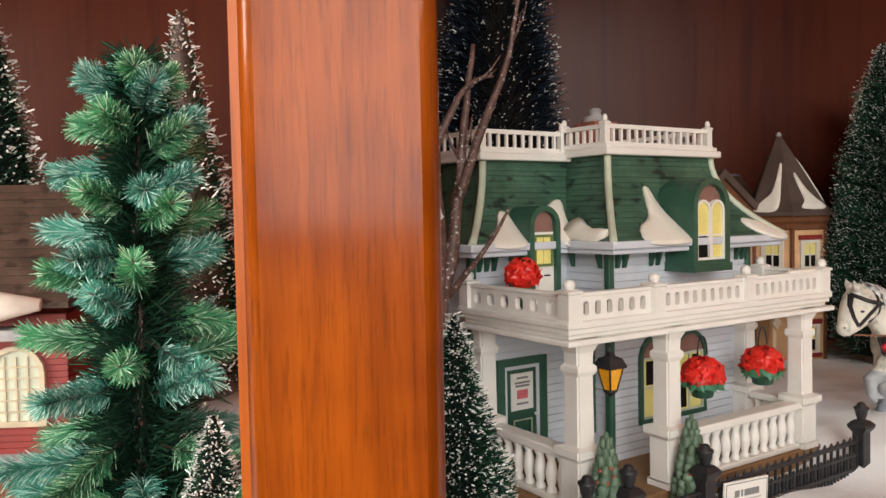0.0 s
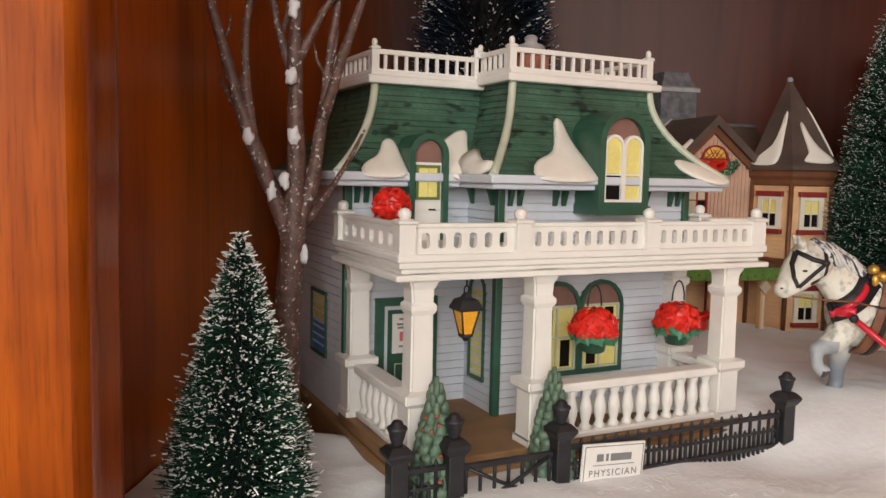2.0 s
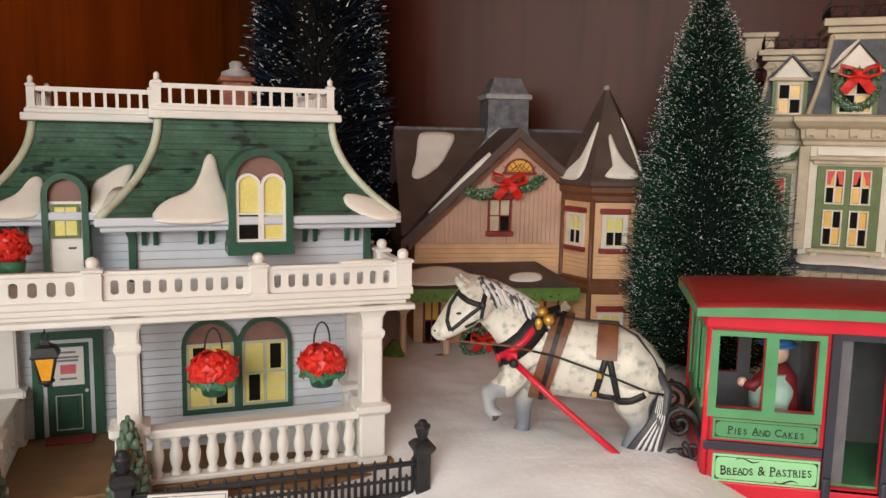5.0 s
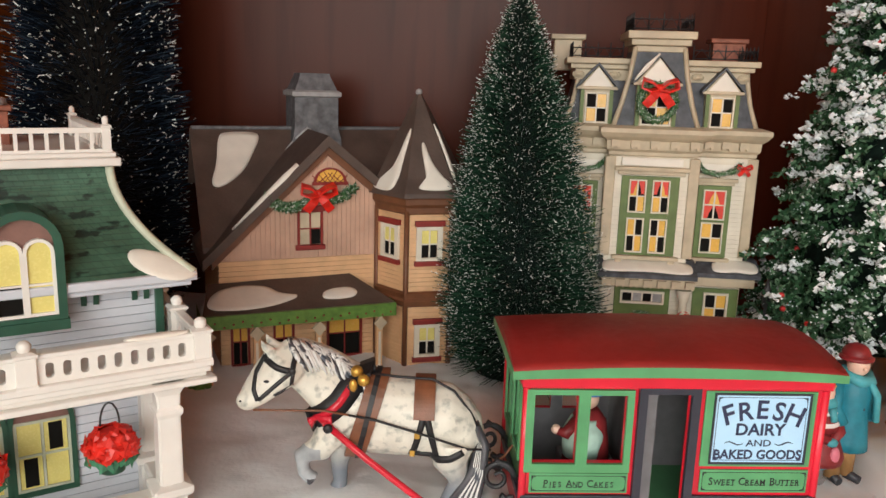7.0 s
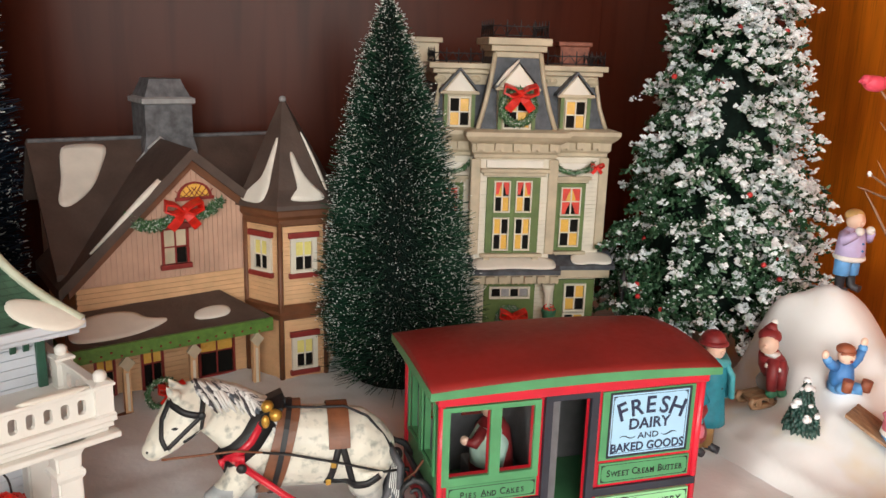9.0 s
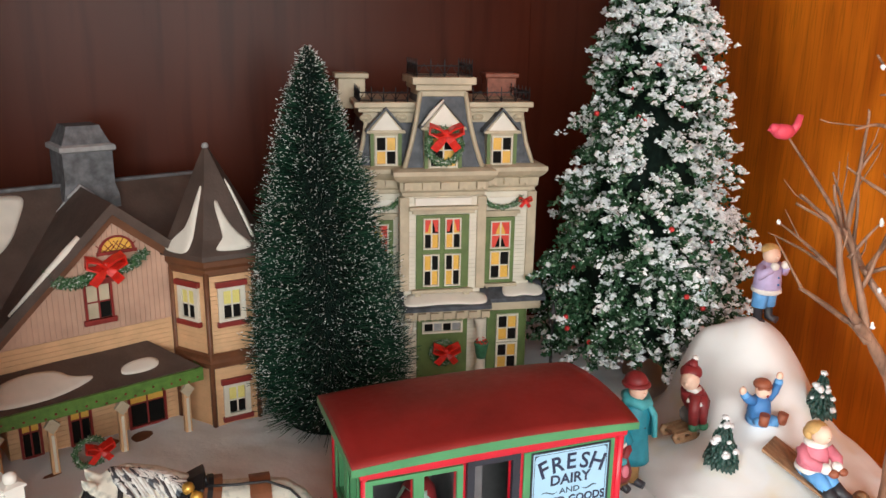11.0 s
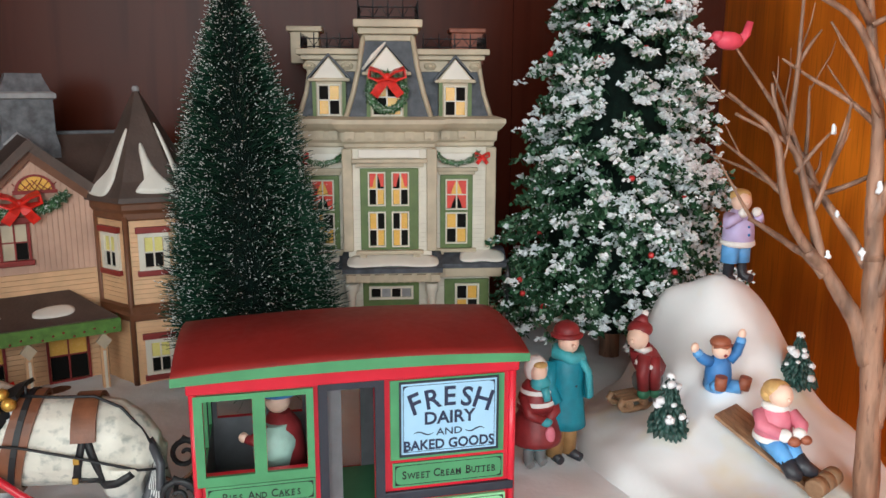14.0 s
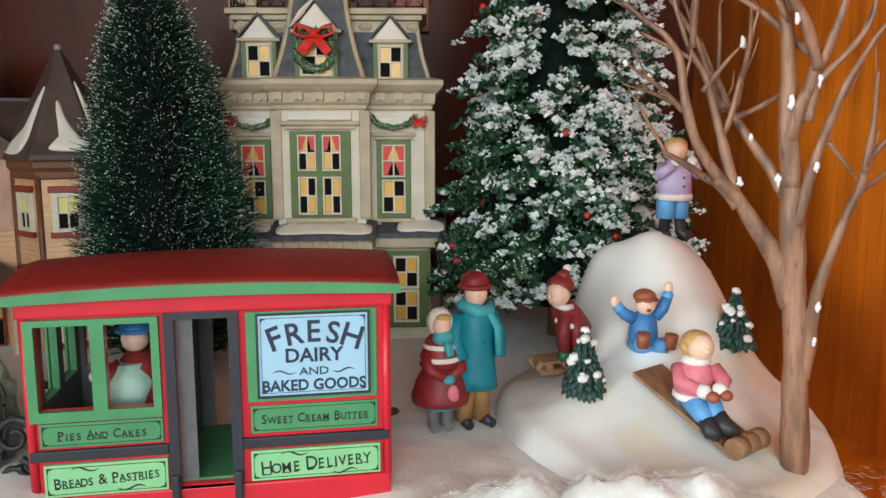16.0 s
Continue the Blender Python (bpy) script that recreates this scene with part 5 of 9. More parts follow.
for i in range(-2, 3):
    tube(bm, [(-0.0401 + i * 0.0042, -0.0012, 0.1765), (-0.0401 + i * 0.0042 + 0.006, -0.0012, 0.186 - abs(i) * 0.0022)], 0.0004, 4)
    tube(bm, [(-0.0401 + i * 0.0042, -0.0012, 0.1765), (-0.0401 + i * 0.0042 - 0.006, -0.0012, 0.186 - abs(i) * 0.0022)], 0.0004, 4)
part("glazing_bars", bm, M_MAROON, fl)


def sash_window(parent, c, d, w, h, z0, frame_mat, label, bars=1, rows=2, pane=M_YELLOW, dark=(), sill=True, deep=0.0022, trim=None, inset=0.0018):
    """Framed window on an upright wall: c a point (x, y) on the wall, d the way along it, outside to its right."""
    d = Vector((*d, 0)).normalized()
    o = Vector((d.y, -d.x, 0))
    m = Matrix(((d.x, -o.x, 0, c[0]), (d.y, -o.y, 0, c[1]), (0, 0, 1, z0), (0, 0, 0, 1)))

    def put(name, bm, mat, par, lab=""):
        bmesh.ops.transform(bm, matrix=m, verts=bm.verts)
        return part(name, bm, mat, par, lab)
    f = inset
    bm = bmesh.new()
    ring(bm, rect(-w / 2, w / 2, 0, h), rect(-w / 2 + f, w / 2 - f, f, h - f), -deep, 0.0)
    win = put("window", bm, frame_mat, parent, label)
    if trim:
        for za, zb in ((-0.0022, 0.0018), (h - 0.001, h + 0.0035)):
            bm = bmesh.new()
            box(bm, -w / 2 - 0.0016, w / 2 + 0.0016, -deep - 0.0016, 0.0, za, zb, 0.0006)
            put("lintel" if za > 0 else "sill", bm, trim, win)
    iw, ih = w - 2 * f, h - 2 * f
    for i in range(bars + 1):
        for j in range(rows):
            a = -iw / 2 + iw * i / (bars + 1)
            b = f + ih * j / rows
            bm = bmesh.new()
            slab(bm, rect(a + 0.0004, a + iw / (bars + 1) - 0.0004, b + 0.0004, b + ih / rows - 0.0004), -0.0009, 0.0)
            put("pane", bm, M_BLACK if (i, j) in dark else pane, win, "dark pane" if (i, j) in dark else "")
    bm = bmesh.new()
    for i in range(1, bars + 1):
        a = -iw / 2 + iw * i / (bars + 1)
        box(bm, a - 0.0006, a + 0.0006, -0.0017, -0.0002, f, h - f)
    for j in range(1, rows):
        b = f + ih * j / rows
        box(bm, -iw / 2, iw / 2, -0.00172, -0.0002, b - 0.0005, b + 0.0005)
    put("glazing_bar", bm, frame_mat, win)
    return win


sash_window(BH, (-0.0565, -0.0008), (1, 0), 0.0205, 0.030, 0.1245, M_MAROON, "small window with maroon frame", trim=M_MAROON, pane=M_CREAM, dark=((1, 0),))


def bow(bm, c, s, o=(0, -1, 0)):
    """A tied ribbon bow with two loops and two tails."""
    c = Vector(c)
    for k in (-1, 1):
        pts = [c, c + Vector((k * 0.45, -0.2, 0.35)) * s, c + Vector((k * 0.95, -0.1, 0.5)) * s, c + Vector((k * 1.0, -0.05, 0.0)) * s, c + Vector((k * 0.5, -0.2, -0.15)) * s, c]
        strap(bm, pts, (0, 1, 0.2), 0.34 * s, 0.06 * s)
        strap(bm, [c, c + Vector((k * 0.35, -0.25, -0.5)) * s, c + Vector((k * 0.75, -0.1, -1.0)) * s], (1, 0, 0.4 * k), 0.25 * s, 0.05 * s)
    ball(bm, c + Vector((0, -0.15 * s, 0.02 * s)), 0.25 * s, 8, 6)


def leafy(bm, pts, r, n, seed):
    """A clipped evergreen rope along points."""
    rnd = random.Random(seed)
    pts = [Vector(p) for p in pts]
    tube(bm, pts, r * 0.7, 7)
    for i in range(n):
        f = rnd.uniform(0, len(pts) - 1.001)
        p = pts[int(f)].lerp(pts[int(f) + 1], f % 1)
        d = Vector((rnd.gauss(0, 1), rnd.gauss(0, 1), rnd.gauss(0, 1))).normalized()
        t = d.orthogonal().normalized() * r * 0.35
        a = p + d * r * 0.35
        v = [bm.verts.new(q) for q in (a + t, a - t, p + d * r * 1.35)]
        face(bm, v)
        u = d.cross(t)
        v = [bm.verts.new(q) for q in (a + u, a - u, p + d * r * 1.35)]
        face(bm, v)


def garland(parent, pts, r, n, seed, name="garland", label="green garland with frosted leaves"):
    bm = bmesh.new()
    leafy(bm, pts, r, n, seed)
    return part(name, bm, M_GARLAND, parent, label)


def ribbon(parent, c, s, label="red ribbon bow"):
    bm = bmesh.new()
    bow(bm, c, s)
    return part("bow", bm, M_RED, parent, label)


garland(BH, [(-0.0905, -0.004, 0.167), (-0.085, -0.005, 0.161), (-0.075, -0.006, 0.157), (-0.064, -0.006, 0.159), (-0.054, -0.006, 0.165), (-0.04, -0.006, 0.163), (-0.029, -0.005, 0.166), (-0.0205, -0.004, 0.172)], 0.0042, 900, 3)
ribbon(BH, (-0.0515, -0.009, 0.1685), 0.0135)

# porch: roof, fascia, posts, doors
bm = bmesh.new()
top = [(-0.137, 0.0, 0.0985), (-0.024, 0.0, 0.1005), (0.0036, -0.037, 0.0842), (-0.1445, -0.037, 0.0838)]
vs = [bm.verts.new(p) for p in top] + [bm.verts.new((p[0], p[1], 0.0775)) for p in top]
for q in ((0, 3, 2, 1), (4, 5, 6, 7), (0, 1, 5, 4), (1, 2, 6, 5), (2, 3, 7, 6), (3, 0, 4, 7)):
    face(bm, [vs[i] for i in q])
porch_roof = part("porch_roof", bm, M_BROWNROOF, BH, "dark brown porch roof")
bm = bmesh.new()
grid(bm, [[(x, y - 0.0012, 0.0732), (x, y - 0.0012, 0.0835), (x, y + 0.0012, 0.0835), (x, y + 0.0012, 0.0732)] for x, y in ((-0.1455, 0.0), (-0.1455, -0.0385), (0.0046, -0.0385), (0.0046, 0.0))], smooth=False, caps=True)
fas = part("fascia", bm, M_FASCIA, BH, "moss green berried fascia")
bm = bmesh.new()
ball(bm, (0, 0, 0), 0.0009, 6, 5)
me = mesh_of(bm, "berry", M_MAROON)
for i in range(22):
    piece("berry", me, fas, (-0.143 + 0.0068 * i, -0.0397, 0.0765 + 0.002 * math.sin(i * 2.1)))
PSL = Vector((0, 0.037, 0.0155)).normalized()
on_slope(smooth_poly([(-0.143, 0.006), (-0.115, 0.003), (-0.09, 0.006), (-0.066, 0.0165), (-0.085, 0.02), (-0.092, 0.031), (-0.115, 0.034), (-0.135, 0.027)]), (0, -0.037, 0.0841), (1, 0, 0), PSL, 0.0013, "snow_patch", M_SNOWPAINT, porch_roof, "white snow on the porch roof")
on_slope(smooth_poly([(-0.052, 0.009), (-0.03, 0.008), (-0.022, 0.014), (-0.026, 0.022), (-0.042, 0.022), (-0.052, 0.017)]), (0, -0.037, 0.0843), (1, 0, 0), PSL, 0.0013, "snow_patch", M_SNOWPAINT, porch_roof, "white snow on the porch roof")
for x in (-0.1405, -0.105, -0.057, -0.0075):
    bm = bmesh.new()
    box(bm, x - 0.0026, x + 0.0026, -0.0345, -0.0293, 0.024, 0.0726, 0.0006)
    p = part("porch_post", bm, M_TAN, BH, "tan porch post")
    bm = bmesh.new()
    slab(bm, [(x, 0.0605), (x + 0.0055, 0.0668), (x, 0.073), (x - 0.0055, 0.0668)], -0.037, -0.0345)
    slab(bm, [(x, 0.064), (x + 0.0022, 0.0668), (x, 0.0696), (x - 0.0022, 0.0668)], -0.0374, -0.037)
    part("diamond", bm, M_CREAM, p, "pale diamond ornament")
    bm = bmesh.new()
    box(bm, x - 0.0009, x + 0.0009, -0.0352, -0.0344, 0.03, 0.059)
    part("inlay", bm, M_CREAMLIGHT, p)
bm = bmesh.new()
box(bm, -0.128, 0.0, -0.036, 0.0, 0.018, 0.0285, 0.001)
part("porch_step", bm, M_BROWNTRIM, BH)
for x, w in ((-0.0785, 0.017), (-0.028, 0.03), (-0.113, 0.015)):
    sash_window(BH, (x, -0.0008), (1, 0), w, 0.042, 0.029, M_MAROON, "dark maroon glazed door", dark=((0, 0), (1, 0)), pane=M_AMBER)
bm = bmesh.new()
leafy(bm, [(-0.083 + 0.0105 * math.cos(a), -0.04, 0.0405 + 0.0105 * math.sin(a)) for a in [2 * math.pi * i / 14 for i in range(15)]], 0.0028, 320, 8)
wr = solo("wreath", bm, M_GARLAND, "green wreath leaning on the porch", "wreath", BM)
bm = bmesh.new()
bow(bm, (0, 0, 0), 0.0095)
solo("bow_ornament", bm, M_RED, "red ribbon bow on the wreath", "ribbon", BM @ Matrix.Translation((-0.0775, -0.0445, 0.0435)))
bm = bmesh.new()
for i in range(30):
    a = i * 2.4
    ball(bm, (-0.148 + 0.007 * math.cos(a) * (i / 30), -0.034 + 0.006 * math.sin(a) * (i / 30), 0.028 + 0.011 * (1 - i / 30)), 0.0035, 7, 5, wob=0.4)
solo("bush", bm, M_FASCIA, "small moss green bush at the porch corner", "bush", BM)

# turret
TC, TR = (0.3425, 0.793), 0.0365
inv = BM.inverted()
HEX = [inv @ Vector((TC[0] + TR * math.cos(radians(a)), TC[1] + TR * math.sin(radians(a)), 0)) for a in (-165, -105, -45, 15, 75, 135)]
TCL = inv @ Vector((TC[0], TC[1], 0))
bm = bmesh.new()
grid(bm, [[TCL + (h - TCL) * 0.97 + Vector((0, 0, z)) for h in HEX] for z in (0.02, 0.156)], smooth=False)
turret = part("turret", bm, M_TAN, BH, "tan six-sided turret")
for i in range(6):
    a, b = HEX[i], HEX[(i + 1) % 6]
    for za, zb, n in ((0.02, 0.08, 17), (0.088, 0.156, 19)):
        bm = bmesh.new()
        siding(bm, a.xy, b.xy, za, zb, n)
        part("turret_side", bm, M_TAN, turret)


APEX = inv.to_3x3() @ Vector((-0.0042, 0.008, 0.0))


def lean(z):
    """The hand-made turret roof leans a little towards its apex."""
    return APEX * max(0.0, (z - 0.17) / 0.078)


def hexring(prof, name, mat, label=""):
    bm = bmesh.new()
    grid(bm, [[TCL + lean(z) + (h - TCL) * s + Vector((0, 0, z)) for h in HEX] for s, z in prof], smooth=False)
    return part(name, bm, mat, turret, label)


hexring([(1.0, 0.077), (1.07, 0.079), (1.1, 0.083), (1.05, 0.085), (1.08, 0.089), (1.0, 0.091)], "turret_band", M_BROWNTRIM, "brown band")
hexring([(1.0, 0.153), (1.06, 0.155), (1.06, 0.159), (1.12, 0.162), (1.12, 0.166), (1.17, 0.169)], "turret_cornice", M_BROWNTRIM, "brown cornice")
hexring([(1.22, 0.1675), (1.2, 0.171), (0.98, 0.182), (0.62, 0.208), (0.28, 0.232), (0.06, 0.247)], "turret_roof", M_BROWNROOF, "dark brown turret roof")
bm = bmesh.new()
ball(bm, TCL + lean(0.248) + Vector((0, 0, 0.2482)), 0.0029, 10, 8)
part("finial", bm, M_STONELIGHT, turret, "pale finial ball")
for h in HEX:
    bm = bmesh.new()
    p = TCL + (h - TCL) * 1.01
    tube(bm, [p + Vector((0, 0, 0.02)), p + Vector((0, 0, 0.157))], 0.0022, 6)
    part("corner_board", bm, M_BROWNTRIM, turret)


def turret_snow(i, poly):
    """Snow on roof side i; outline in (share along the side, share of the height)."""
    a, b = HEX[i], HEX[(i + 1) % 6]

    def at(f, g, lift):
        s = np.interp(g, [0, 0.06, 0.22, 0.55, 0.85, 1], [1.21, 1.19, 0.97, 0.61, 0.27, 0.05])
        z = np.interp(g, [0, 0.06, 0.22, 0.55, 0.85, 1], [0.168, 0.1715, 0.183, 0.2085, 0.2325, 0.2475])
        q = TCL + ((a.lerp(b, f)) - TCL) * float(s)
        n = (a + b - 2 * TCL).normalized()
        return q + lean(float(z)) + Vector((0, 0, float(z))) + (n * 0.8 + Vector((0, 0, 0.6))) * lift
    cf, cg = sum(p[0] for p in poly) / len(poly), sum(p[1] for p in poly) / len(poly)
    bm = bmesh.new()
    grid(bm, [[at(cf + (f - cf) * s, cg + (g - cg) * s, h) for f, g in poly] for s, h in ((1.0, -0.0008), (0.98, 0.0009), (0.75, 0.0017), (0.3, 0.002), (0.02, 0.002))])
    part("snow_patch", bm, M_SNOWPAINT, turret, "white snow on the turret roof")


turret_snow(0, smooth_poly([(0.06, 0.06), (0.62, 0.04), (0.72, 0.2), (0.76, 0.45), (0.9, 0.7), (0.72, 0.68), (0.55, 0.42), (0.38, 0.22), (0.1, 0.13)]))
turret_snow(1, smooth_poly([(0.26, 0.09), (0.9, 0.08), (0.95, 0.15), (0.75, 0.26), (0.58, 0.4), (0.46, 0.57), (0.32, 0.55), (0.42, 0.3), (0.42, 0.18), (0.26, 0.14)]))
turret_snow(2, smooth_poly([(0.1, 0.15), (0.3, 0.2), (0.35, 0.5), (0.3, 0.75), (0.18, 0.72), (0.14, 0.4)]))
for i, zs in ((0, (0.1145,)), (1, (0.1145, 0.0335)), (2, (0.1145,))):
    a, b = HEX[i], HEX[(i + 1) % 6]
    c = a.lerp(b, 0.5) + Vector(((b - a).y, -(b - a).x, 0)).normalized() * 0.0007
    for z in zs:
        sash_window(turret, c.xy, (b - a).xy, 0.0215, 0.031, z, M_CREAMLIGHT, "cream framed turret window", bars=1, rows=2, trim=M_MAROON, dark=((0, 0), (1, 0)), inset=0.0042)

# ---- cream mansion ----
MM = pose(0.533, 0.785, 0.0, 0, 0, -5.5)
mansion = thing("house", "cream ceramic mansion with slate mansard and wreath", "model house", MM @ Matrix.Translation((0, 0.05, 0.025)), off=(0, 0.05, 0.025))
MW = 0.016
for a, b, za, zb, n in (
    ((-0.0765, 0.12), (-0.0765, MW), 0.02, 0.206, 50),
    ((-0.0765, MW), (-0.037, MW), 0.02, 0.206, 50),
    ((-0.037, MW), (-0.037, 0.0), 0.02, 0.206, 50),
    ((-0.037, 0.0), (0.0300, 0.0), 0.02, 0.206, 50),
    ((0.0300, 0.0), (0.0300, MW), 0.02, 0.206, 50),
    ((0.0300, MW), (0.0795, MW), 0.02, 0.206, 50),
    ((0.0795, MW), (0.0795, 0.12), 0.02, 0.206, 50),
    ((0.0795, 0.12), (-0.0765, 0.12), 0.02, 0.206, 50),
):
    bm = bmesh.new()
    siding(bm, a, b, za, zb, n, 0.0004)
    part("wall", bm, M_CREAMLIGHT, mansion, "pale cream lapped wall")


def plan(o):
    """Outline of the front, grown by o."""
    return [(-0.0765 - o, 0.12 + o), (-0.0765 - o, MW - o), (-0.037 - o, MW - o), (-0.037 - o, -o), (0.0300 + o, -o), (0.0300 + o, MW - o), (0.0795 + o, MW - o), (0.0795 + o, 0.12 + o)]


def course(prof, name, mat, label=""):
    bm = bmesh.new()
    grid(bm, [[(x, y, z) for x, y in plan(o)] for o, z in prof], smooth=False)
    return part(name, bm, mat, mansion, label)


cornice = course([(0.0, 0.2025), (0.002, 0.204), (0.002, 0.2065), (0.004, 0.2085), (0.0045, 0.2155), (0.008, 0.2185), (0.0105, 0.222), (0.0105, 0.2255), (0.004, 0.2275)], "cornice", M_CREAM, "cream moulded cornice")
bm = bmesh.new()
slab(bm, [(-0.0036, 0.0066), (-0.0036, 0.0012), (-0.0022, 0.0), (-0.0012, 0.0016), (0.0012, 0.0016), (0.0022, 0.0), (0.0036, 0.0012), (0.0036, 0.0066)], -0.0038, 0.0)
DENT = mesh_of(bm, "bracket", M_CREAM)
for i in range(5):
    piece("bracket", DENT, cornice, (-0.0345 + 0.062 * i / 4, -0.0044, 0.2095))
for x in (-0.071, -0.0595, -0.048, 0.0415, 0.0555, 0.0695):
    piece("bracket", DENT, cornice, (x, MW - 0.0044, 0.2095))
for x, y in ((-0.037, 0.0), (0.0300, 0.0), (-0.0765, MW), (0.0795, MW)):
    bm = bmesh.new()
    box(bm, x - 0.0042, x + 0.0042, y - 0.0022, y + 0.006, 0.12, 0.2026, 0.001)
    part("pilaster", bm, M_CREAM, mansion, "cream corner pilaster")

# mansard: centre tower and wings
bm = bmesh.new()
grid(bm, [[(-0.075 + a, MW + a * 0.9, z), (0.079 - a, MW + a * 0.9, z), (0.079 - a, 0.115, z), (-0.075 + a, 0.115, z)] for a, z in ((0.0, 0.2265), (0.0055, 0.245), (0.0085, 0.262), (0.0095, 0.272))], smooth=False)
slate = part("mansard", bm, M_SLATE, mansion, "blue grey slate mansard")
bm = bmesh.new()
grid(bm, [[(-0.0372 + a, a * 0.55, z), (0.0296 - a, a * 0.55, z), (0.0296 - a, 0.06, z), (-0.0372 + a, 0.06, z)] for a, z in ((0.0, 0.2265), (0.0058, 0.245), (0.0108, 0.266), (0.0142, 0.289))], smooth=False)
tower = part("tower_roof", bm, M_SLATE, mansion, "blue grey slate tower roof")
for s in (-1, 1):
    bm = bmesh.new()
    c = -0.0038
    tube(bm, [(c + s * (0.0334 - a), a * 0.55 - 0.0004, z) for a, z in ((0.0, 0.2265), (0.0058, 0.245), (0.0108, 0.266), (0.0142, 0.289))], 0.0021, 7)
    part("hip_trim", bm, M_CREAM, tower)
    bm = bmesh.new()
    tube(bm, [(0.002 + s * (0.077 - a), MW + a * 0.9, z) for a, z in ((0.0, 0.2265), (0.0055, 0.245), (0.0085, 0.262), (0.0095, 0.272))], 0.0019, 7)
    part("hip_trim", bm, M_CREAM, slate)
bm = bmesh.new()
for o, za, zb in ((0.0, 0.2625, 0.2715), (0.004, 0.2715, 0.2755), (0.0075, 0.2755, 0.2802)):
    box(bm, -0.0690 - o, 0.0700 + o, MW + 0.0065 - o, 0.11, za, zb, 0.0008)
part("top_cornice", bm, M_CREAM, mansion, "cream upper cornice")
bm = bmesh.new()
for o, za, zb in ((0.0, 0.2855, 0.2905), (0.0035, 0.2905, 0.2955), (0.0068, 0.2955, 0.3015)):
    box(bm, -0.0236 - o, 0.0162 + o, 0.0065 - o, 0.056 + o * 0.5, za, zb, 0.0008)
part("tower_cornice", bm, M_CREAM, mansion, "cream tower cornice")
bm = bmesh.new()
ball(bm, (0, 0, 0), (0.0052, 0.0016, 0.0032), 12, 7)
ball(bm, (0, -0.0012, 0), (0.0026, 0.0014, 0.0018), 10, 6)
MEDAL = mesh_of(bm, "medallion", M_CREAM)
for x in (-0.0665, -0.0365, 0.030, 0.0665):
    piece("medallion", MEDAL, mansion, (x, MW + 0.0062, 0.2668))


def cresting(a, b, z, h, n):
    """Iron roof cresting between two points."""
    a, b = Vector((*a, z)), Vector((*b, z))
    bm = bmesh.new()
    up = Vector((0, 0, 1))
    for g in (0.12, 0.62):
        tube(bm, [a + up * h * g, b + up * h * g], 0.0005, 5)
    for i in range(n + 1):
        p = a.lerp(b, i / n)
        tube(bm, [p, p + up * h * 0.85, p + up * h], [0.0006, 0.0005, 0.0002], 5)
        if i < n:
            q = a.lerp(b, (i + 1) / n)
            tube(bm, [p + up * h * 0.12, p.lerp(q, 0.5) + up * h * 0.72, q + up * h * 0.12], 0.0004, 5)
    part("cresting", bm, M_IRON, mansion, "black iron roof cresting")


cresting((-0.0265, 0.003), (0.0195, 0.003), 0.3015, 0.0145, 4)
cresting((-0.0265, 0.003), (-0.0265, 0.055), 0.3015, 0.0145, 5)
cresting((0.0195, 0.003), (0.0195, 0.055), 0.3015, 0.0145, 5)
cresting((-0.072, MW + 0.003), (-0.0315, MW + 0.003), 0.2802, 0.0125, 4)
cresting((0.0245, MW + 0.003), (0.0745, MW + 0.003), 0.2802, 0.0125, 4)
cresting((0.0745, MW + 0.003), (0.0745, 0.1), 0.2802, 0.0125, 7)
cresting((-0.072, MW + 0.003), (-0.072, 0.1), 0.2802, 0.0125, 7)
bm = bmesh.new()
box(bm, -0.086, -0.062, 0.07, 0.092, 0.27, 0.2965, 0.001)
box(bm, -0.089, -0.059, 0.067, 0.095, 0.2965, 0.301, 0.001)
part("chimney", bm, M_CREAM, mansion, "cream chimney")
bm = bmesh.new()
box(bm, 0.052, 0.080, 0.08, 0.1, 0.27, 0.297, 0.001)
box(bm, 0.05, 0.082, 0.078, 0.102, 0.297, 0.301, 0.001)
part("chimney", bm, M_BRICK, mansion, "red brick chimney")


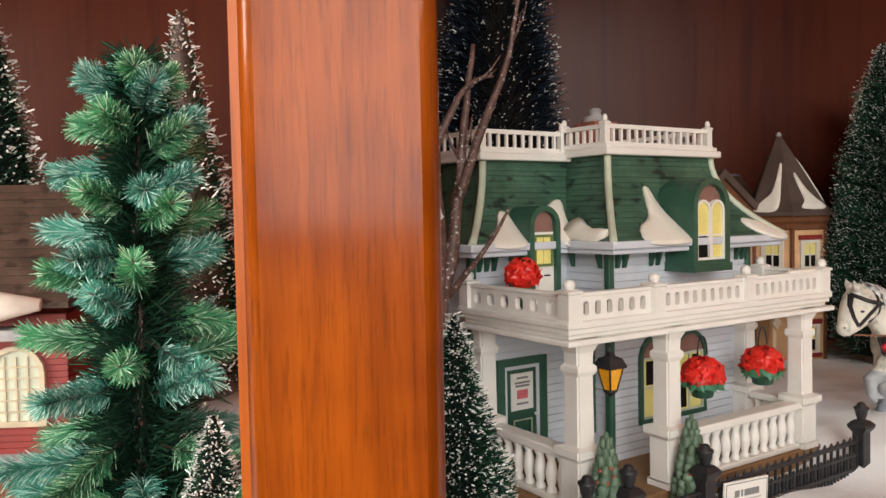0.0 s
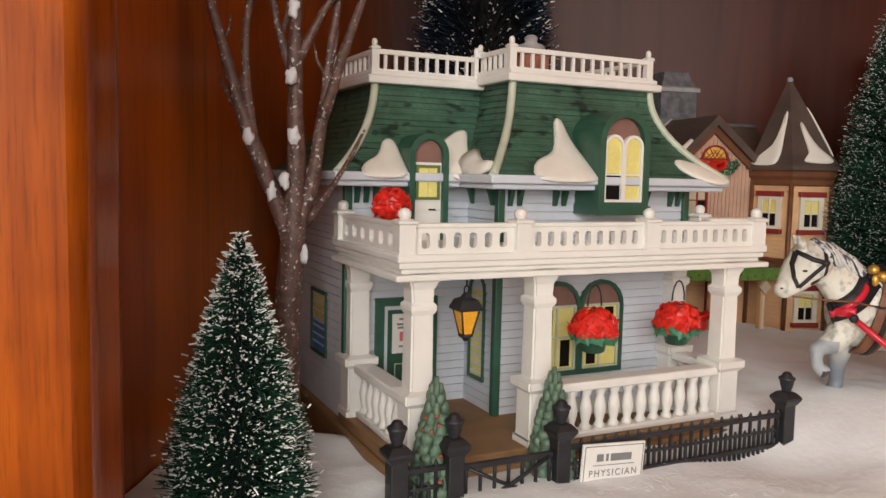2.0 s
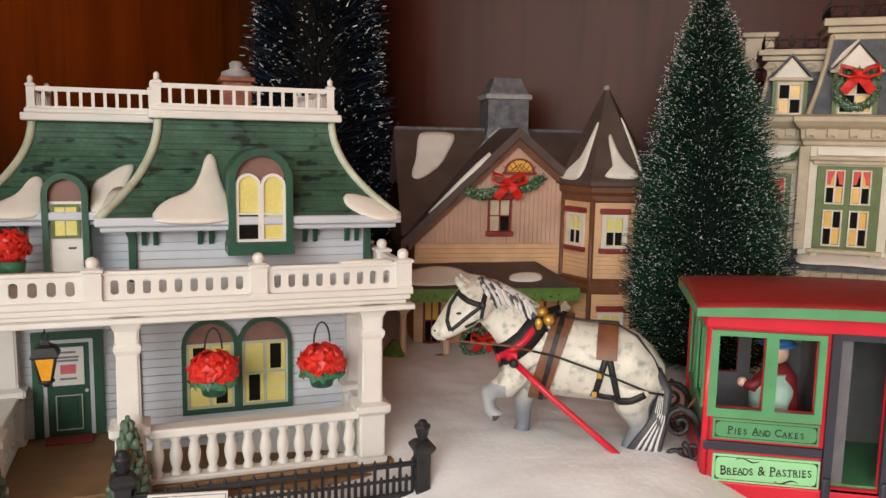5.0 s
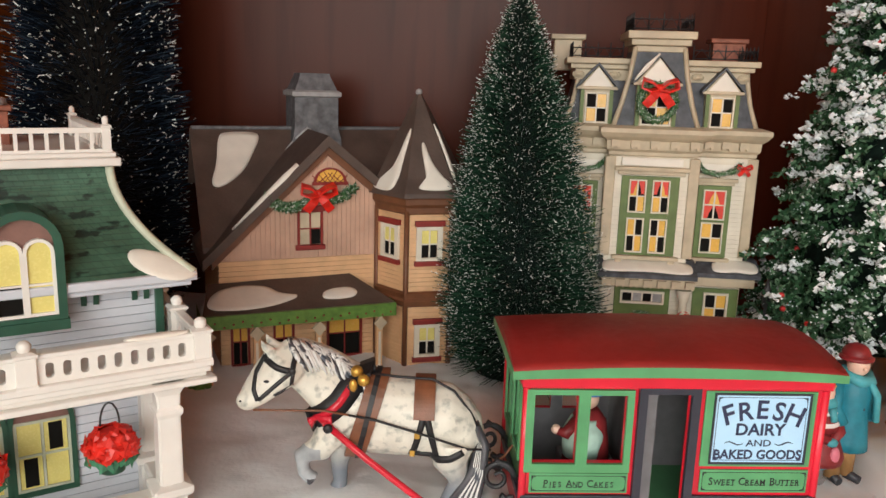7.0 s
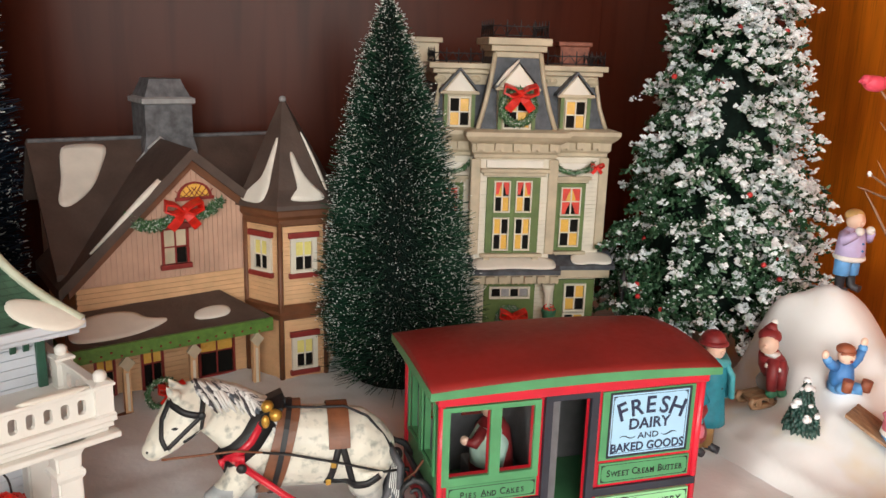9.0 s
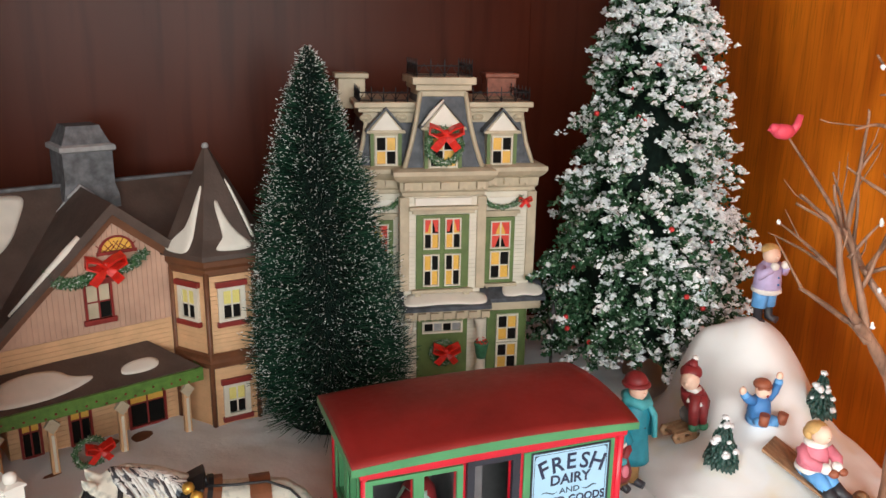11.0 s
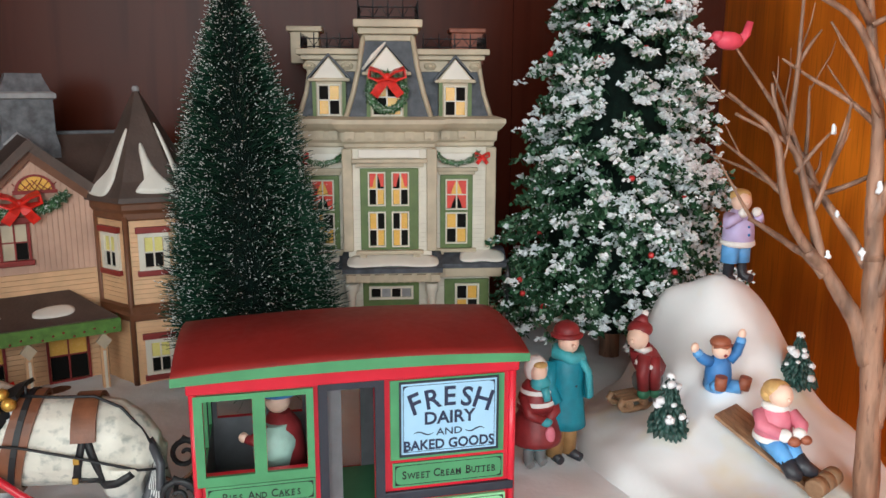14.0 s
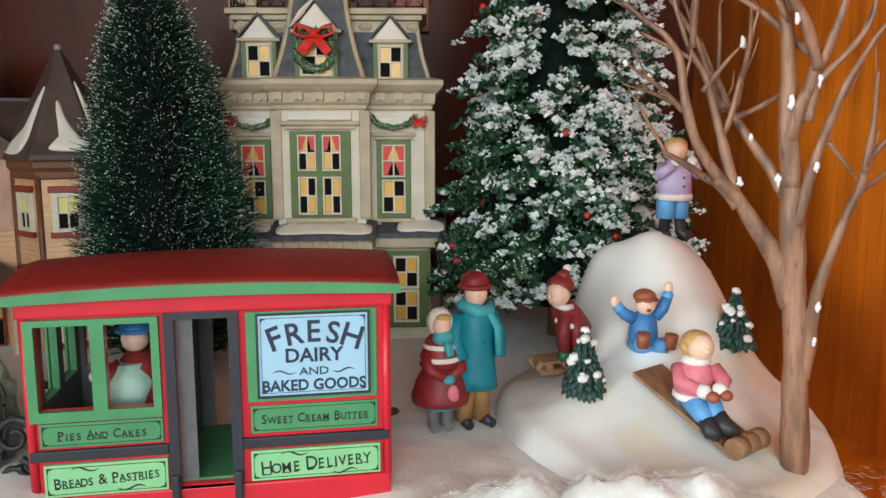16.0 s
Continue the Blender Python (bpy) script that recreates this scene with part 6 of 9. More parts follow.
def dormer_house(cx, y0, half, z0, z1, peak, snow):
    """Small gabled dormer with window."""
    bm = bmesh.new()
    slab(bm, [(cx - half, z0), (cx + half, z0), (cx + half, z1), (cx, peak - 0.003), (cx - half, z1)], y0, y0 + 0.025)
    box(bm, cx - half - 0.0032, cx + half + 0.0032, y0 - 0.0028, y0, z1 - 0.0035, z1 - 0.0008, 0.0006)
    d = part("dormer", bm, M_CREAM, mansion, "cream gabled dormer")
    bm = bmesh.new()
    for s in (-1, 1):
        grid(bm, [[(x, y0 - 0.003, z - 0.0022), (x, y0 - 0.003, z), (x, y0 + 0.026, z), (x, y0 + 0.026, z - 0.0022)] for x, z in ((cx, peak), (cx + s * (half + 0.0038), z1 - 0.0005))], smooth=False)
    part("dormer_roof", bm, M_SLATE, d, "slate dormer roof")
    bm = bmesh.new()
    slab(bm, [(cx - half * 0.92, z1 - 0.001), (cx + half * 0.92, z1 - 0.001), (cx, peak - 0.004)], y0 - 0.0016, y0)
    part("pediment", bm, M_SNOWPAINT, d, "white pediment")
    w = sash_window(d, (cx, y0 - 0.0002), (1, 0), half * 2 - 0.0082, z1 - z0 - 0.0062, z0 + 0.0006, M_CREAMLIGHT, "small amber window", inset=0.0011, pane=M_AMBER, dark=((0, 1), (1, 0)) if snow else ((1, 1), (0, 0)))
    for s in (-1, 1):
        bm = bmesh.new()
        box(bm, cx + s * (half - 0.0015) - 0.0015, cx + s * (half - 0.0015) + 0.0015, y0 - 0.0012, y0, z0, z1 - 0.003)
        part("dormer_post", bm, M_OLIVE, d, "olive dormer post")
    return d


dormer_house(-0.0506, 0.0135, 0.0132, 0.2272, 0.2582, 0.2765, True)
dormer_house(0.0497, 0.0135, 0.0132, 0.2265, 0.2572, 0.2755, False)
d = dormer_house(-0.0050, -0.0035, 0.0158, 0.2275, 0.2628, 0.284, False)
garland(mansion, [(-0.0050 + 0.0138 * math.cos(a), -0.008, 0.2465 + 0.0138 * math.sin(a)) for a in [2 * math.pi * i / 16 for i in range(17)]], 0.0036, 520, 6, "wreath", "green frosted wreath")
ribbon(mansion, (-0.0048, -0.0125, 0.2575), 0.0135)
bm = bmesh.new()
tube(bm, [(-0.0235, -0.006, 0.2632), (-0.015, -0.0062, 0.2735), (-0.0055, -0.006, 0.2838)], [0.0012, 0.0026, 0.0012], 8, 0.6)
part("snow_patch", bm, M_SNOWPAINT, mansion, "white snow on the dormer roof")

# middle windows
def curtain(parent, x, z, w, h, y):
    """Two red drapes gathered to the sides of a window."""
    for s in (-1, 1):
        bm = bmesh.new()
        slab(bm, [(x + s * w, z), (x + s * w * 0.06, z), (x + s * w * 0.42, z - h * 0.55), (x + s * w * 0.6, z - h), (x + s * w, z - h)][::s], y - 0.0004, y)
        part("curtain", bm, M_CURTAIN, parent, "red curtain")


bm = bmesh.new()
box(bm, -0.0270, 0.0193, -0.002, 0.0, 0.1215, 0.1872, 0.0006)
mid = part("window_panel", bm, M_OLIVE, mansion, "olive green window panel")
for x, k in ((-0.0139, 0), (0.0048, 1)):
    sash_window(mid, (x, -0.002), (1, 0), 0.0140, 0.0288, 0.1240, M_CREAMLIGHT, "cream framed amber window", pane=M_AMBER, inset=0.0011, dark=((0, 0), (1, 1)) if k == 0 else ((1, 0), (0, 1)))
    w = sash_window(mid, (x, -0.002), (1, 0), 0.0140, 0.0272, 0.1573, M_CREAMLIGHT, "cream framed curtained window", pane=M_AMBER, inset=0.0011, dark=((0, 0), (1, 1)) if k == 0 else ((1, 0), (0, 1)))
    curtain(mid, x, 0.1834, 0.0055, 0.0105, -0.0032)
bm = bmesh.new()
box(bm, -0.0335, 0.0265, -0.0058, 0.0, 0.1915, 0.1948, 0.0008)
box(bm, -0.0305, 0.0235, -0.0038, 0.0, 0.1885, 0.1915, 0.0006)
part("window_hood", bm, M_CREAM, mansion)
bm = bmesh.new()
box(bm, -0.0310, 0.0232, -0.0052, 0.0, 0.1180, 0.1212, 0.0008)
part("window_sill", bm, M_CREAM, mansion)
for x in (-0.0255, 0.0175):
    bm = bmesh.new()
    box(bm, x - 0.0028, x + 0.0028, -0.0042, 0.0, 0.1152, 0.1180, 0.0007)
    part("sill_bracket", bm, M_CREAM, mansion)
bm = bmesh.new()
box(bm, -0.0282, 0.0205, -0.0035, 0.0, 0.1955, 0.2020, 0.0006)
part("plaque", bm, M_SNOWPAINT, mansion, "white blank plaque")
for x in (-0.0578, 0.0512):
    bm = bmesh.new()
    box(bm, x - 0.0134, x + 0.0134, MW - 0.002, MW, 0.1192, 0.1800, 0.0006)
    sp = part("window_panel", bm, M_OLIVE, mansion, "olive green window panel")
    sash_window(sp, (x, MW - 0.002), (1, 0), 0.0182, 0.0262, 0.1232, M_CREAMLIGHT, "cream framed amber window", pane=M_AMBER, inset=0.0011, dark=((0, 0), (1, 1)))
    sash_window(sp, (x, MW - 0.002), (1, 0), 0.0182, 0.0252, 0.1515, M_CREAMLIGHT, "cream framed curtained window", pane=M_AMBER, inset=0.0011, dark=((0, 0), (1, 0)))
    curtain(sp, x, 0.1756, 0.0078, 0.0115, MW - 0.0032)
    curtain(sp, x, 0.1635, 0.0078, 0.0105, MW - 0.0032)
    bm = bmesh.new()
    box(bm, x - 0.0172, x + 0.0172, MW - 0.0052, MW, 0.1832, 0.1862, 0.0006)
    box(bm, x - 0.0150, x + 0.0150, MW - 0.0034, MW, 0.1806, 0.1832, 0.0005)
    part("window_hood", bm, M_CREAM, mansion)
    bm = bmesh.new()
    box(bm, x - 0.0165, x + 0.0165, MW - 0.0045, MW, 0.1160, 0.1190, 0.0006)
    part("window_sill", bm, M_CREAM, mansion)
    for k in (-0.0125, 0.0125):
        bm = bmesh.new()
        box(bm, x + k - 0.0024, x + k + 0.0024, MW - 0.0036, MW, 0.1133, 0.1160, 0.0006)
        part("sill_bracket", bm, M_CREAM, mansion)
    garland(mansion, [(x - 0.0172, MW - 0.005, 0.1985), (x - 0.012, MW - 0.007, 0.1925), (x, MW - 0.0075, 0.1895), (x + 0.012, MW - 0.007, 0.1925), (x + 0.0172, MW - 0.005, 0.1985)], 0.0026, 220, int(x * 1e4) + 900)
    bm = bmesh.new()
    slab(bm, [(x - 0.014, 0.1975), (x - 0.008, 0.1932), (x, 0.1918), (x + 0.008, 0.1932), (x + 0.014, 0.1975)], MW - 0.0018, MW)
    part("snow_patch", bm, M_SNOWPAINT, mansion, "white snow over the garland")
ribbon(mansion, (0.0715, MW - 0.007, 0.1955), 0.0058)
ribbon(mansion, (-0.0735, MW - 0.007, 0.1955), 0.0058)

# ledge roofs with snow, ground floor
bm = bmesh.new()
for x0, x1, y0, z in ((-0.042, 0.038, -0.016, 0.1050), (0.038, 0.092, 0.0, 0.1050), (-0.088, -0.042, 0.0, 0.1050)):
    grid(bm, [[(x, y0, z), (x, y0, z + 0.0035), (x, y0 + 0.02, z + 0.0125), (x, y0 + 0.03, z + 0.0125), (x, y0 + 0.03, z)] for x in (x0, x1)], smooth=False)
ledge = part("ledge_roof", bm, M_SLATE, mansion, "dark slate ledge roof")
for x0, x1, y0, s in ((-0.04, 0.0365, -0.0155, 1), (0.052, 0.092, 0.0, 1), (-0.087, -0.044, 0.0, 1)):
    bm = bmesh.new()
    pts = smooth_poly([(x0, 0.004), (x0 + 0.01, 0.0015), ((x0 + x1) / 2, 0.004), (x1 - 0.008, 0.001), (x1, 0.005), (x1 - 0.003, 0.02), (x0 + 0.004, 0.021)])
    on_slope(pts, (0, y0, 0.1087), (1, 0, 0), Vector((0, 0.02, 0.009)).normalized(), 0.0015, "snow_patch", M_SNOWPAINT, ledge, "white snow on the ledge roof")
    bm.free()
bm = bmesh.new()
box(bm, -0.039, 0.0355, -0.0145, 0.0, 0.0970, 0.1049, 0.001)
box(bm, 0.036, 0.088, 0.0015, MW, 0.0970, 0.1049, 0.001)
part("entablature", bm, M_CREAM, mansion, "cream band with brackets")
for i in range(7):
    piece("bracket", DENT, mansion, (-0.035 + 0.067 * i / 6, -0.0146, 0.0975))
for x in (-0.035, 0.0295):
    bm = bmesh.new()
    lathe(bm, [(0.0052, 0.02), (0.0052, 0.045), (0.0036, 0.05), (0.0032, 0.085), (0.005, 0.089), (0.0056, 0.0955)], (x, -0.009, 0), 12)
    part("porch_column", bm, M_CREAMLIGHT, mansion, "pale cream porch column")
bm = bmesh.new()
lathe(bm, [(0.004, 0.0), (0.005, 0.004), (0.0062, 0.012), (0.0066, 0.013), (0.0066, 0.0145)], (0.0295, -0.0155, 0.060), 10)
part("planter", bm, M_LEAF, mansion, "green planter")
bm = bmesh.new()
petals(bm, (0.0295, -0.0155, 0.0745), 0.0065, 26, 7, 0.8)
part("bloom", bm, M_RED, mansion, "red blooms in the planter")
bm = bmesh.new()
box(bm, -0.026, 0.0195, -0.002, 0.0, 0.022, 0.0945, 0.0006)
dr = part("door", bm, M_OLIVE, mansion, "olive green front door")
sash_window(dr, (-0.0032, -0.002), (1, 0), 0.036, 0.011, 0.0805, M_CREAMLIGHT, "cream transom window", bars=3, rows=1, dark=((0, 0), (2, 0)), pane=M_STONELIGHT)
garland(mansion, [(-0.003 + 0.0105 * math.cos(a), -0.006, 0.063 + 0.0105 * math.sin(a)) for a in [2 * math.pi * i / 14 for i in range(15)]], 0.003, 320, 16, "wreath", "green door wreath")
ribbon(mansion, (-0.001, -0.011, 0.0665), 0.0115)
bm = bmesh.new()
box(bm, 0.0415, 0.079, MW - 0.002, MW, 0.03, 0.0925, 0.0006)
sp = part("window_panel", bm, M_OLIVE, mansion, "olive green window panel")
for x in (0.0605,):
    for z in (0.035, 0.0625):
        sash_window(sp, (x, MW - 0.002), (1, 0), 0.0205, 0.0265, z, M_CREAMLIGHT, "cream framed amber window", pane=M_AMBER, dark=((0, 1), (1, 0)))
bm = bmesh.new()
lathe(bm, [(0.0045, 0.0), (0.004, 0.002), (0.0015, 0.004), (0.0013, 0.062), (0.003, 0.064), (0.0042, 0.074), (0.0048, 0.0745), (0.002, 0.0795), (0.0006, 0.086)], seg=8)
solo("street_lamp", bm, M_IRON, "black iron street lamp beside the mansion", "street lamp", Matrix.Translation((0.6165, 0.742, 0.029)))

# ---- dairy wagon ----
WM = pose(0.4075, 0.5205, 0.0, 0, 0, 3.2)
wagon = thing("wagon", "red and green dairy delivery wagon with signs", "wagon", WM @ Matrix.Translation((0.08, 0.036, 0.018)) @ Matrix.Diagonal((0.985, 1.0, 1.038, 1.0)), off=(0.08, 0.036, 0.018))
WL, WD = 0.159, 0.074
FW = [(0.0042, 0.0272, 0.0645, 0.1015), (0.0335, 0.0530, 0.0645, 0.1015), (0.0632, 0.0868, 0.0275, 0.1030)]
bm = bmesh.new()
holes(bm, 0.0, WL, 0.0265, 0.1085, 0.0, 0.0035, FW)
for f in bm.faces:
    f.material_index = 1 if f.calc_center_median().y > 0.0034 else 0
part("front_wall", bm, [M_WRED, M_WINSIDE], wagon, "red front wall with openings")
bm = bmesh.new()
holes(bm, 0.0, WL, 0.0265, 0.1085, WD - 0.0035, WD, [(0.006, 0.0272, 0.0645, 0.1015), (0.0345, 0.054, 0.0645, 0.1015), (0.0715, 0.088, 0.0275, 0.103)])
for f in bm.faces:
    f.material_index = 1 if f.calc_center_median().y < WD - 0.0034 else 0
part("back_wall", bm, [M_WRED, M_WINSIDE], wagon, "red back wall with openings")
for x0, nm in ((0.0, "end_wall"), (WL - 0.0035, "end_wall")):
    bm = bmesh.new()
    holes(bm, 0.0036, WD - 0.0036, 0.0265, 0.1085, 0.0, 0.0035, [(0.011, 0.033, 0.0645, 0.1015), (0.041, 0.063, 0.0645, 0.1015)] if x0 == 0 else [])
    bmesh.ops.transform(bm, matrix=Matrix.Translation((x0, 0, 0)) @ Matrix(((0, 1, 0, 0), (1, 0, 0, 0), (0, 0, 1, 0), (0, 0, 0, 1))), verts=bm.verts)
    for f in bm.faces:
        f.material_index = 1 if 0.0034 < f.calc_center_median().x < WL - 0.0034 else 0
    part(nm, bm, [M_WGREEN if x0 == 0 else M_WRED, M_WINSIDE], wagon, "green end wall with windows" if x0 == 0 else "red end wall")
bm = bmesh.new()
box(bm, 0.0036, WL - 0.0036, 0.0036, WD - 0.0036, 0.0265, 0.0285)
part("floor_board", bm, M_WGREEN, wagon, "green wagon floor")
bm = bmesh.new()
box(bm, -0.0015, WL + 0.0015, -0.0015, WD + 0.0015, 0.012, 0.0264, 0.001)
part("skirt", bm, M_WRED, wagon, "red wagon base")
for x, y in ((0.0, 0.0), (WL, 0.0), (0.0, WD), (WL, WD)):
    bm = bmesh.new()
    tube(bm, [(x, y, 0.026), (x, y, 0.108)], 0.0021, 8)
    part("corner_post", bm, M_WRED, wagon, "rounded red corner post")
for a, b, c, d in ((-0.003, WL + 0.003, -0.003, 0.0), (-0.003, WL + 0.003, WD, WD + 0.003), (-0.003, 0.0, 0.0003, WD - 0.0003), (WL, WL + 0.003, 0.0003, WD - 0.0003)):
    bm = bmesh.new()
    box(bm, a, b, c, d, 0.1052, 0.1136, 0.0012)
    part("head_moulding", bm, M_WRED, wagon)


def roof_skin(z_of, over, lo, name, mat, label, ends=0.0062):
    bm = bmesh.new()
    nx, ny = 24, 16
    top, bot = [], []
    for j in range(ny + 1):
        v = j / ny
        y = -over + (WD + 2 * over) * v
        top.append([(-over + (WL + over + ends) * i / nx, y, z_of(i / nx, v)) for i in range(nx + 1)])
        bot.append([(p[0], p[1], lo(i / nx, v)) for i, p in enumerate(top[-1])])
    vt = [[bm.verts.new(p) for p in r] for r in top]
    vb = [[bm.verts.new(p) for p in r] for r in bot]
    for j in range(ny):
        for i in range(nx):
            face(bm, (vt[j][i], vt[j][i + 1], vt[j + 1][i + 1], vt[j + 1][i]), True)
            face(bm, (vb[j][i + 1], vb[j][i], vb[j + 1][i], vb[j + 1][i + 1]))
    for i in range(nx):
        face(bm, (vb[0][i], vb[0][i + 1], vt[0][i + 1], vt[0][i]))
        face(bm, (vb[ny][i + 1], vb[ny][i], vt[ny][i], vt[ny][i + 1]))
    for j in range(ny):
        face(bm, (vb[j + 1][0], vb[j][0], vt[j][0], vt[j + 1][0]))
        face(bm, (vb[j][nx], vb[j + 1][nx], vt[j + 1][nx], vt[j][nx]))
    return part(name, bm, mat, wagon, label)


def sag(u):
    return 0.003 * (1 - (2 * u - 1) ** 2)


roof_skin(lambda u, v: 0.1158 + sag(u) + 0.0012 * math.sin(math.pi * v), 0.009, lambda u, v: 0.1118 + sag(u) * 0.6, "roof_edge", M_WGREEN, "green roof edge board")
roof_skin(lambda u, v: 0.1164 + sag(u) + 0.0058 * math.sin(math.pi * min(max(v, 0.0), 1.0)) ** 0.75, 0.0086, lambda u, v: 0.115 + sag(u), "roof", M_WROOF, "domed dark red roof", 0.0058)
bm = bmesh.new()
ring(bm, rect(0.0, 0.0565, 0.0600, 0.1042), rect(0.0042, 0.0530, 0.0645, 0.1015), -0.0022, 0.0)
box(bm, 0.0273, 0.0334, -0.0022, 0.0, 0.0645, 0.1015)
part("window_frame", bm, M_WGREEN, wagon, "green double window frame")
bm = bmesh.new()
ring(bm, rect(0.0588, 0.0914, 0.0265, 0.1058), rect(0.0632, 0.0868, 0.0265, 0.1026), -0.003, 0.0002)
part("door_frame", bm, M_WGREY, wagon, "charcoal door frame")
bm = bmesh.new()
box(bm, 0.0632, 0.0705, 0.0036, 0.0046, 0.0285, 0.103)
box(bm, 0.0632, 0.0645, 0.0046, WD - 0.004, 0.0285, 0.103)
part("partition", bm, M_WINSIDE, wagon, "grey inner partition")
for a, b in ((0.0, 0.0586), (0.0916, WL)):
    bm = bmesh.new()
    box(bm, a - 0.001, b + (0.001 if b > 0.1 else 0), -0.0022, 0.0, 0.0426, 0.0474, 0.0006)
    part("belt", bm, M_WGREY, wagon, "charcoal belt moulding")
bm = bmesh.new()
box(bm, -0.0022, 0.0, 0.0003, WD, 0.0426, 0.0474, 0.0006)
part("belt", bm, M_WGREY, wagon, "charcoal belt moulding")
bm = bmesh.new()
box(bm, WL, WL + 0.0022, 0.0003, WD, 0.0426, 0.0474, 0.0006)
part("belt", bm, M_WGREY, wagon, "charcoal belt moulding")
for x in (0.059, 0.0872):
    bm = bmesh.new()
    box(bm, x, x + 0.004, -0.0046, -0.001, 0.020, 0.0335, 0.0012)
    part("step_block", bm, M_WGREY, wagon)


def board(x0, x1, z0, z1, y, mat, label, line=M_INK, inset=0.0012):
    bm = bmesh.new()
    box(bm, x0, x1, y, 0.0, z0, z1, 0.0004)
    b = part("sign_board", bm, mat, wagon, label)
    bm = bmesh.new()
    i, k = inset, inset + 0.00022
    ring(bm, rect(x0 + i, x1 - i, z0 + i, z1 - i), rect(x0 + k, x1 - k, z0 + k, z1 - k), y - 0.0002, y)
    for sx, sz in ((x0 + i, z0 + i), (x1 - i, z0 + i), (x1 - i, z1 - i), (x0 + i, z1 - i)):
        dx, dz = (1 if sx < (x0 + x1) / 2 else -1), (1 if sz < (z0 + z1) / 2 else -1)
        slab(bm, [(sx, sz), (sx + dx * 0.0026, sz + dz * 0.0004), (sx + dx * 0.0008, sz + dz * 0.0009), (sx + dx * 0.0004, sz + dz * 0.0026)][::dx * dz], y - 0.0002, y)
    part("border_line", bm, line, b)
    return b


def flourish(parent, x, z, s, y, mat, flip=1):
    bm = bmesh.new()
    pts = [(x + flip * s * (k / 10 - 0.5) * 2, y, z + s * 0.16 * math.sin(k / 10 * 2 * math.pi)) for k in range(11)]
    tube(bm, pts, [s * (0.02 + 0.07 * math.sin(math.pi * k / 10)) for k in range(11)], 5, 0.3)
    part("flourish", bm, mat, parent)


def caps(text, size, mat, parent, cx, y, z, width, rise=0.0):
    """Signwriter's small capitals with large initials, foot and head serifs, spread over a width on a rising line."""
    adv = {"I": 0.45, "&": 0.95, "M": 1.15, "W": 1.25, " ": 0.55}
    big = [k == 0 or text[k - 1] == " " for k in range(len(text))]
    steps = [adv.get(ch, 0.85) * (1.0 if b else 0.78) for ch, b in zip(text, big)]
    unit = width / sum(steps)
    x = cx - width / 2
    for ch, b, w in zip(text, big, steps):
        mid = x + unit * w / 2
        x += unit * w
        if ch == " ":
            continue
        h = size if b else size * 0.76
        zz = z + (mid - cx) * math.tan(radians(rise)) - (0 if b else size * 0.085)
        letters(ch, h, mat, parent, (mid, y, zz), font_squash=0.92, rot=rise, bold=0.00004)
        if ch in "AEHIKLMNPRTFDBY":
            bm = bmesh.new()
            f = h * 0.72
            q = unit * w * 0.40
            slab(bm, rect(mid - q, mid + (q if ch in "AHKMNR" else q * 0.5), zz - f * 0.5, zz - f * 0.5 + h * 0.055), y - 0.0001, y + 0.00015)
            part("serif", bm, mat, parent)


bm = bmesh.new()
box(bm, 0.0945, 0.1545, -0.0012, 0.0, 0.0635, 0.1042, 0.0004)
part("sign_panel", bm, M_WGREEN, wagon, "green panel behind the sign")
bm = bmesh.new()
ring(bm, rect(0.0990, 0.1512, 0.0652, 0.1034), rect(0.0999, 0.1503, 0.0661, 0.1025), -0.0022, -0.0012)
part("sign_frame", bm, M_WGREY, wagon, "dark sign frame")
big = board(0.0999, 0.1503, 0.0661, 0.1025, -0.0016, M_WBLUE, "pale blue lettered sign", M_NAVYINK)
cx = 0.1251
for i, ch in enumerate("FRESH"):
    a = (i - 2) * 0.205
    letters(ch, 0.0150 if i in (0, 4) else 0.0138, M_NAVYINK, big, (cx + 0.0445 * math.sin(a), -0.00175, 0.0498 + 0.0445 * math.cos(a) + (0.0008 if i in (0, 4) else 0)), rot=-math.degrees(a) * 0.8, bold=0.00022)
letters("DAIRY", 0.0088, M_NAVYINK, big, (cx, -0.00175, 0.0838), bold=0.0002, font_squash=1.06)
letters("AND", 0.0050, M_NAVYINK, big, (cx, -0.00175, 0.0766), bold=0.00003, font_squash=1.25)
letters("BAKED GOODS", 0.0070, M_NAVYINK, big, (cx, -0.00175, 0.0703), bold=0.00018, font_squash=0.98)
flourish(big, cx - 0.0135, 0.0766, 0.0052, -0.0017, M_NAVYINK)
flourish(big, cx + 0.0135, 0.0766, 0.0052, -0.0017, M_NAVYINK, -1)
b = board(0.0955, 0.1545, 0.0492, 0.0618, -0.0014, M_WGREEN, "green lettered board")
caps("SWEET CREAM BUTTER", 0.0058, M_INK, b, 0.125, -0.00155, 0.0553, 0.0505)
b = board(0.0035, 0.0565, 0.0484, 0.0592, -0.0014, M_WGREEN, "green lettered board")
caps("PIES AND CAKES", 0.0056, M_INK, b, 0.03, -0.00155, 0.0535, 0.039)
b = board(0.0950, 0.1555, 0.0275, 0.0415, -0.0026, M_WPALE, "pale green lettered board")
caps("HOME DELIVERY", 0.0088, M_INK, b, 0.1252, -0.00275, 0.0343, 0.0515, 3.0)
flourish(b, 0.115, 0.0394, 0.006, -0.0027, M_INK)
flourish(b, 0.1385, 0.0297, 0.006, -0.0027, M_INK, -1)
b = board(0.0045, 0.0578, 0.0268, 0.0412, -0.0026, M_WPALE, "pale green lettered board")
caps("BREADS & PASTRIES", 0.0066, M_INK, b, 0.0312, -0.00275, 0.0338, 0.046, 3.0)
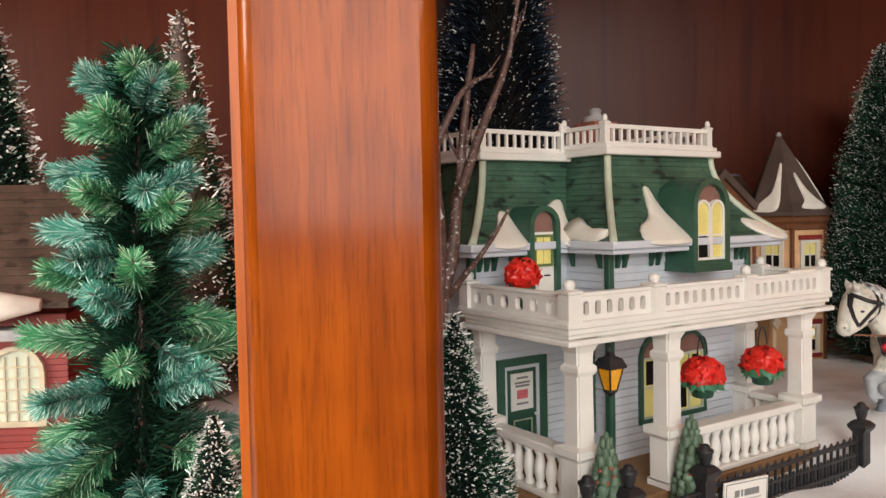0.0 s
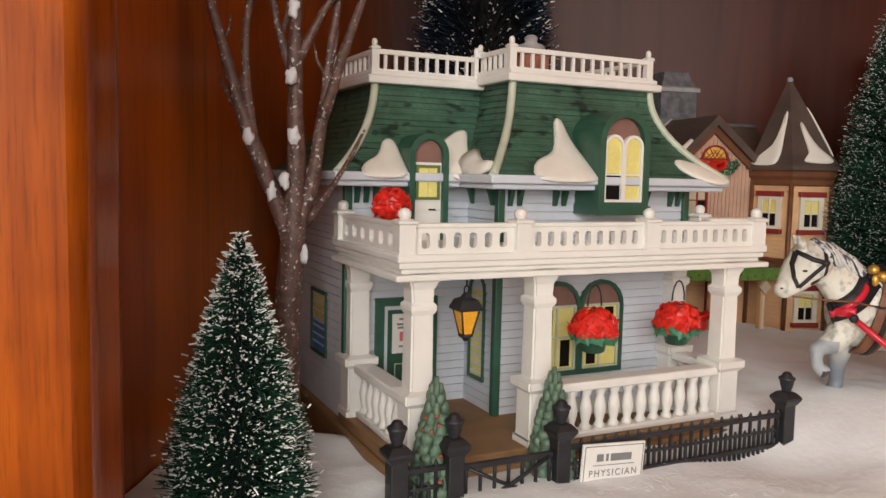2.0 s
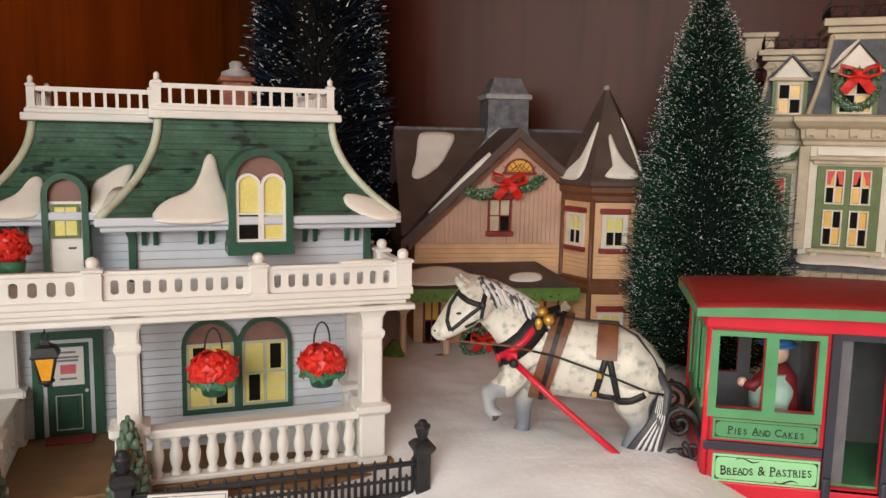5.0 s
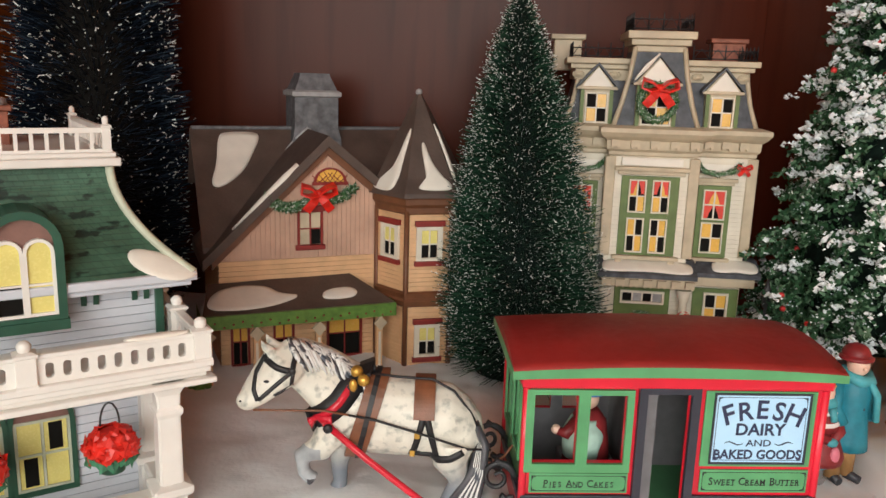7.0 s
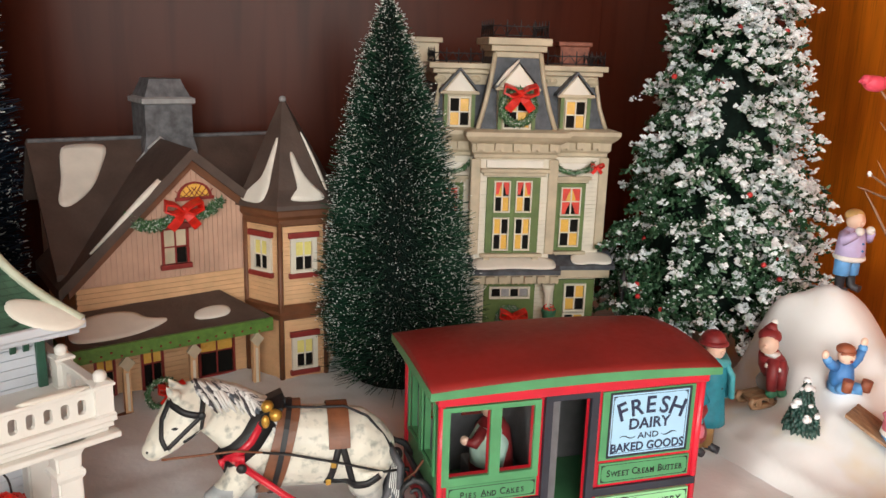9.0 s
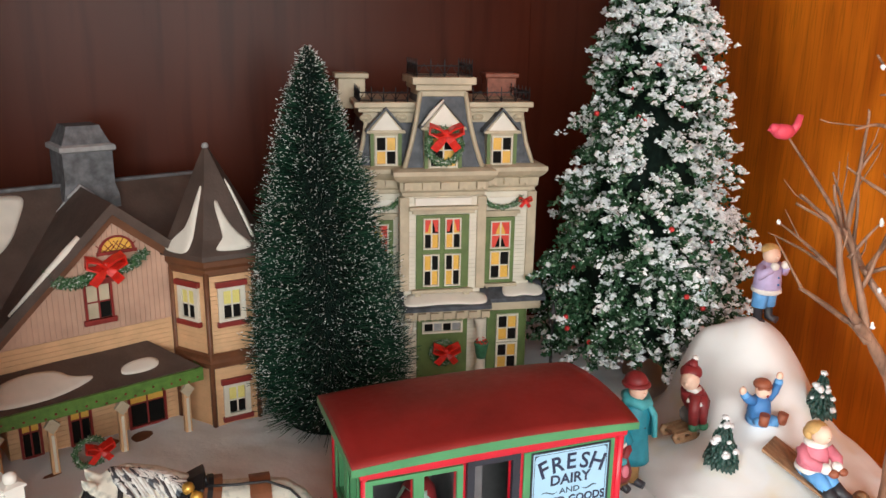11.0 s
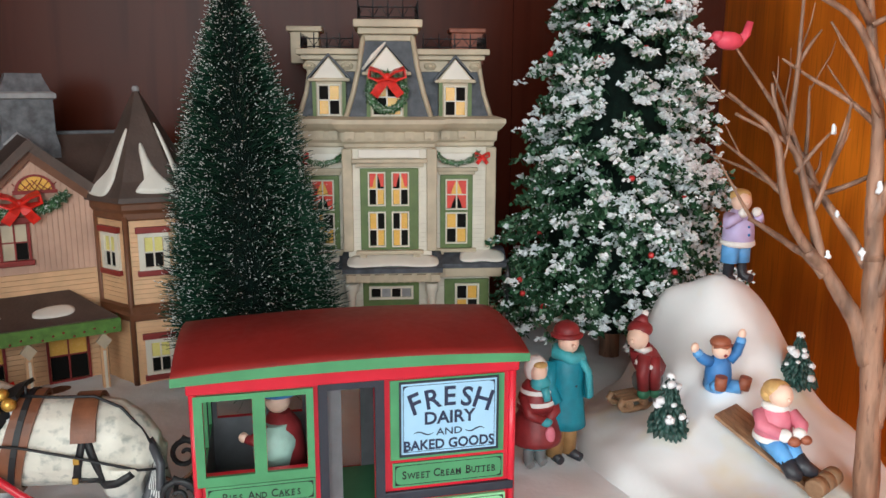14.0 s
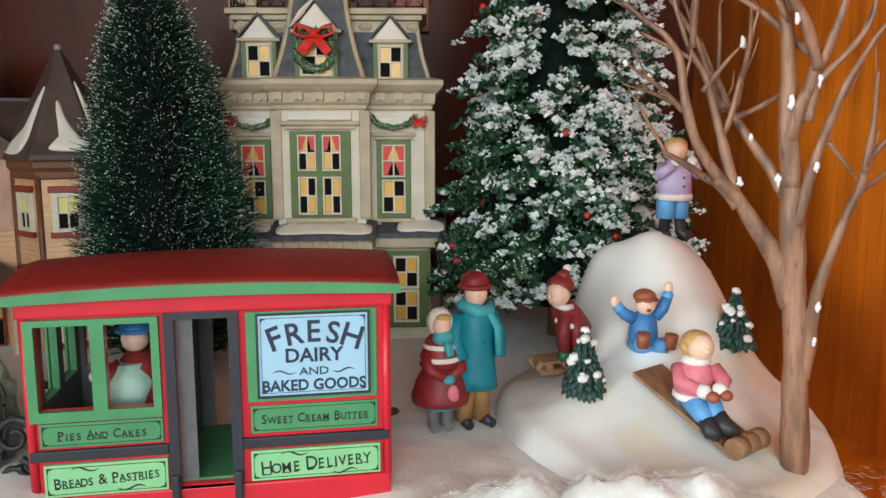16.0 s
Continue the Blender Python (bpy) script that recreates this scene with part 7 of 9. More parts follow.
flourish(b, 0.022, 0.0389, 0.006, -0.0027, M_INK)
flourish(b, 0.0415, 0.0292, 0.006, -0.0027, M_INK, -1)
for side, x in ((0, -0.0010),):
    bm = bmesh.new()
    for a, b_ in ((0.0105, 0.0335), (0.0405, 0.0635)):
        ring(bm, rect(a - 0.0025, b_ + 0.0025, 0.0615, 0.1042), rect(a, b_, 0.0645, 0.1015), -0.001, 0.0002)
    bmesh.ops.transform(bm, matrix=Matrix(((0, 1, 0, x), (1, 0, 0, 0), (0, 0, 1, 0), (0, 0, 0, 1))), verts=bm.verts)
    part("end_window_frame", bm, M_WGREEN, wagon, "green end window frames")
    for z0, z1, m_, lab in ((0.0268, 0.0425, M_WRED, "red end panel"),):
        bm = bmesh.new()
        box(bm, -0.0018, 0.0, 0.004, WD - 0.004, z0, z1, 0.0005)
        part("end_panel", bm, m_, wagon, lab)


# scrolled iron wheel at the horse's side
def scroll(cx, y, cz, r, turns, start, flip):
    bm = bmesh.new()
    n = 26
    pts = []
    for i in range(n):
        f = i / (n - 1)
        a = start + flip * turns * 2 * math.pi * f
        rr = r * (1 - 0.82 * f)
        pts.append((cx + rr * math.cos(a), y, cz + rr * math.sin(a)))
    tube(bm, pts, [0.0017 * (1 - 0.4 * i / n) for i in range(n)], 7)
    part("scroll", bm, M_IRON, wagon, "black scrolled iron bracket")


for y in (0.012, 0.06):
    scroll(-0.0115, y, 0.050, 0.0095, 1.4, 0.0, 1)
    scroll(-0.0125, y, 0.0315, 0.009, 1.4, 1.2, -1)
    scroll(-0.0045, y, 0.036, 0.006, 1.2, 3.0, 1)
    for za, zb, zc in ((0.046, 0.055, 0.0598), (0.02, 0.0225, 0.0228)):
        bm = bmesh.new()
        tube(bm, [(0.002, y, za), (-0.005, y, zb), (-0.013, y, zc)], 0.0016, 7)
        part("bracket_bar", bm, M_IRON, wagon)
bm = bmesh.new()
tube(bm, [(0.0015, 0.03, 0.0635), (-0.006, 0.03, 0.053), (-0.013, 0.03, 0.0485), (-0.022, 0.028, 0.055)], 0.0008, 6)
part("rein", bm, M_LEATHER, wagon, "brown rein")
bm = bmesh.new()
ball(bm, (WL + 0.006, 0.03, 0.0445), (0.004, 0.003, 0.002), 8, 6)
tube(bm, [(WL, 0.03, 0.0445), (WL + 0.005, 0.03, 0.0445)], 0.0012, 6)
part("hitch_knob", bm, M_IRON, wagon)

# driver figurine inside
bm = bmesh.new()
CUR[0] = 0
lathe(bm, [(0.0125, 0.0), (0.0115, 0.012), (0.0095, 0.024), (0.005, 0.030)], (0, 0, 0), 14)
CUR[0] = 1
lathe(bm, [(0.0102, 0.006), (0.0108, 0.018), (0.007, 0.026)], (-0.003, -0.0035, 0), 12)
CUR[0] = 2
ball(bm, (-0.001, 0, 0.0355), 0.0062, 12, 8)
CUR[0] = 3
ball(bm, (-0.0005, 0, 0.0405), (0.0072, 0.0072, 0.0036), 12, 7)
lathe(bm, [(0.009, 0.0), (0.009, 0.001), (0.0062, 0.0015)], (-0.0005, 0, 0.0392), 14)
CUR[0] = 0
tube(bm, [(-0.006, -0.006, 0.025), (-0.013, -0.008, 0.019), (-0.017, -0.006, 0.02)], [0.004, 0.0032, 0.0022], 8)
CUR[0] = 2
ball(bm, (-0.0175, -0.006, 0.0205), 0.0026, 8, 6)
CUR[0] = 0
solo("figurine", bm, [M_BURG, M_MINT, M_SKIN, M_BLUE], "small painted driver figurine inside the wagon", "figurine", WM @ Matrix.Translation((0.0415, 0.031, 0.0515)) @ Matrix.Scale(1.08, 4), "painted figurines")
bm = bmesh.new()
box(bm, 0.028, 0.058, 0.02, 0.05, 0.0285, 0.0505, 0.001)
part("bench", bm, M_WINSIDE, wagon, "grey bench")

# ---- dapple grey horse figurine, one mesh ----
bm = bmesh.new()
CUR[0] = 0
Y = 0.548
body = [(0.2975, 0.0805, 0.008, 0.006), (0.302, 0.080, 0.0155, 0.0115), (0.312, 0.0795, 0.0215, 0.0145), (0.325, 0.0795, 0.0235, 0.0165), (0.342, 0.0782, 0.0225, 0.0178), (0.358, 0.0778, 0.0222, 0.0178), (0.371, 0.0762, 0.021, 0.0165), (0.381, 0.073, 0.0165, 0.013), (0.388, 0.070, 0.009, 0.007)]
grid(bm, [[(x, Y + hy * math.cos(2 * math.pi * k / 16), zc + hz * math.sin(2 * math.pi * k / 16)) for k in range(16)] for x, zc, hz, hy in body])
tube(bm, [(0.319, Y, 0.083), (0.3085, Y - 0.002, 0.0935), (0.298, Y - 0.005, 0.1035), (0.2875, Y - 0.010, 0.1118), (0.281, Y - 0.014, 0.1145)], [0.0222, 0.0188, 0.0160, 0.0132, 0.0105], 14, 0.62)
tube(bm, [(0.287, Y - 0.011, 0.1145), (0.2805, Y - 0.016, 0.1105), (0.2745, Y - 0.0195, 0.1045), (0.2685, Y - 0.0235, 0.0985), (0.265, Y - 0.025, 0.0955)], [0.0105, 0.0128, 0.0112, 0.0084, 0.0066], 12, 0.68)
ball(bm, (0.2648, Y - 0.0252, 0.0948), (0.0062, 0.0052, 0.0056), 10, 8)
for s in (-1, 1):
    tube(bm, [(0.2765, Y - 0.0145 + s * 0.0042, 0.1195), (0.2735, Y - 0.016 + s * 0.0052, 0.1225), (0.2715, Y - 0.017 + s * 0.0055, 0.1265)], [0.003, 0.0026, 0.0006], 7)
legs = [([(0.306, Y - 0.007, 0.07), (0.299, Y - 0.0085, 0.0605), (0.2895, Y - 0.0095, 0.0565), (0.291, Y - 0.0095, 0.047), (0.2965, Y - 0.0095, 0.0425)], [0.0095, 0.0075, 0.005, 0.0038, 0.0044]),
        ([(0.311, Y + 0.006, 0.07), (0.309, Y + 0.007, 0.055), (0.308, Y + 0.0075, 0.044), (0.3085, Y + 0.0075, 0.034), (0.307, Y + 0.0075, 0.028)], [0.0098, 0.0075, 0.0052, 0.0042, 0.0055]),
        ([(0.372, Y - 0.008, 0.068), (0.371, Y - 0.0095, 0.056), (0.376, Y - 0.01, 0.045), (0.371, Y - 0.01, 0.035), (0.370, Y - 0.01, 0.028)], [0.0135, 0.0098, 0.0058, 0.0046, 0.0058]),
        ([(0.378, Y + 0.007, 0.068), (0.380, Y + 0.008, 0.056), (0.386, Y + 0.008, 0.045), (0.382, Y + 0.008, 0.035), (0.381, Y + 0.008, 0.028)], [0.0125, 0.0092, 0.0055, 0.0045, 0.0058])]
for p, r in legs:
    tube(bm, p, r, 10)
bm = soft_union(bm, 0.0011, 3)
for f in bm.faces:
    c = f.calc_center_median()
    if c.z < 0.0305 or (c.x < 0.302 and c.z < 0.0445 and c.x > 0.293):
        f.material_index = 3
    elif c.x < 0.3005 and c.z < 0.0635:
        f.material_index = 1
from mathutils import bvhtree

skin = bvhtree.BVHTree.FromBMesh(bm)


def hug(pts, lift=0.0009, back=0.014):
    """Points (x, z) laid on the near flank."""
    out = []
    for x, z in pts:
        hit = skin.ray_cast(Vector((x, Y - 0.1, z)), Vector((0, 1, 0)))[0]
        out.append(Vector((x, (hit.y if hit and hit.y < Y + 0.004 else Y - back) - lift, z)))
    return out


def flat_strap(pts, half, lift=0.0006, n=5):
    """A leather strap with thickness that follows the flank."""
    pts = [Vector(p) for p in pts]
    fine = [pts[i].lerp(pts[i + 1], k / n) for i in range(len(pts) - 1) for k in range(n)] + [pts[-1]]
    rows = []
    for i, p in enumerate(fine):
        d = (fine[min(i + 1, len(fine) - 1)] - fine[max(i - 1, 0)]).normalized()
        s = Vector((-d.y, d.x)) * half
        a, b = hug([p + s, p - s], lift)
        u = Vector((0, 0.0016, 0))
        rows.append([a, b, b + u, a + u])
    grid(bm, rows)


# mane, tail
for i in range(74):
    f = (i % 37) / 36
    x = float(np.interp(f, [0, 0.35, 0.7, 1], [0.2835, 0.296, 0.3075, 0.3155]))
    z = float(np.interp(f, [0, 0.35, 0.7, 1], [0.1232, 0.1196, 0.1125, 0.1045]))
    L = (0.0125 + 0.003 * math.sin(i * 1.9)) * (1 if i < 37 else 0.62)
    CUR[0] = 3 if i % 4 == 1 else 2
    w = 0.0012 * math.sin(i * 2.3)
    q = hug([(x + 0.0028, z - L * 0.25), (x + 0.0062 + w, z - L * 0.55), (x + 0.0095 + w, z - L * 0.95)], 0.0006, 0.006)
    tube(bm, [(x, Y - 0.005 - 0.004 * (1 - f), z)] + q, [0.0019, 0.0018, 0.0015, 0.0004], 6, 0.8)
for i in range(30):
    a = i / 29 - 0.5
    CUR[0] = 3 if i % 2 == 1 or i < 5 else 2
    e = 0.0025 * math.sin(i * 2.1)
    tube(bm, [(0.3835, Y - 0.004 - a * 0.004, 0.0785), (0.3885 + 0.002 * a, Y - 0.009 - a * 0.008, 0.068), (0.3855 + 0.006 * a, Y - 0.012 + e, 0.052), (0.3795 + 0.014 * a, Y - 0.013 + e, 0.038), (0.3755 + 0.022 * a, Y - 0.011 + e, 0.0275)], [0.0022, 0.0026, 0.0024, 0.0019, 0.0007], 6)


def band(x, zc, hz, hy, half, thick, a0=0, a1=360, tilt=0.0, n=28, yc=Y):
    """Harness band round the barrel at x."""
    pts = []
    for k in range(n + 1):
        a = radians(a0 + (a1 - a0) * k / n)
        pts.append((x + tilt * math.sin(a) * hz, yc + (hy + thick) * math.cos(a), zc + (hz + thick) * math.sin(a)))
    strap(bm, pts, (1, 0, 0), half, thick)


CUR[0] = 4
band(0.3245, 0.0793, 0.0236, 0.0168, 0.0054, 0.0010, tilt=0.3)
band(0.3562, 0.0777, 0.0222, 0.0178, 0.0056, 0.0010, 15, 165)
CUR[0] = 5
band(0.3252, 0.0793, 0.0243, 0.0176, 0.0014, 0.0010, tilt=0.24)
for e in (0.3505, 0.3632):
    flat_strap([(0.3568, 0.0885), ((0.3568 + e) / 2, 0.0755), (e, 0.0622)], 0.0017, 0.0012)
flat_strap([(0.3485, 0.0632), (0.3555, 0.0612), (0.3635, 0.0612), (0.371, 0.0632), (0.3775, 0.0668)], 0.0019, 0.0014)
# collar: wide dark band with a red roll
for m_, h, l in ((5, 0.0064, 0.0009), (6, 0.0019, 0.0022)):
    CUR[0] = m_
    flat_strap([(0.3205, 0.1035), (0.3165, 0.0985), (0.311, 0.0908), (0.3045, 0.0853), (0.298, 0.0808), (0.2945, 0.0795)], h, l)
CUR[0] = 5
strap(bm, [(0.3215, Y - 0.012, 0.104), (0.3225, Y, 0.1062), (0.3215, Y + 0.012, 0.104)], (1, 0, 0.4), 0.006, 0.001)
CUR[0] = 6
flat_strap([(0.3075, 0.0815), (0.3015, 0.0815), (0.2955, 0.079)], 0.0028, 0.0032)
tube(bm, [(0.3035, Y - 0.0185, 0.0805), (0.327, Y - 0.0215, 0.0615), (0.352, Y - 0.0225, 0.0425), (0.372, Y - 0.023, 0.0272)], 0.0019, 8)
CUR[0] = 5
ball(bm, (0.3058, Y - 0.0215, 0.0785), (0.0027, 0.0018, 0.0027), 10, 7)
# bridle and reins
flat_strap([(0.2868, 0.1225), (0.2885, 0.117), (0.2878, 0.1107)], 0.0013)
flat_strap([(0.2878, 0.1107), (0.28, 0.1128), (0.272, 0.1165)], 0.0014)
flat_strap([(0.2878, 0.1107), (0.281, 0.1052), (0.2715, 0.0968)], 0.0011)
flat_strap([(0.2722, 0.1165), (0.2688, 0.1095), (0.2688, 0.102), (0.2712, 0.0965)], 0.0011)
flat_strap([(0.2885, 0.1107), (0.2872, 0.1025), (0.279, 0.0985)], 0.0009)
ball(bm, hug([(0.2878, 0.1107)])[0], (0.002, 0.001, 0.002), 10, 7)
ball(bm, hug([(0.2752, 0.106)], 0.0)[0], (0.0016, 0.0006, 0.0008), 8, 6)
ball(bm, hug([(0.2622, 0.0958)], 0.0)[0], (0.0008, 0.0005, 0.0006), 7, 5)
tube(bm, [(0.3165, Y - 0.0205, 0.0862), (0.3306, Y - 0.0205, 0.0838), (0.3528, Y - 0.0205, 0.0775), (0.38, Y - 0.0175, 0.0675), (0.3925, Y - 0.012, 0.065)], 0.0007, 6)
tube(bm, [(0.3265, Y - 0.006, 0.1045), (0.342, Y - 0.006, 0.1028), (0.360, Y - 0.006, 0.1022), (0.372, Y - 0.007, 0.096), (0.381, Y - 0.008, 0.0845), (0.387, Y - 0.009, 0.0735)], 0.0008, 6)
tube(bm, [(0.3285, Y - 0.004, 0.1035), (0.3285, Y - 0.004, 0.1085)], [0.0012, 0.0006], 6)
CUR[0] = 4
tube(bm, [(0.2685, Y - 0.029, 0.0912), (0.285, Y - 0.024, 0.0893), (0.3035, Y - 0.0205, 0.0882), (0.3165, Y - 0.0205, 0.0862)], 0.0006, 6)
CUR[0] = 7
for p in ((0.3195, Y - 0.009, 0.1062), (0.3235, Y - 0.0125, 0.1028)):
    ball(bm, p, 0.0034, 12, 9)
ball(bm, (0.3183, Y - 0.0155, 0.1008), (0.0022, 0.0018, 0.0036), 10, 8)
for x, z in ((0.3528, 0.0752), (0.3503, 0.063)):
    p = hug([(x, z)], 0.0022)[0]
    box(bm, p.x - 0.0014, p.x + 0.0014, p.y - 0.0006, p.y + 0.0008, p.z - 0.0016, p.z + 0.0016, 0.0003)
CUR[0] = 0
solo("horse_figurine", bm, [M_HORSE, M_HLEG, M_MANE, M_HOOF, M_LEATHER, M_INK, M_WRED, M_GOLD], "dapple grey horse figurine with red and black harness", "figurine")

# ---- sledding hill and its figurines ----
bm = bmesh.new()
rows = []
NX, NY = 70, 80
for j in range(NY + 1):
    y = 0.475 + 0.28 * j / NY
    row = []
    for i in range(NX + 1):
        x = 0.62 + 0.22 * i / NX
        rr = math.hypot((x - 0.728) / 0.1, (y - 0.606) / 0.128)
        row.append((x, y, hill_z(x, y) - 0.05 * sst(0.86, 1.1, rr)))
    rows.append(row)
grid(bm, rows, wrap=False)
solo("snow_hill", bm, M_HILL, "white resin sledding hill with rounded summit", "snow hill")


def fig(name, at, mats, shapes, label, rz=0.0, rx=0.0, ry=0.0, scale=1.0):
    """A figurine of one mesh from balls, bars and turned forms; each shape carries its colour's number."""
    bm = bmesh.new()
    for kind, col, *a in shapes:
        CUR[0] = col
        if kind == "b":
            ball(bm, a[0], a[1], 14, 10)
        elif kind == "t":
            tube(bm, a[0], a[1], 10, a[2] if len(a) > 2 else 1.0)
        else:
            lathe(bm, a[0], a[1] if len(a) > 1 else (0, 0, 0), 18)
    CUR[0] = 0
    return solo(name, bm, mats, label, "figurine", Matrix.Translation(at) @ pose(0, 0, 0, rx, ry, rz) @ Matrix.Scale(scale, 4), "painted figurines")


MATS = [M_SKIN, M_TEAL, M_TEALLIGHT, M_BURG, M_TROUSER, M_BOOT, M_FUR, M_BLOND, M_LILAC, M_BLUE, M_SKYBLUE, M_PINK, M_MITT, M_GREYBOOT, M_LEAF]
SK, TE, TL, BU, TRO, BO, FU, BL, LI, BLU, SB, PI, MI, GB, LE = range(15)
# man in a long teal coat
fig("figurine", (0.6195, 0.6055, 0.0185), MATS, [
    ("t", BO, [(-0.006, -0.006, 0.002), (-0.006, 0.0, 0.003), (-0.006, 0.003, 0.006)], [0.0028, 0.0034, 0.0032]),
    ("t", BO, [(0.008, -0.008, 0.002), (0.006, 0.0, 0.003), (0.006, 0.003, 0.006)], [0.0028, 0.0034, 0.0032]),
    ("t", TRO, [(-0.0055, 0.002, 0.003), (-0.005, 0.002, 0.03)], [0.0052, 0.0062]), ("t", TRO, [(0.0055, 0.002, 0.003), (0.005, 0.002, 0.03)], [0.0052, 0.0062]),
    ("l", TE, [(0.0135, 0.024), (0.0128, 0.03), (0.0108, 0.048), (0.0115, 0.058), (0.0105, 0.066), (0.0055, 0.072)]),
    ("t", TE, [(0.0105, 0.001, 0.066), (0.0148, -0.002, 0.052), (0.012, -0.008, 0.042)], [0.0045, 0.0045, 0.0035]),
    ("t", TE, [(-0.0105, 0.001, 0.066), (-0.0145, -0.002, 0.052), (-0.011, -0.007, 0.042)], [0.0045, 0.0045, 0.0035]),
    ("t", TL, [(0.0085, -0.001, 0.0715), (0.004, -0.0085, 0.069), (-0.003, -0.0088, 0.0695), (-0.0085, -0.001, 0.0715), (-0.002, 0.007, 0.0715), (0.006, 0.006, 0.0715), (0.0085, -0.001, 0.071)], 0.0038),
    ("t", TL, [(0.004, -0.0085, 0.069), (0.0085, -0.0112, 0.06), (0.009, -0.0125, 0.044)], [0.0035, 0.004, 0.0035], 0.6),
    ("b", SK, (-0.001, -0.003, 0.0785), (0.0066, 0.0066, 0.0076)), ("b", SK, (-0.0025, -0.0098, 0.0778), 0.0013),
    ("b", BU, (0.0, 0.0005, 0.0842), (0.0084, 0.0084, 0.0068)), ("l", BU, [(0.0098, 0.0812), (0.0102, 0.0825), (0.008, 0.084)]),
    ("b", BO, (0.0, -0.0102, 0.06), 0.0009), ("b", BO, (0.0, -0.0105, 0.052), 0.0009)], "painted man figurine in a long teal coat", 20)
# girl in burgundy
fig("figurine", (0.599, 0.6, 0.0185), MATS, [
    ("t", GB, [(-0.0045, -0.004, 0.002), (-0.0042, 0.0, 0.0035), (-0.004, 0.0, 0.013)], [0.003, 0.0036, 0.0034]), ("t", GB, [(0.0045, -0.004, 0.002), (0.0042, 0.0, 0.0035), (0.004, 0.0, 0.013)], [0.003, 0.0036, 0.0034]),
    ("l", TL, [(0.0112, 0.0145), (0.0118, 0.0185), (0.01, 0.02)]),
    ("l", BU, [(0.0162, 0.0175), (0.0168, 0.021), (0.0138, 0.03), (0.0075, 0.041), (0.008, 0.05), (0.005, 0.056)]),
    ("l", FU, [(0.0112, 0.0415), (0.0122, 0.0425), (0.0105, 0.0455), (0.0098, 0.0455)]), ("l", FU, [(0.0095, 0.0485), (0.0102, 0.0498), (0.0082, 0.0525), (0.0075, 0.0525)]),
    ("l", BU, [(0.0118, 0.0385), (0.0115, 0.043), (0.0085, 0.053), (0.005, 0.057)]),
    ("t", BU, [(-0.0095, -0.002, 0.047), (-0.009, -0.0085, 0.0375), (-0.001, -0.0125, 0.034)], [0.0034, 0.0034, 0.0028]), ("t", BU, [(0.0095, -0.002, 0.047), (0.009, -0.0085, 0.0375), (0.001, -0.0125, 0.034)], [0.0034, 0.0034, 0.0028]),
    ("b", TL, (0.0, -0.0135, 0.0335), (0.0038, 0.003, 0.0028)), ("b", PI, (0.002, -0.0145, 0.025), (0.0036, 0.0022, 0.006)),
    ("b", TL, (0.0, -0.005, 0.0555), (0.0066, 0.0055, 0.0048)), ("t", TL, [(0.001, -0.0085, 0.054), (0.002, -0.0105, 0.046)], [0.0042, 0.0036], 0.6),
    ("b", FU, (0.0, 0.0008, 0.063), (0.0076, 0.0074, 0.0086)), ("b", SK, (-0.0008, -0.0042, 0.0622), (0.0052, 0.0046, 0.0062)),
    ("b", BL, (0.0, -0.0046, 0.0668), (0.0045, 0.0038, 0.0022))], "painted girl figurine in a burgundy coat and bonnet", 14)
# boy on the summit
fig("figurine", (0.7525, 0.646, hill_z(0.7525, 0.646) - 0.001), MATS, [
    ("t", BO, [(-0.0075, -0.006, 0.002), (-0.0062, 0.0, 0.003), (-0.005, 0.001, 0.014)], [0.003, 0.0036, 0.0036]), ("t", BO, [(0.0075, -0.007, 0.002), (0.0062, 0.0, 0.003), (0.005, 0.001, 0.014)], [0.003, 0.0036, 0.0036]),
    ("t", SB, [(-0.005, 0.001, 0.0125), (-0.0042, 0.001, 0.0275)], [0.0058, 0.0064]), ("t", SB, [(0.005, 0.001, 0.0125), (0.0042, 0.001, 0.0275)], [0.0058, 0.0064]),
    ("l", FU, [(0.0098, 0.024), (0.0115, 0.0255), (0.0112, 0.028), (0.0095, 0.0285)]),
    ("l", LI, [(0.0106, 0.0275), (0.0102, 0.036), (0.0092, 0.044), (0.0045, 0.0495)]),
    ("t", LI, [(-0.0085, 0.0, 0.045), (-0.0135, -0.0045, 0.0405), (-0.0075, -0.0095, 0.046)], [0.004, 0.0038, 0.003]), ("t", LI, [(0.0085, 0.0, 0.045), (0.0138, -0.004, 0.0405), (0.0075, -0.0095, 0.0465)], [0.004, 0.0038, 0.003]),
    ("b", FU, (-0.006, -0.0105, 0.0485), 0.0033), ("b", FU, (0.005, -0.0105, 0.0485), 0.0033),
    ("b", SK, (0.0, -0.001, 0.0545), (0.0068, 0.0066, 0.0072)), ("b", BL, (0.0008, 0.0012, 0.058), (0.0072, 0.007, 0.0052)), ("b", SK, (-0.001, -0.008, 0.054), 0.0014),
    ("b", BLU, (0.0, -0.0102, 0.0385), 0.0009), ("b", BLU, (0.0, -0.0106, 0.033), 0.0009)], "painted boy figurine in a lilac jacket on the summit", 10)
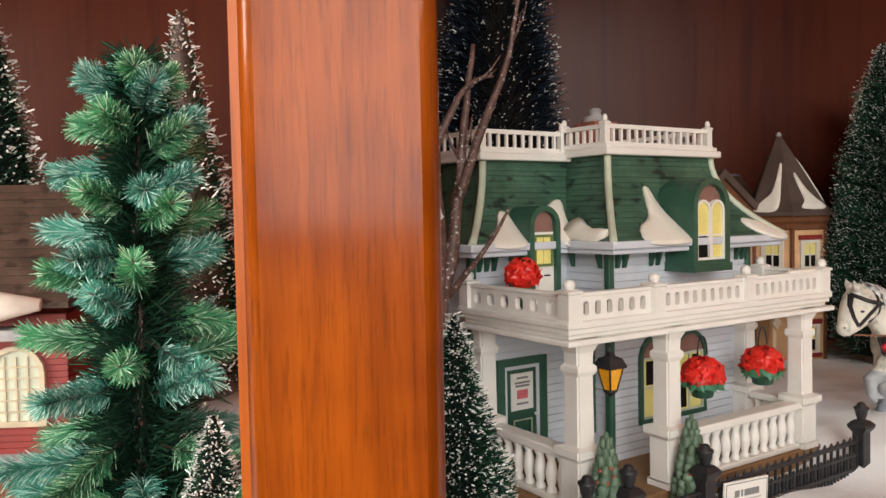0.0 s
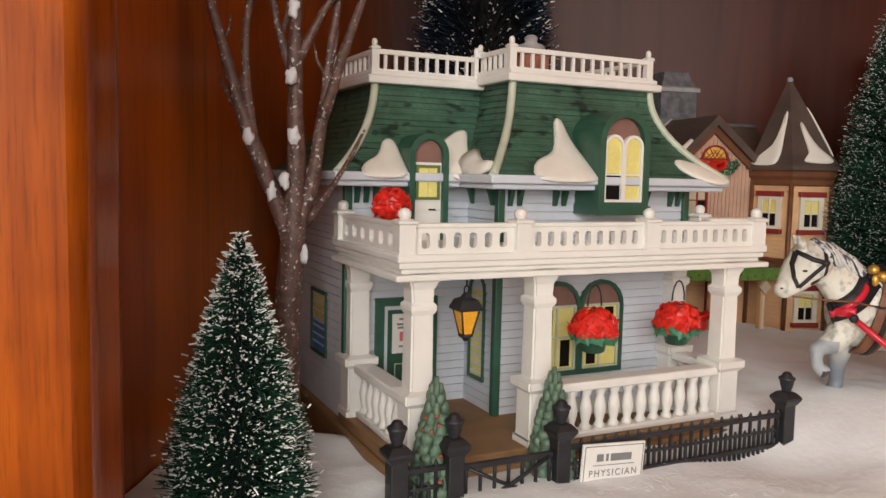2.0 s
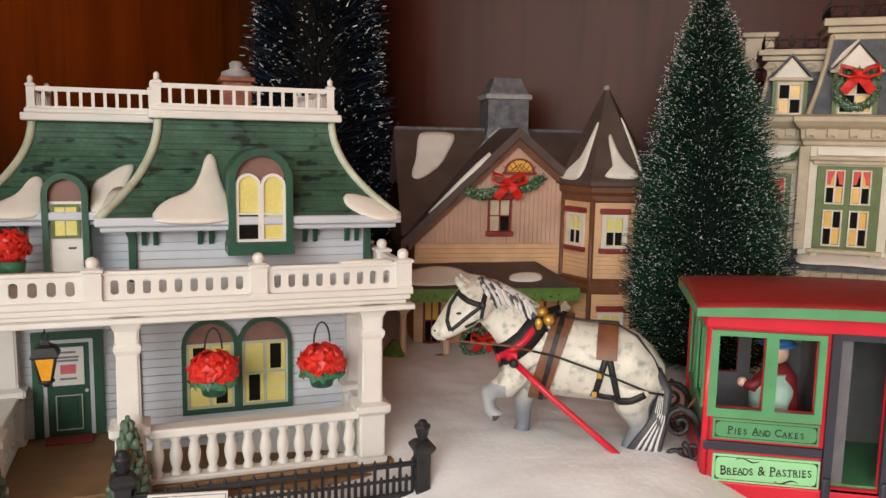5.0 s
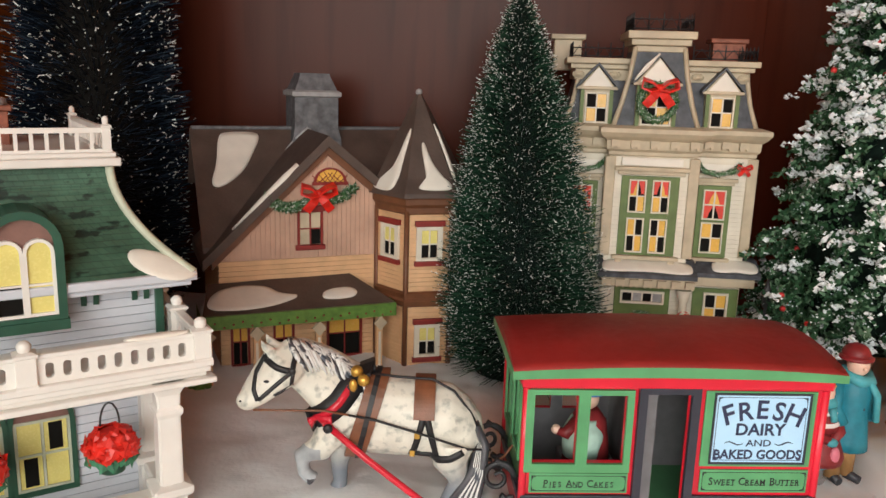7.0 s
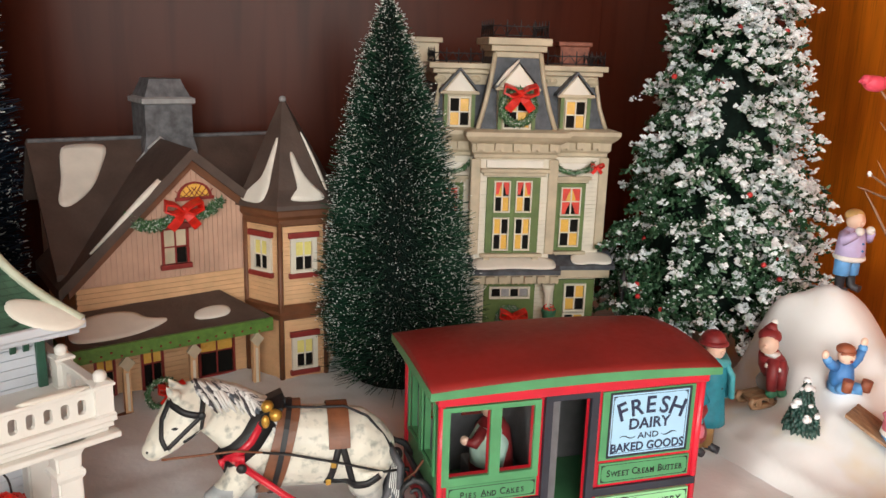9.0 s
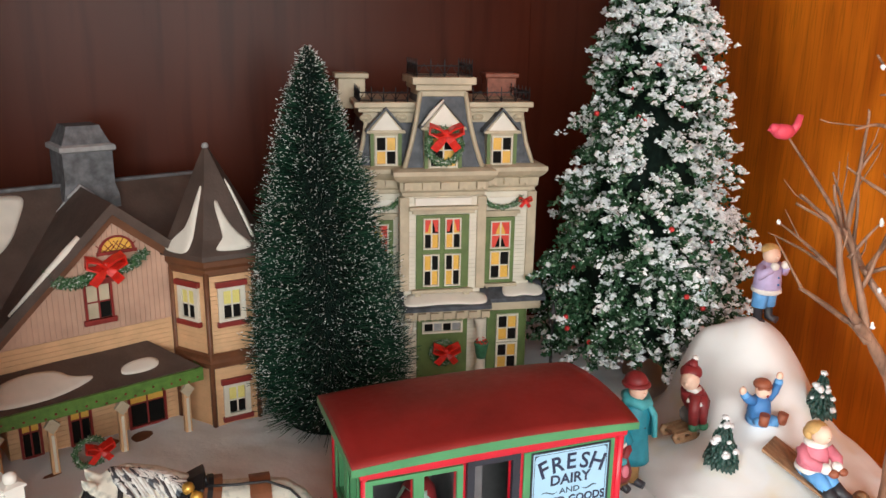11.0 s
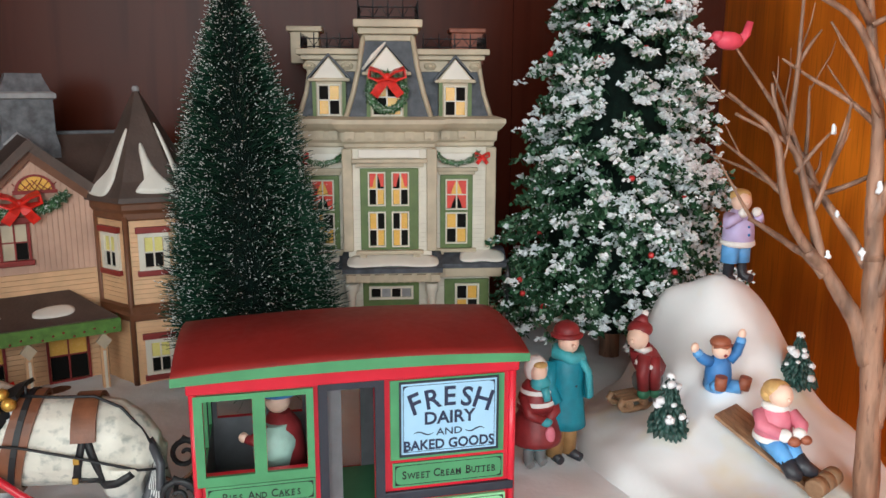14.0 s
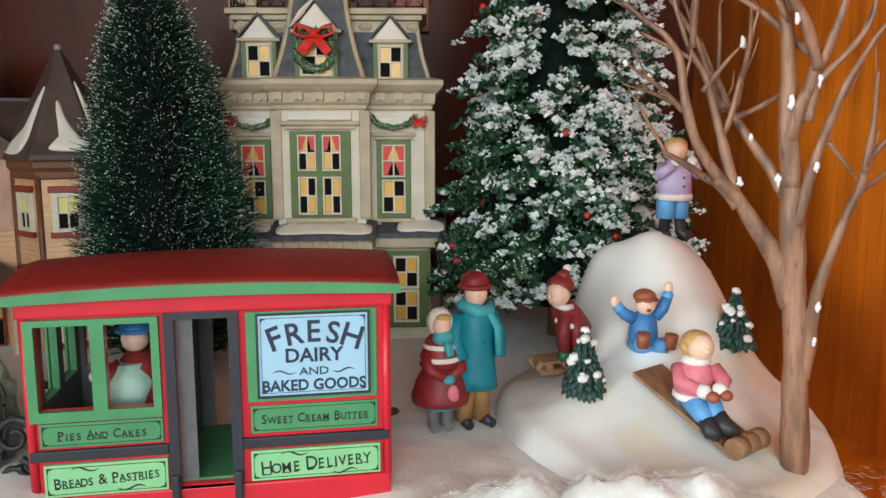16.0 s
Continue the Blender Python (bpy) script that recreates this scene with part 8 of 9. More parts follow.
# boy with raised arms
fig("figurine", (0.7145, 0.592, hill_z(0.7145, 0.592) - 0.002), MATS, [
    ("b", SB, (0.0, 0.001, 0.006), (0.0098, 0.009, 0.0072)), ("t", SB, [(-0.004, -0.004, 0.0065), (-0.006, -0.012, 0.009)], [0.005, 0.0045]), ("t", SB, [(0.005, -0.004, 0.006), (0.012, -0.011, 0.006)], [0.005, 0.0045]),
    ("t", MI, [(-0.006, -0.0125, 0.007), (-0.006, -0.0135, 0.0165)], [0.004, 0.0042]), ("t", MI, [(0.0125, -0.0125, 0.0055), (0.0135, -0.0135, 0.0145)], [0.004, 0.0042]),
    ("l", BLU, [(0.0092, 0.006), (0.0094, 0.014), (0.0082, 0.0225), (0.0045, 0.027)]),
    ("t", BLU, [(-0.0075, 0.0, 0.023), (-0.0135, -0.001, 0.026), (-0.0185, -0.002, 0.0305)], [0.0042, 0.004, 0.0034]), ("t", BLU, [(0.0075, 0.0, 0.023), (0.0125, -0.001, 0.029), (0.015, -0.002, 0.037)], [0.0042, 0.004, 0.0034]),
    ("b", SB, (-0.0185, -0.002, 0.0308), 0.0036), ("b", SB, (0.015, -0.002, 0.0375), 0.0036),
    ("b", SK, (-0.021, -0.002, 0.035), (0.003, 0.0025, 0.0038)), ("b", SK, (0.0155, -0.002, 0.0425), (0.003, 0.0025, 0.0038)),
    ("b", SK, (0.0, -0.002, 0.0325), (0.0068, 0.0064, 0.0074)), ("b", MI, (0.0, -0.0002, 0.0372), (0.0074, 0.0072, 0.0048)), ("t", MI, [(0.007, -0.003, 0.035), (0.0, -0.0082, 0.0355), (-0.007, -0.003, 0.035)], 0.0014),
    ("b", BU, (-0.0005, -0.0082, 0.0295), (0.0016, 0.0008, 0.001)), ("b", SK, (0.0, -0.0086, 0.0325), 0.0013)], "painted boy figurine in blue with raised arms", 4, scale=0.88)
# girl on the toboggan
fig("figurine", (0.7255, 0.5465, hill_z(0.7255, 0.5465) + 0.0062), MATS, [
    ("b", SB, (0.0, 0.002, 0.006), (0.0105, 0.0095, 0.0075)),
    ("t", SB, [(-0.003, -0.002, 0.0075), (0.001, -0.012, 0.006), (0.005, -0.018, 0.001)], [0.0062, 0.0058, 0.0046]), ("t", SB, [(0.005, -0.001, 0.0075), (0.009, -0.01, 0.006), (0.011, -0.016, 0.002)], [0.0062, 0.0058, 0.0046]),
    ("t", BO, [(0.004, -0.016, 0.002), (0.0075, -0.022, -0.004), (0.0115, -0.0225, -0.0055)], [0.005, 0.0048, 0.0034]), ("t", BO, [(0.011, -0.0145, 0.003), (0.0155, -0.0195, -0.002), (0.021, -0.02, -0.004)], [0.005, 0.0048, 0.0034]),
    ("l", FU, [(0.0105, 0.0075), (0.0122, 0.009), (0.0118, 0.0118), (0.01, 0.0122)]),
    ("l", PI, [(0.0112, 0.011), (0.0108, 0.018), (0.0095, 0.0255), (0.005, 0.0305)]),
    ("t", PI, [(-0.009, 0.0, 0.0255), (-0.0085, -0.008, 0.019), (0.001, -0.0135, 0.0165)], [0.0044, 0.0044, 0.0036]), ("t", PI, [(0.0095, 0.0, 0.0255), (0.0145, -0.006, 0.02), (0.012, -0.013, 0.0175)], [0.0044, 0.0044, 0.0036]),
    ("b", FU, (0.003, -0.0145, 0.0165), 0.0042), ("b", FU, (0.0115, -0.0135, 0.0175), 0.0042),
    ("b", MI, (0.0075, -0.018, 0.0145), (0.0038, 0.0034, 0.0032)), ("b", MI, (0.0145, -0.0165, 0.0155), (0.0036, 0.0034, 0.003)),
    ("l", FU, [(0.0062, 0.0275), (0.0085, 0.0292), (0.0075, 0.0318), (0.005, 0.0325)]),
    ("b", SK, (0.002, -0.003, 0.0378), (0.0072, 0.007, 0.0076)), ("b", BL, (0.0, 0.0005, 0.0408), (0.0082, 0.0078, 0.0058)), ("b", BL, (-0.0035, 0.002, 0.0372), (0.0055, 0.0055, 0.006)), ("b", SK, (0.0048, -0.0095, 0.0372), 0.0013)], "painted girl figurine in pink seated on a toboggan", -18, scale=0.93)
# boy kneeling on a sled
fig("figurine", (0.6765, 0.621, hill_z(0.6765, 0.621) + 0.0095), MATS, [
    ("t", GB, [(0.0, 0.002, 0.006), (0.01, 0.004, 0.006), (0.018, 0.004, 0.001)], [0.007, 0.0065, 0.004]), ("b", GB, (0.008, 0.004, 0.01), (0.0085, 0.007, 0.007)),
    ("t", BU, [(0.009, 0.003, 0.013), (0.002, 0.0, 0.022), (-0.003, -0.001, 0.03)], [0.009, 0.0088, 0.0062]),
    ("t", BU, [(-0.002, -0.006, 0.026), (-0.004, -0.0085, 0.015), (-0.003, -0.0085, 0.005)], [0.0044, 0.0038, 0.0034]), ("t", BU, [(0.004, -0.0055, 0.024), (0.004, -0.0085, 0.014), (0.004, -0.009, 0.005)], [0.0044, 0.0038, 0.0034]),
    ("t", FU, [(-0.0072, -0.0045, 0.022), (0.0, -0.0092, 0.0195), (0.0078, -0.007, 0.016)], 0.0016),
    ("b", LE, (-0.003, -0.009, 0.003), (0.004, 0.0036, 0.0036)), ("b", LE, (0.0045, -0.0095, 0.003), (0.004, 0.0036, 0.0036)),
    ("t", FU, [(-0.0075, -0.004, 0.0305), (-0.003, -0.0072, 0.029), (0.002, -0.005, 0.029)], 0.0019),
    ("b", SK, (-0.0055, -0.0035, 0.0362), (0.0066, 0.0064, 0.0072)), ("b", BU, (-0.003, -0.001, 0.0408), (0.0076, 0.0074, 0.0056)), ("t", BU, [(-0.002, 0.0, 0.044), (0.001, 0.001, 0.0485)], [0.005, 0.002]), ("b", FU, (0.0012, 0.001, 0.0495), 0.0022), ("b", SK, (-0.0115, -0.0072, 0.0358), 0.0014)], "painted boy figurine in burgundy leaning over a sled", 6, scale=1.08)


def sled():
    m = Matrix.Translation((0.6775, 0.621, hill_z(0.6775, 0.621))) @ pose(0, 0, 0, 0, -4, 8)
    s = thing("sled", "small wooden sled with log runners", "sled", m)
    for y in (-0.007, 0.007):
        bm = bmesh.new()
        tube(bm, [(-0.017, y, 0.0095), (-0.0195, y, 0.0065), (-0.0175, y, 0.003), (-0.012, y, 0.0022), (0.018, y, 0.002)], 0.0022, 8)
        part("runner", bm, M_SLED, s, "curved wooden runner")
    for k in range(4):
        bm = bmesh.new()
        box(bm, -0.0175, 0.0185, -0.0088 + k * 0.0045, -0.0047 + k * 0.0045, 0.0075, 0.0095, 0.0005)
        part("slat", bm, M_SLED, s)
    for x in (-0.013, -0.002, 0.012):
        bm = bmesh.new()
        tube(bm, [(x, -0.0088, 0.0058), (x, 0.0088, 0.0058)], 0.0026, 8)
        part("crossbar", bm, M_SLED, s)


sled()


def toboggan():
    a, b = Vector((0.7085, 0.572, 0)), Vector((0.7395, 0.5225, 0))
    d = (b - a).normalized()
    s = Vector((-d.y, d.x, 0))
    t = thing("toboggan", "wooden toboggan with rolled front", "toboggan", Matrix.Translation((a + b) / 2 + Vector((0, 0, hill_z(0.7215, 0.545)))), off=(a + b) / 2 + Vector((0, 0, hill_z(0.7215, 0.545))))
    za, zb = hill_z(a.x, a.y) + 0.0075, 0.031
    for k in range(5):
        o = s * (-0.0105 + 0.0052 * k)
        rows = []
        for i in range(9):
            f = i / 8
            p = a.lerp(b, f) + o + Vector((0, 0, za + (zb - za) * f))
            rows.append([p, p + s * 0.0046, p + s * 0.0046 + Vector((0, 0, 0.0022)), p + Vector((0, 0, 0.0022))])
        bm = bmesh.new()
        grid(bm, rows, smooth=False)
        part("plank", bm, M_SLED, t)
    for k in range(3):
        bm = bmesh.new()
        c = b + d * 0.003 + Vector((0, 0, zb + 0.0042)) + s * (-0.0115 + k * 0.0088)
        tube(bm, [c, c + s * 0.0004, c + s * 0.0079, c + s * 0.0083], [0.0048, 0.0054, 0.0054, 0.0048], 14)
        part("roll", bm, M_SLED, t, "rolled front end")


toboggan()


def little_tree(x, y, h, r, seed):
    rnd = random.Random(seed)
    z = hill_z(x, y) - 0.001
    t = thing("snowy_tree", "small dark green tree with snow dabs", "tree", Matrix.Translation((x, y, z)), "small hill trees")
    bm = bmesh.new()
    for i in range(10):
        f = i / 10
        rr = r * (1 - f) ** 0.85 + 0.001
        k = max(6, int(16 * (1 - f) + 4))
        for j in range(k):
            a = 2 * math.pi * (j + 0.5 * (i % 2)) / k + rnd.uniform(-0.15, 0.15)
            q, g = rr * rnd.uniform(0.85, 1.08), rnd.uniform(-0.001, 0.001)
            tube(bm, [(q * 0.4 * math.cos(a), q * 0.4 * math.sin(a), h * f + h * 0.13), (q * 0.85 * math.cos(a), q * 0.85 * math.sin(a), h * f + h * 0.07 + g), (q * math.cos(a), q * math.sin(a), h * f - 0.0005 + g)], [rr * 0.14, rr * 0.17, rr * 0.03], 6)
    lathe(bm, [(r * 0.75, 0.0), (r * 0.6, h * 0.3), (0.001, h)], seg=10)
    part("foliage", bm, M_HILLTREE, t, "dark green foliage")
    bm = bmesh.new()
    ball(bm, (0, 0, 0), (0.0021, 0.0021, 0.0017), 8, 6, wob=0.4)
    me = mesh_of(bm, "snow_dab", M_LUMP)
    piece("snow_dab", me, t, (0, 0, h), scale=1.3)
    for i in range(10):
        f = rnd.uniform(0.02, 0.85)
        a = rnd.uniform(2.9, 6.5)
        rr = r * (1 - f) ** 0.85 * 0.98
        piece("snow_dab", me, t, (rr * math.cos(a), rr * math.sin(a), h * f + 0.003), rnd.uniform(0, 180), rnd.uniform(0.7, 1.6))


little_tree(0.6765, 0.5785, 0.036, 0.0118, 4)
little_tree(0.7705, 0.594, 0.033, 0.0112, 5)

# ---- the next bay ----
LB = pose(-0.36, 0.56, 0.0, 0, 0, 4)
lh = thing("house", "brick red house with brown tiled snowy roof", "model house", LB @ Matrix.Translation((0, 0.05, 0.02)), off=(0, 0.05, 0.02))
for a, b, za, zb, n in (
    ((-0.12, 0.0), (0.09, 0.0), 0.01, 0.11, 22),
    ((0.09, 0.0), (0.09, 0.12), 0.01, 0.11, 22),
    ((0.09, 0.12), (-0.12, 0.12), 0.01, 0.11, 22),
    ((-0.12, 0.12), (-0.12, 0.0), 0.01, 0.11, 22),
):
    bm = bmesh.new()
    siding(bm, a, b, za, zb, n)
    part("wall", bm, M_MAROON, lh, "dark red wall")
bm = bmesh.new()
n = 14
prof = []
for i in range(n):
    for k in (0, 1):
        f = (i + 0.95 * k) / n
        prof.append((-0.02 + 0.08 * f - (0.0012 if k == 0 else 0), 0.12 + 0.085 * f))
prof += [(0.14, 0.12), (0.06, 0.118), (-0.02, 0.116)]
grid(bm, [[(x, y, z) for y, z in prof] for x in (-0.13, 0.1)], smooth=False)
part("roof", bm, shingle("brown_tiles", (0.085, 0.055, 0.04), (0.04, 0.025, 0.02), 0.009, 0.0061), lh, "brown tiled roof")
bm = bmesh.new()
tube(bm, [(-0.13, -0.026, 0.118), (-0.02, -0.028, 0.12), (0.05, -0.027, 0.118), (0.083, -0.024, 0.119)], [0.016, 0.0165, 0.014, 0.005], 12, 0.55)
part("snow_patch", bm, M_SNOWPAINT, lh, "cream snow along the eave")
bm = bmesh.new()
box(bm, -0.13, 0.1, -0.024, 0.0, 0.094, 0.102, 0.001)
part("eave", bm, M_STONELIGHT, lh, "grey eave moulding")
for x in (0.055, -0.02):
    bm = bmesh.new()
    ring(bm, arch(x, 0.02, 0.03, 0.068), arch(x, 0.0165, 0.034, 0.068), -0.004, 0.0)
    w = part("window", bm, M_CREAM, lh, "arched cream window")
    bm = bmesh.new()
    slab(bm, arch(x, 0.0165, 0.034, 0.068), -0.0018, 0.0)
    part("pane", bm, M_HIP, w, "pale yellow pane")
    bm = bmesh.new()
    for i in range(-1, 2):
        box(bm, x + i * 0.008 - 0.0006, x + i * 0.008 + 0.0006, -0.003, -0.0018, 0.034, 0.08)
    for i in range(5):
        box(bm, x - 0.016, x + 0.016, -0.003, -0.0018, 0.04 + i * 0.008, 0.0412 + i * 0.008)
    part("glazing_bar", bm, M_CREAM, w)

# ---- trees ----


def brush_tree(name, label, base, top, r0, prof, n, needle, core, frost_n, frost_size, seed, group="", wid=0.0007, frost_mat=None):
    """Bottle-brush tree: wired trunk, solid core coloured as inner shade, dense needles and frosted tips."""
    np.random.seed(seed)
    base, top = np.array(base), np.array(top)
    h = top[2] - base[2]
    t = thing(name, label, "tree", Matrix.Translation(base), group, base)
    bm = bmesh.new()
    tube(bm, [base, base + (top - base) * 0.5, base + (top - base) * 0.98], [0.004, 0.003, 0.0012], 7)
    part("trunk", bm, M_TWIG, t, "twisted wire trunk")

    def rad(f):
        return np.interp(f, [p[0] for p in prof], [p[1] for p in prof]) * r0
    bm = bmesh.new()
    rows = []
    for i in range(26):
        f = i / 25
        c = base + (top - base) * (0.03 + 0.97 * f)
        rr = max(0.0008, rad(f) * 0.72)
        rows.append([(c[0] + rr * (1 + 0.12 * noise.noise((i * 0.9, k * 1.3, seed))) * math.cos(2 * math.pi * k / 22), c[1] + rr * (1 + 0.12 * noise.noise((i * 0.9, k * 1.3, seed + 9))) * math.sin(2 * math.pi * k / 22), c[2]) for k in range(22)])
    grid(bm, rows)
    part("core", bm, core, t, "solid dark core in place of shaded inner bristles")
    w = np.random.uniform(0, 1, n * 3)
    f = w[np.random.uniform(0, 1, n * 3) < rad(w) / r0 + 0.12][:n]
    n = len(f)
    a = np.random.uniform(0, 2 * np.pi, n)
    d = np.stack((np.cos(a), np.sin(a), np.random.normal(0.22, 0.16, n)), 1)
    c = base + (top - base) * (0.03 + 0.97 * f)[:, None]
    rr = rad(f) * np.random.uniform(0.9, 1.05, n) * (1 + 0.05 * np.sin(a * 5 + f * 23))
    start = c + d * (rr * np.random.uniform(0.4, 0.7, n))[:, None]
    flakes("needles", start, d, rr * 0.38, wid, needle, t, label="fine bristle needles", tip=0.3)
    k = np.random.choice(n, frost_n, replace=frost_n > n)
    half = frost_n // 2
    at = c[k] + d[k] * (rr[k] * np.random.uniform(0.86, 1.03, frost_n))[:, None]
    clumps("frost", at[:half], frost_size * np.random.uniform(0.35, 1.25, half), frost_mat or M_FROST, t, "white frost grains")
    way = d[k][half:] + np.random.normal(size=(frost_n - half, 3)) * 0.35
    flakes("frost", at[half:], way, frost_size * np.random.uniform(1.6, 4.5, frost_n - half), frost_size * 0.95, frost_mat or M_FROST, t, label="frosted needle tips", tip=0.4)
    return t


CONE = [(0, 0.93), (0.06, 1.0), (0.3, 0.83), (0.6, 0.52), (0.85, 0.24), (1, 0.03)]
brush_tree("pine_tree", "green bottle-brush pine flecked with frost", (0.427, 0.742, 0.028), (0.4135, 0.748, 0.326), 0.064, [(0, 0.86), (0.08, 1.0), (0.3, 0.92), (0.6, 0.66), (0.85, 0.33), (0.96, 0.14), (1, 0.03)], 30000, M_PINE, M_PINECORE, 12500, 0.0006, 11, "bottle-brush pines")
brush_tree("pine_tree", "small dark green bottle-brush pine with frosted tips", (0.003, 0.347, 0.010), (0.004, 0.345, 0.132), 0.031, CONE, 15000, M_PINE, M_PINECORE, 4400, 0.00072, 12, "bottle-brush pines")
brush_tree("pine_tree", "tall navy black bottle-brush pine with sparse frost", (0.060, 0.835, 0.028), (0.060, 0.835, 0.56), 0.073, [(0, 0.9), (0.1, 1.0), (0.3, 0.98), (0.55, 0.86), (0.8, 0.55), (1, 0.03)], 26000, M_DARKPINE, M_BLACK, 3200, 0.0012, 13, "bottle-brush pines", 0.001)


def bare_tree(name, label, base, mat, seed):
    """Leafless tree: an Empty at its base that takes limbs and snow lumps."""
    t = thing(name, label, "tree", Matrix.Translation(base), off=base)
    return t, mat, random.Random(seed)


def limb(tree, r, *pts, twigs=1, taper=0.72, name="limb"):
    """A tapered, slightly knotty branch through points, with a few thin twigs."""
    t, mat, rnd = tree
    pts = [Vector(p) for p in pts]
    fine = []
    for i in range(len(pts) - 1):
        p0, p1, p2, p3 = pts[max(i - 1, 0)], pts[i], pts[i + 1], pts[min(i + 2, len(pts) - 1)]
        for k in range(4):
            f = k / 4
            fine.append(0.5 * (2 * p1 + (p2 - p0) * f + (2 * p0 - 5 * p1 + 4 * p2 - p3) * f * f + (3 * p1 - p0 - 3 * p2 + p3) * f ** 3))
    fine.append(pts[-1])
    n = len(fine)
    wig = Vector((rnd.random() * 50, rnd.random() * 50, 0))
    fine = [p + noise.noise_vector(p * 60 + wig) * min(0.0009, r * 0.3) * (0 < i < n - 1) for i, p in enumerate(fine)]
    rad = [r * (1 - taper * i / (n - 1)) * (1 + 0.16 * noise.noise((i * 0.8, wig.x, r * 900))) for i in range(n)]
    bm = bmesh.new()
    tube(bm, fine, rad, 9 if r > 0.003 else 7)
    ob = part(name, bm, mat, t)
    for j in range(twigs):
        i = rnd.randrange(n // 3, n - 1)
        d = (fine[i + 1] - fine[i]).normalized()
        q = Vector((rnd.uniform(-1, 1), rnd.uniform(-0.6, 0.6), rnd.uniform(0.0, 1))).normalized()
        a = fine[i]
        b = a + (d + q * 0.8) * rnd.uniform(0.006, 0.014)
        c = b + (d * 0.7 + q * 0.3 + Vector((0, 0, 0.3))) * rnd.uniform(0.004, 0.012)
        if min(b.x, c.x) < XL + 0.004 or max(b.x, c.x) > XR - 0.004:
            continue
        bm = bmesh.new()
        k = max(0.0005, rad[i] * 0.42)
        tube(bm, [a, b, c], [k, k * 0.75, k * 0.4], 6)
        part("twig", bm, mat, ob)
    return ob


def snow_lump(tree, p, r, tall=1.6):
    """Snow caught in a fork or along a twig."""
    t, mat, rnd = tree
    bm = bmesh.new()
    ball(bm, p, (r * rnd.uniform(0.7, 1.1), r * 0.8, r * tall), 9, 7, wob=0.9)
    part("snow_lump", bm, M_LUMP, t, "white snow lump")


dark_tree = bare_tree("bare_tree", "leafless dark glittered tree with snow lumps", (-0.008, 0.437, 0.02), M_TWIG, 5)
limb(dark_tree, 0.0115, (-0.009, 0.437, 0.004), (-0.009, 0.437, 0.012), (-0.0088, 0.437, 0.018), taper=0.24, twigs=0, name="root_flare")
limb(dark_tree, 0.0088, (-0.009, 0.437, 0.016), (-0.007, 0.437, 0.08), (-0.004, 0.437, 0.125), (-0.003, 0.438, 0.155), (-0.004, 0.44, 0.2), (-0.004, 0.44, 0.26), (-0.002, 0.441, 0.33), taper=0.82, name="trunk")
limb(dark_tree, 0.0054, (-0.004, 0.437, 0.118), (-0.013, 0.433, 0.145), (-0.024, 0.428, 0.175), (-0.034, 0.425, 0.21), (-0.044, 0.42, 0.25), (-0.05, 0.418, 0.285), twigs=3)
limb(dark_tree, 0.0031, (-0.022, 0.429, 0.17), (-0.026, 0.427, 0.21), (-0.024, 0.43, 0.25), (-0.026, 0.43, 0.29), twigs=3)
limb(dark_tree, 0.0048, (-0.004, 0.437, 0.122), (0.004, 0.441, 0.15), (0.009, 0.445, 0.185), (0.013, 0.447, 0.225), (0.019, 0.45, 0.27), twigs=3)
limb(dark_tree, 0.0032, (0.009, 0.445, 0.185), (0.024, 0.44, 0.225), (0.036, 0.435, 0.255), (0.043, 0.432, 0.29), twigs=3)
limb(dark_tree, 0.0031, (-0.004, 0.44, 0.2), (-0.016, 0.444, 0.235), (-0.022, 0.447, 0.28), twigs=2)
limb(dark_tree, 0.0022, (0.002, 0.44, 0.13), (0.022, 0.43, 0.155), (0.036, 0.425, 0.178), twigs=0)
limb(dark_tree, 0.0026, (-0.004, 0.44, 0.21), (0.01, 0.443, 0.24), (0.022, 0.447, 0.25), (0.03, 0.45, 0.252), twigs=2)
for p in ((-0.013, 0.429, 0.147), (0.003, 0.434, 0.114), (-0.023, 0.424, 0.174), (-0.003, 0.434, 0.175), (-0.004, 0.434, 0.205), (-0.004, 0.436, 0.238), (-0.0065, 0.43, 0.152)):
    snow_lump(dark_tree, p, 0.0029, 1.4)

brown_tree = bare_tree("bare_tree", "leafless brown painted tree with snowy twigs", (0.767, 0.515, 0.012), M_TWIGBROWN, 9)
limb(brown_tree, 0.0072, (0.765, 0.515, 0.003), (0.7645, 0.515, 0.02), (0.762, 0.515, 0.061), (0.760, 0.515, 0.095), (0.757, 0.515, 0.122), (0.755, 0.515, 0.144), (0.753, 0.515, 0.165), taper=0.28, twigs=0, name="trunk")
limb(brown_tree, 0.0050, (0.753, 0.515, 0.162), (0.750, 0.514, 0.186), (0.749, 0.514, 0.201), (0.746, 0.512, 0.221), (0.742, 0.511, 0.245), (0.729, 0.508, 0.295), (0.720, 0.505, 0.336), (0.714, 0.503, 0.359), taper=0.78, name="trunk")
# the large limb over the hill and its strands
limb(brown_tree, 0.0051, (0.757, 0.516, 0.105), (0.749, 0.519, 0.129), (0.740, 0.522, 0.144), (0.731, 0.524, 0.157), (0.722, 0.525, 0.166), taper=0.4, twigs=0)
limb(brown_tree, 0.0030, (0.726, 0.525, 0.162), (0.714, 0.526, 0.178), (0.706, 0.527, 0.196), (0.703, 0.529, 0.220), (0.698, 0.530, 0.229), (0.688, 0.533, 0.238), (0.677, 0.537, 0.247), twigs=2)
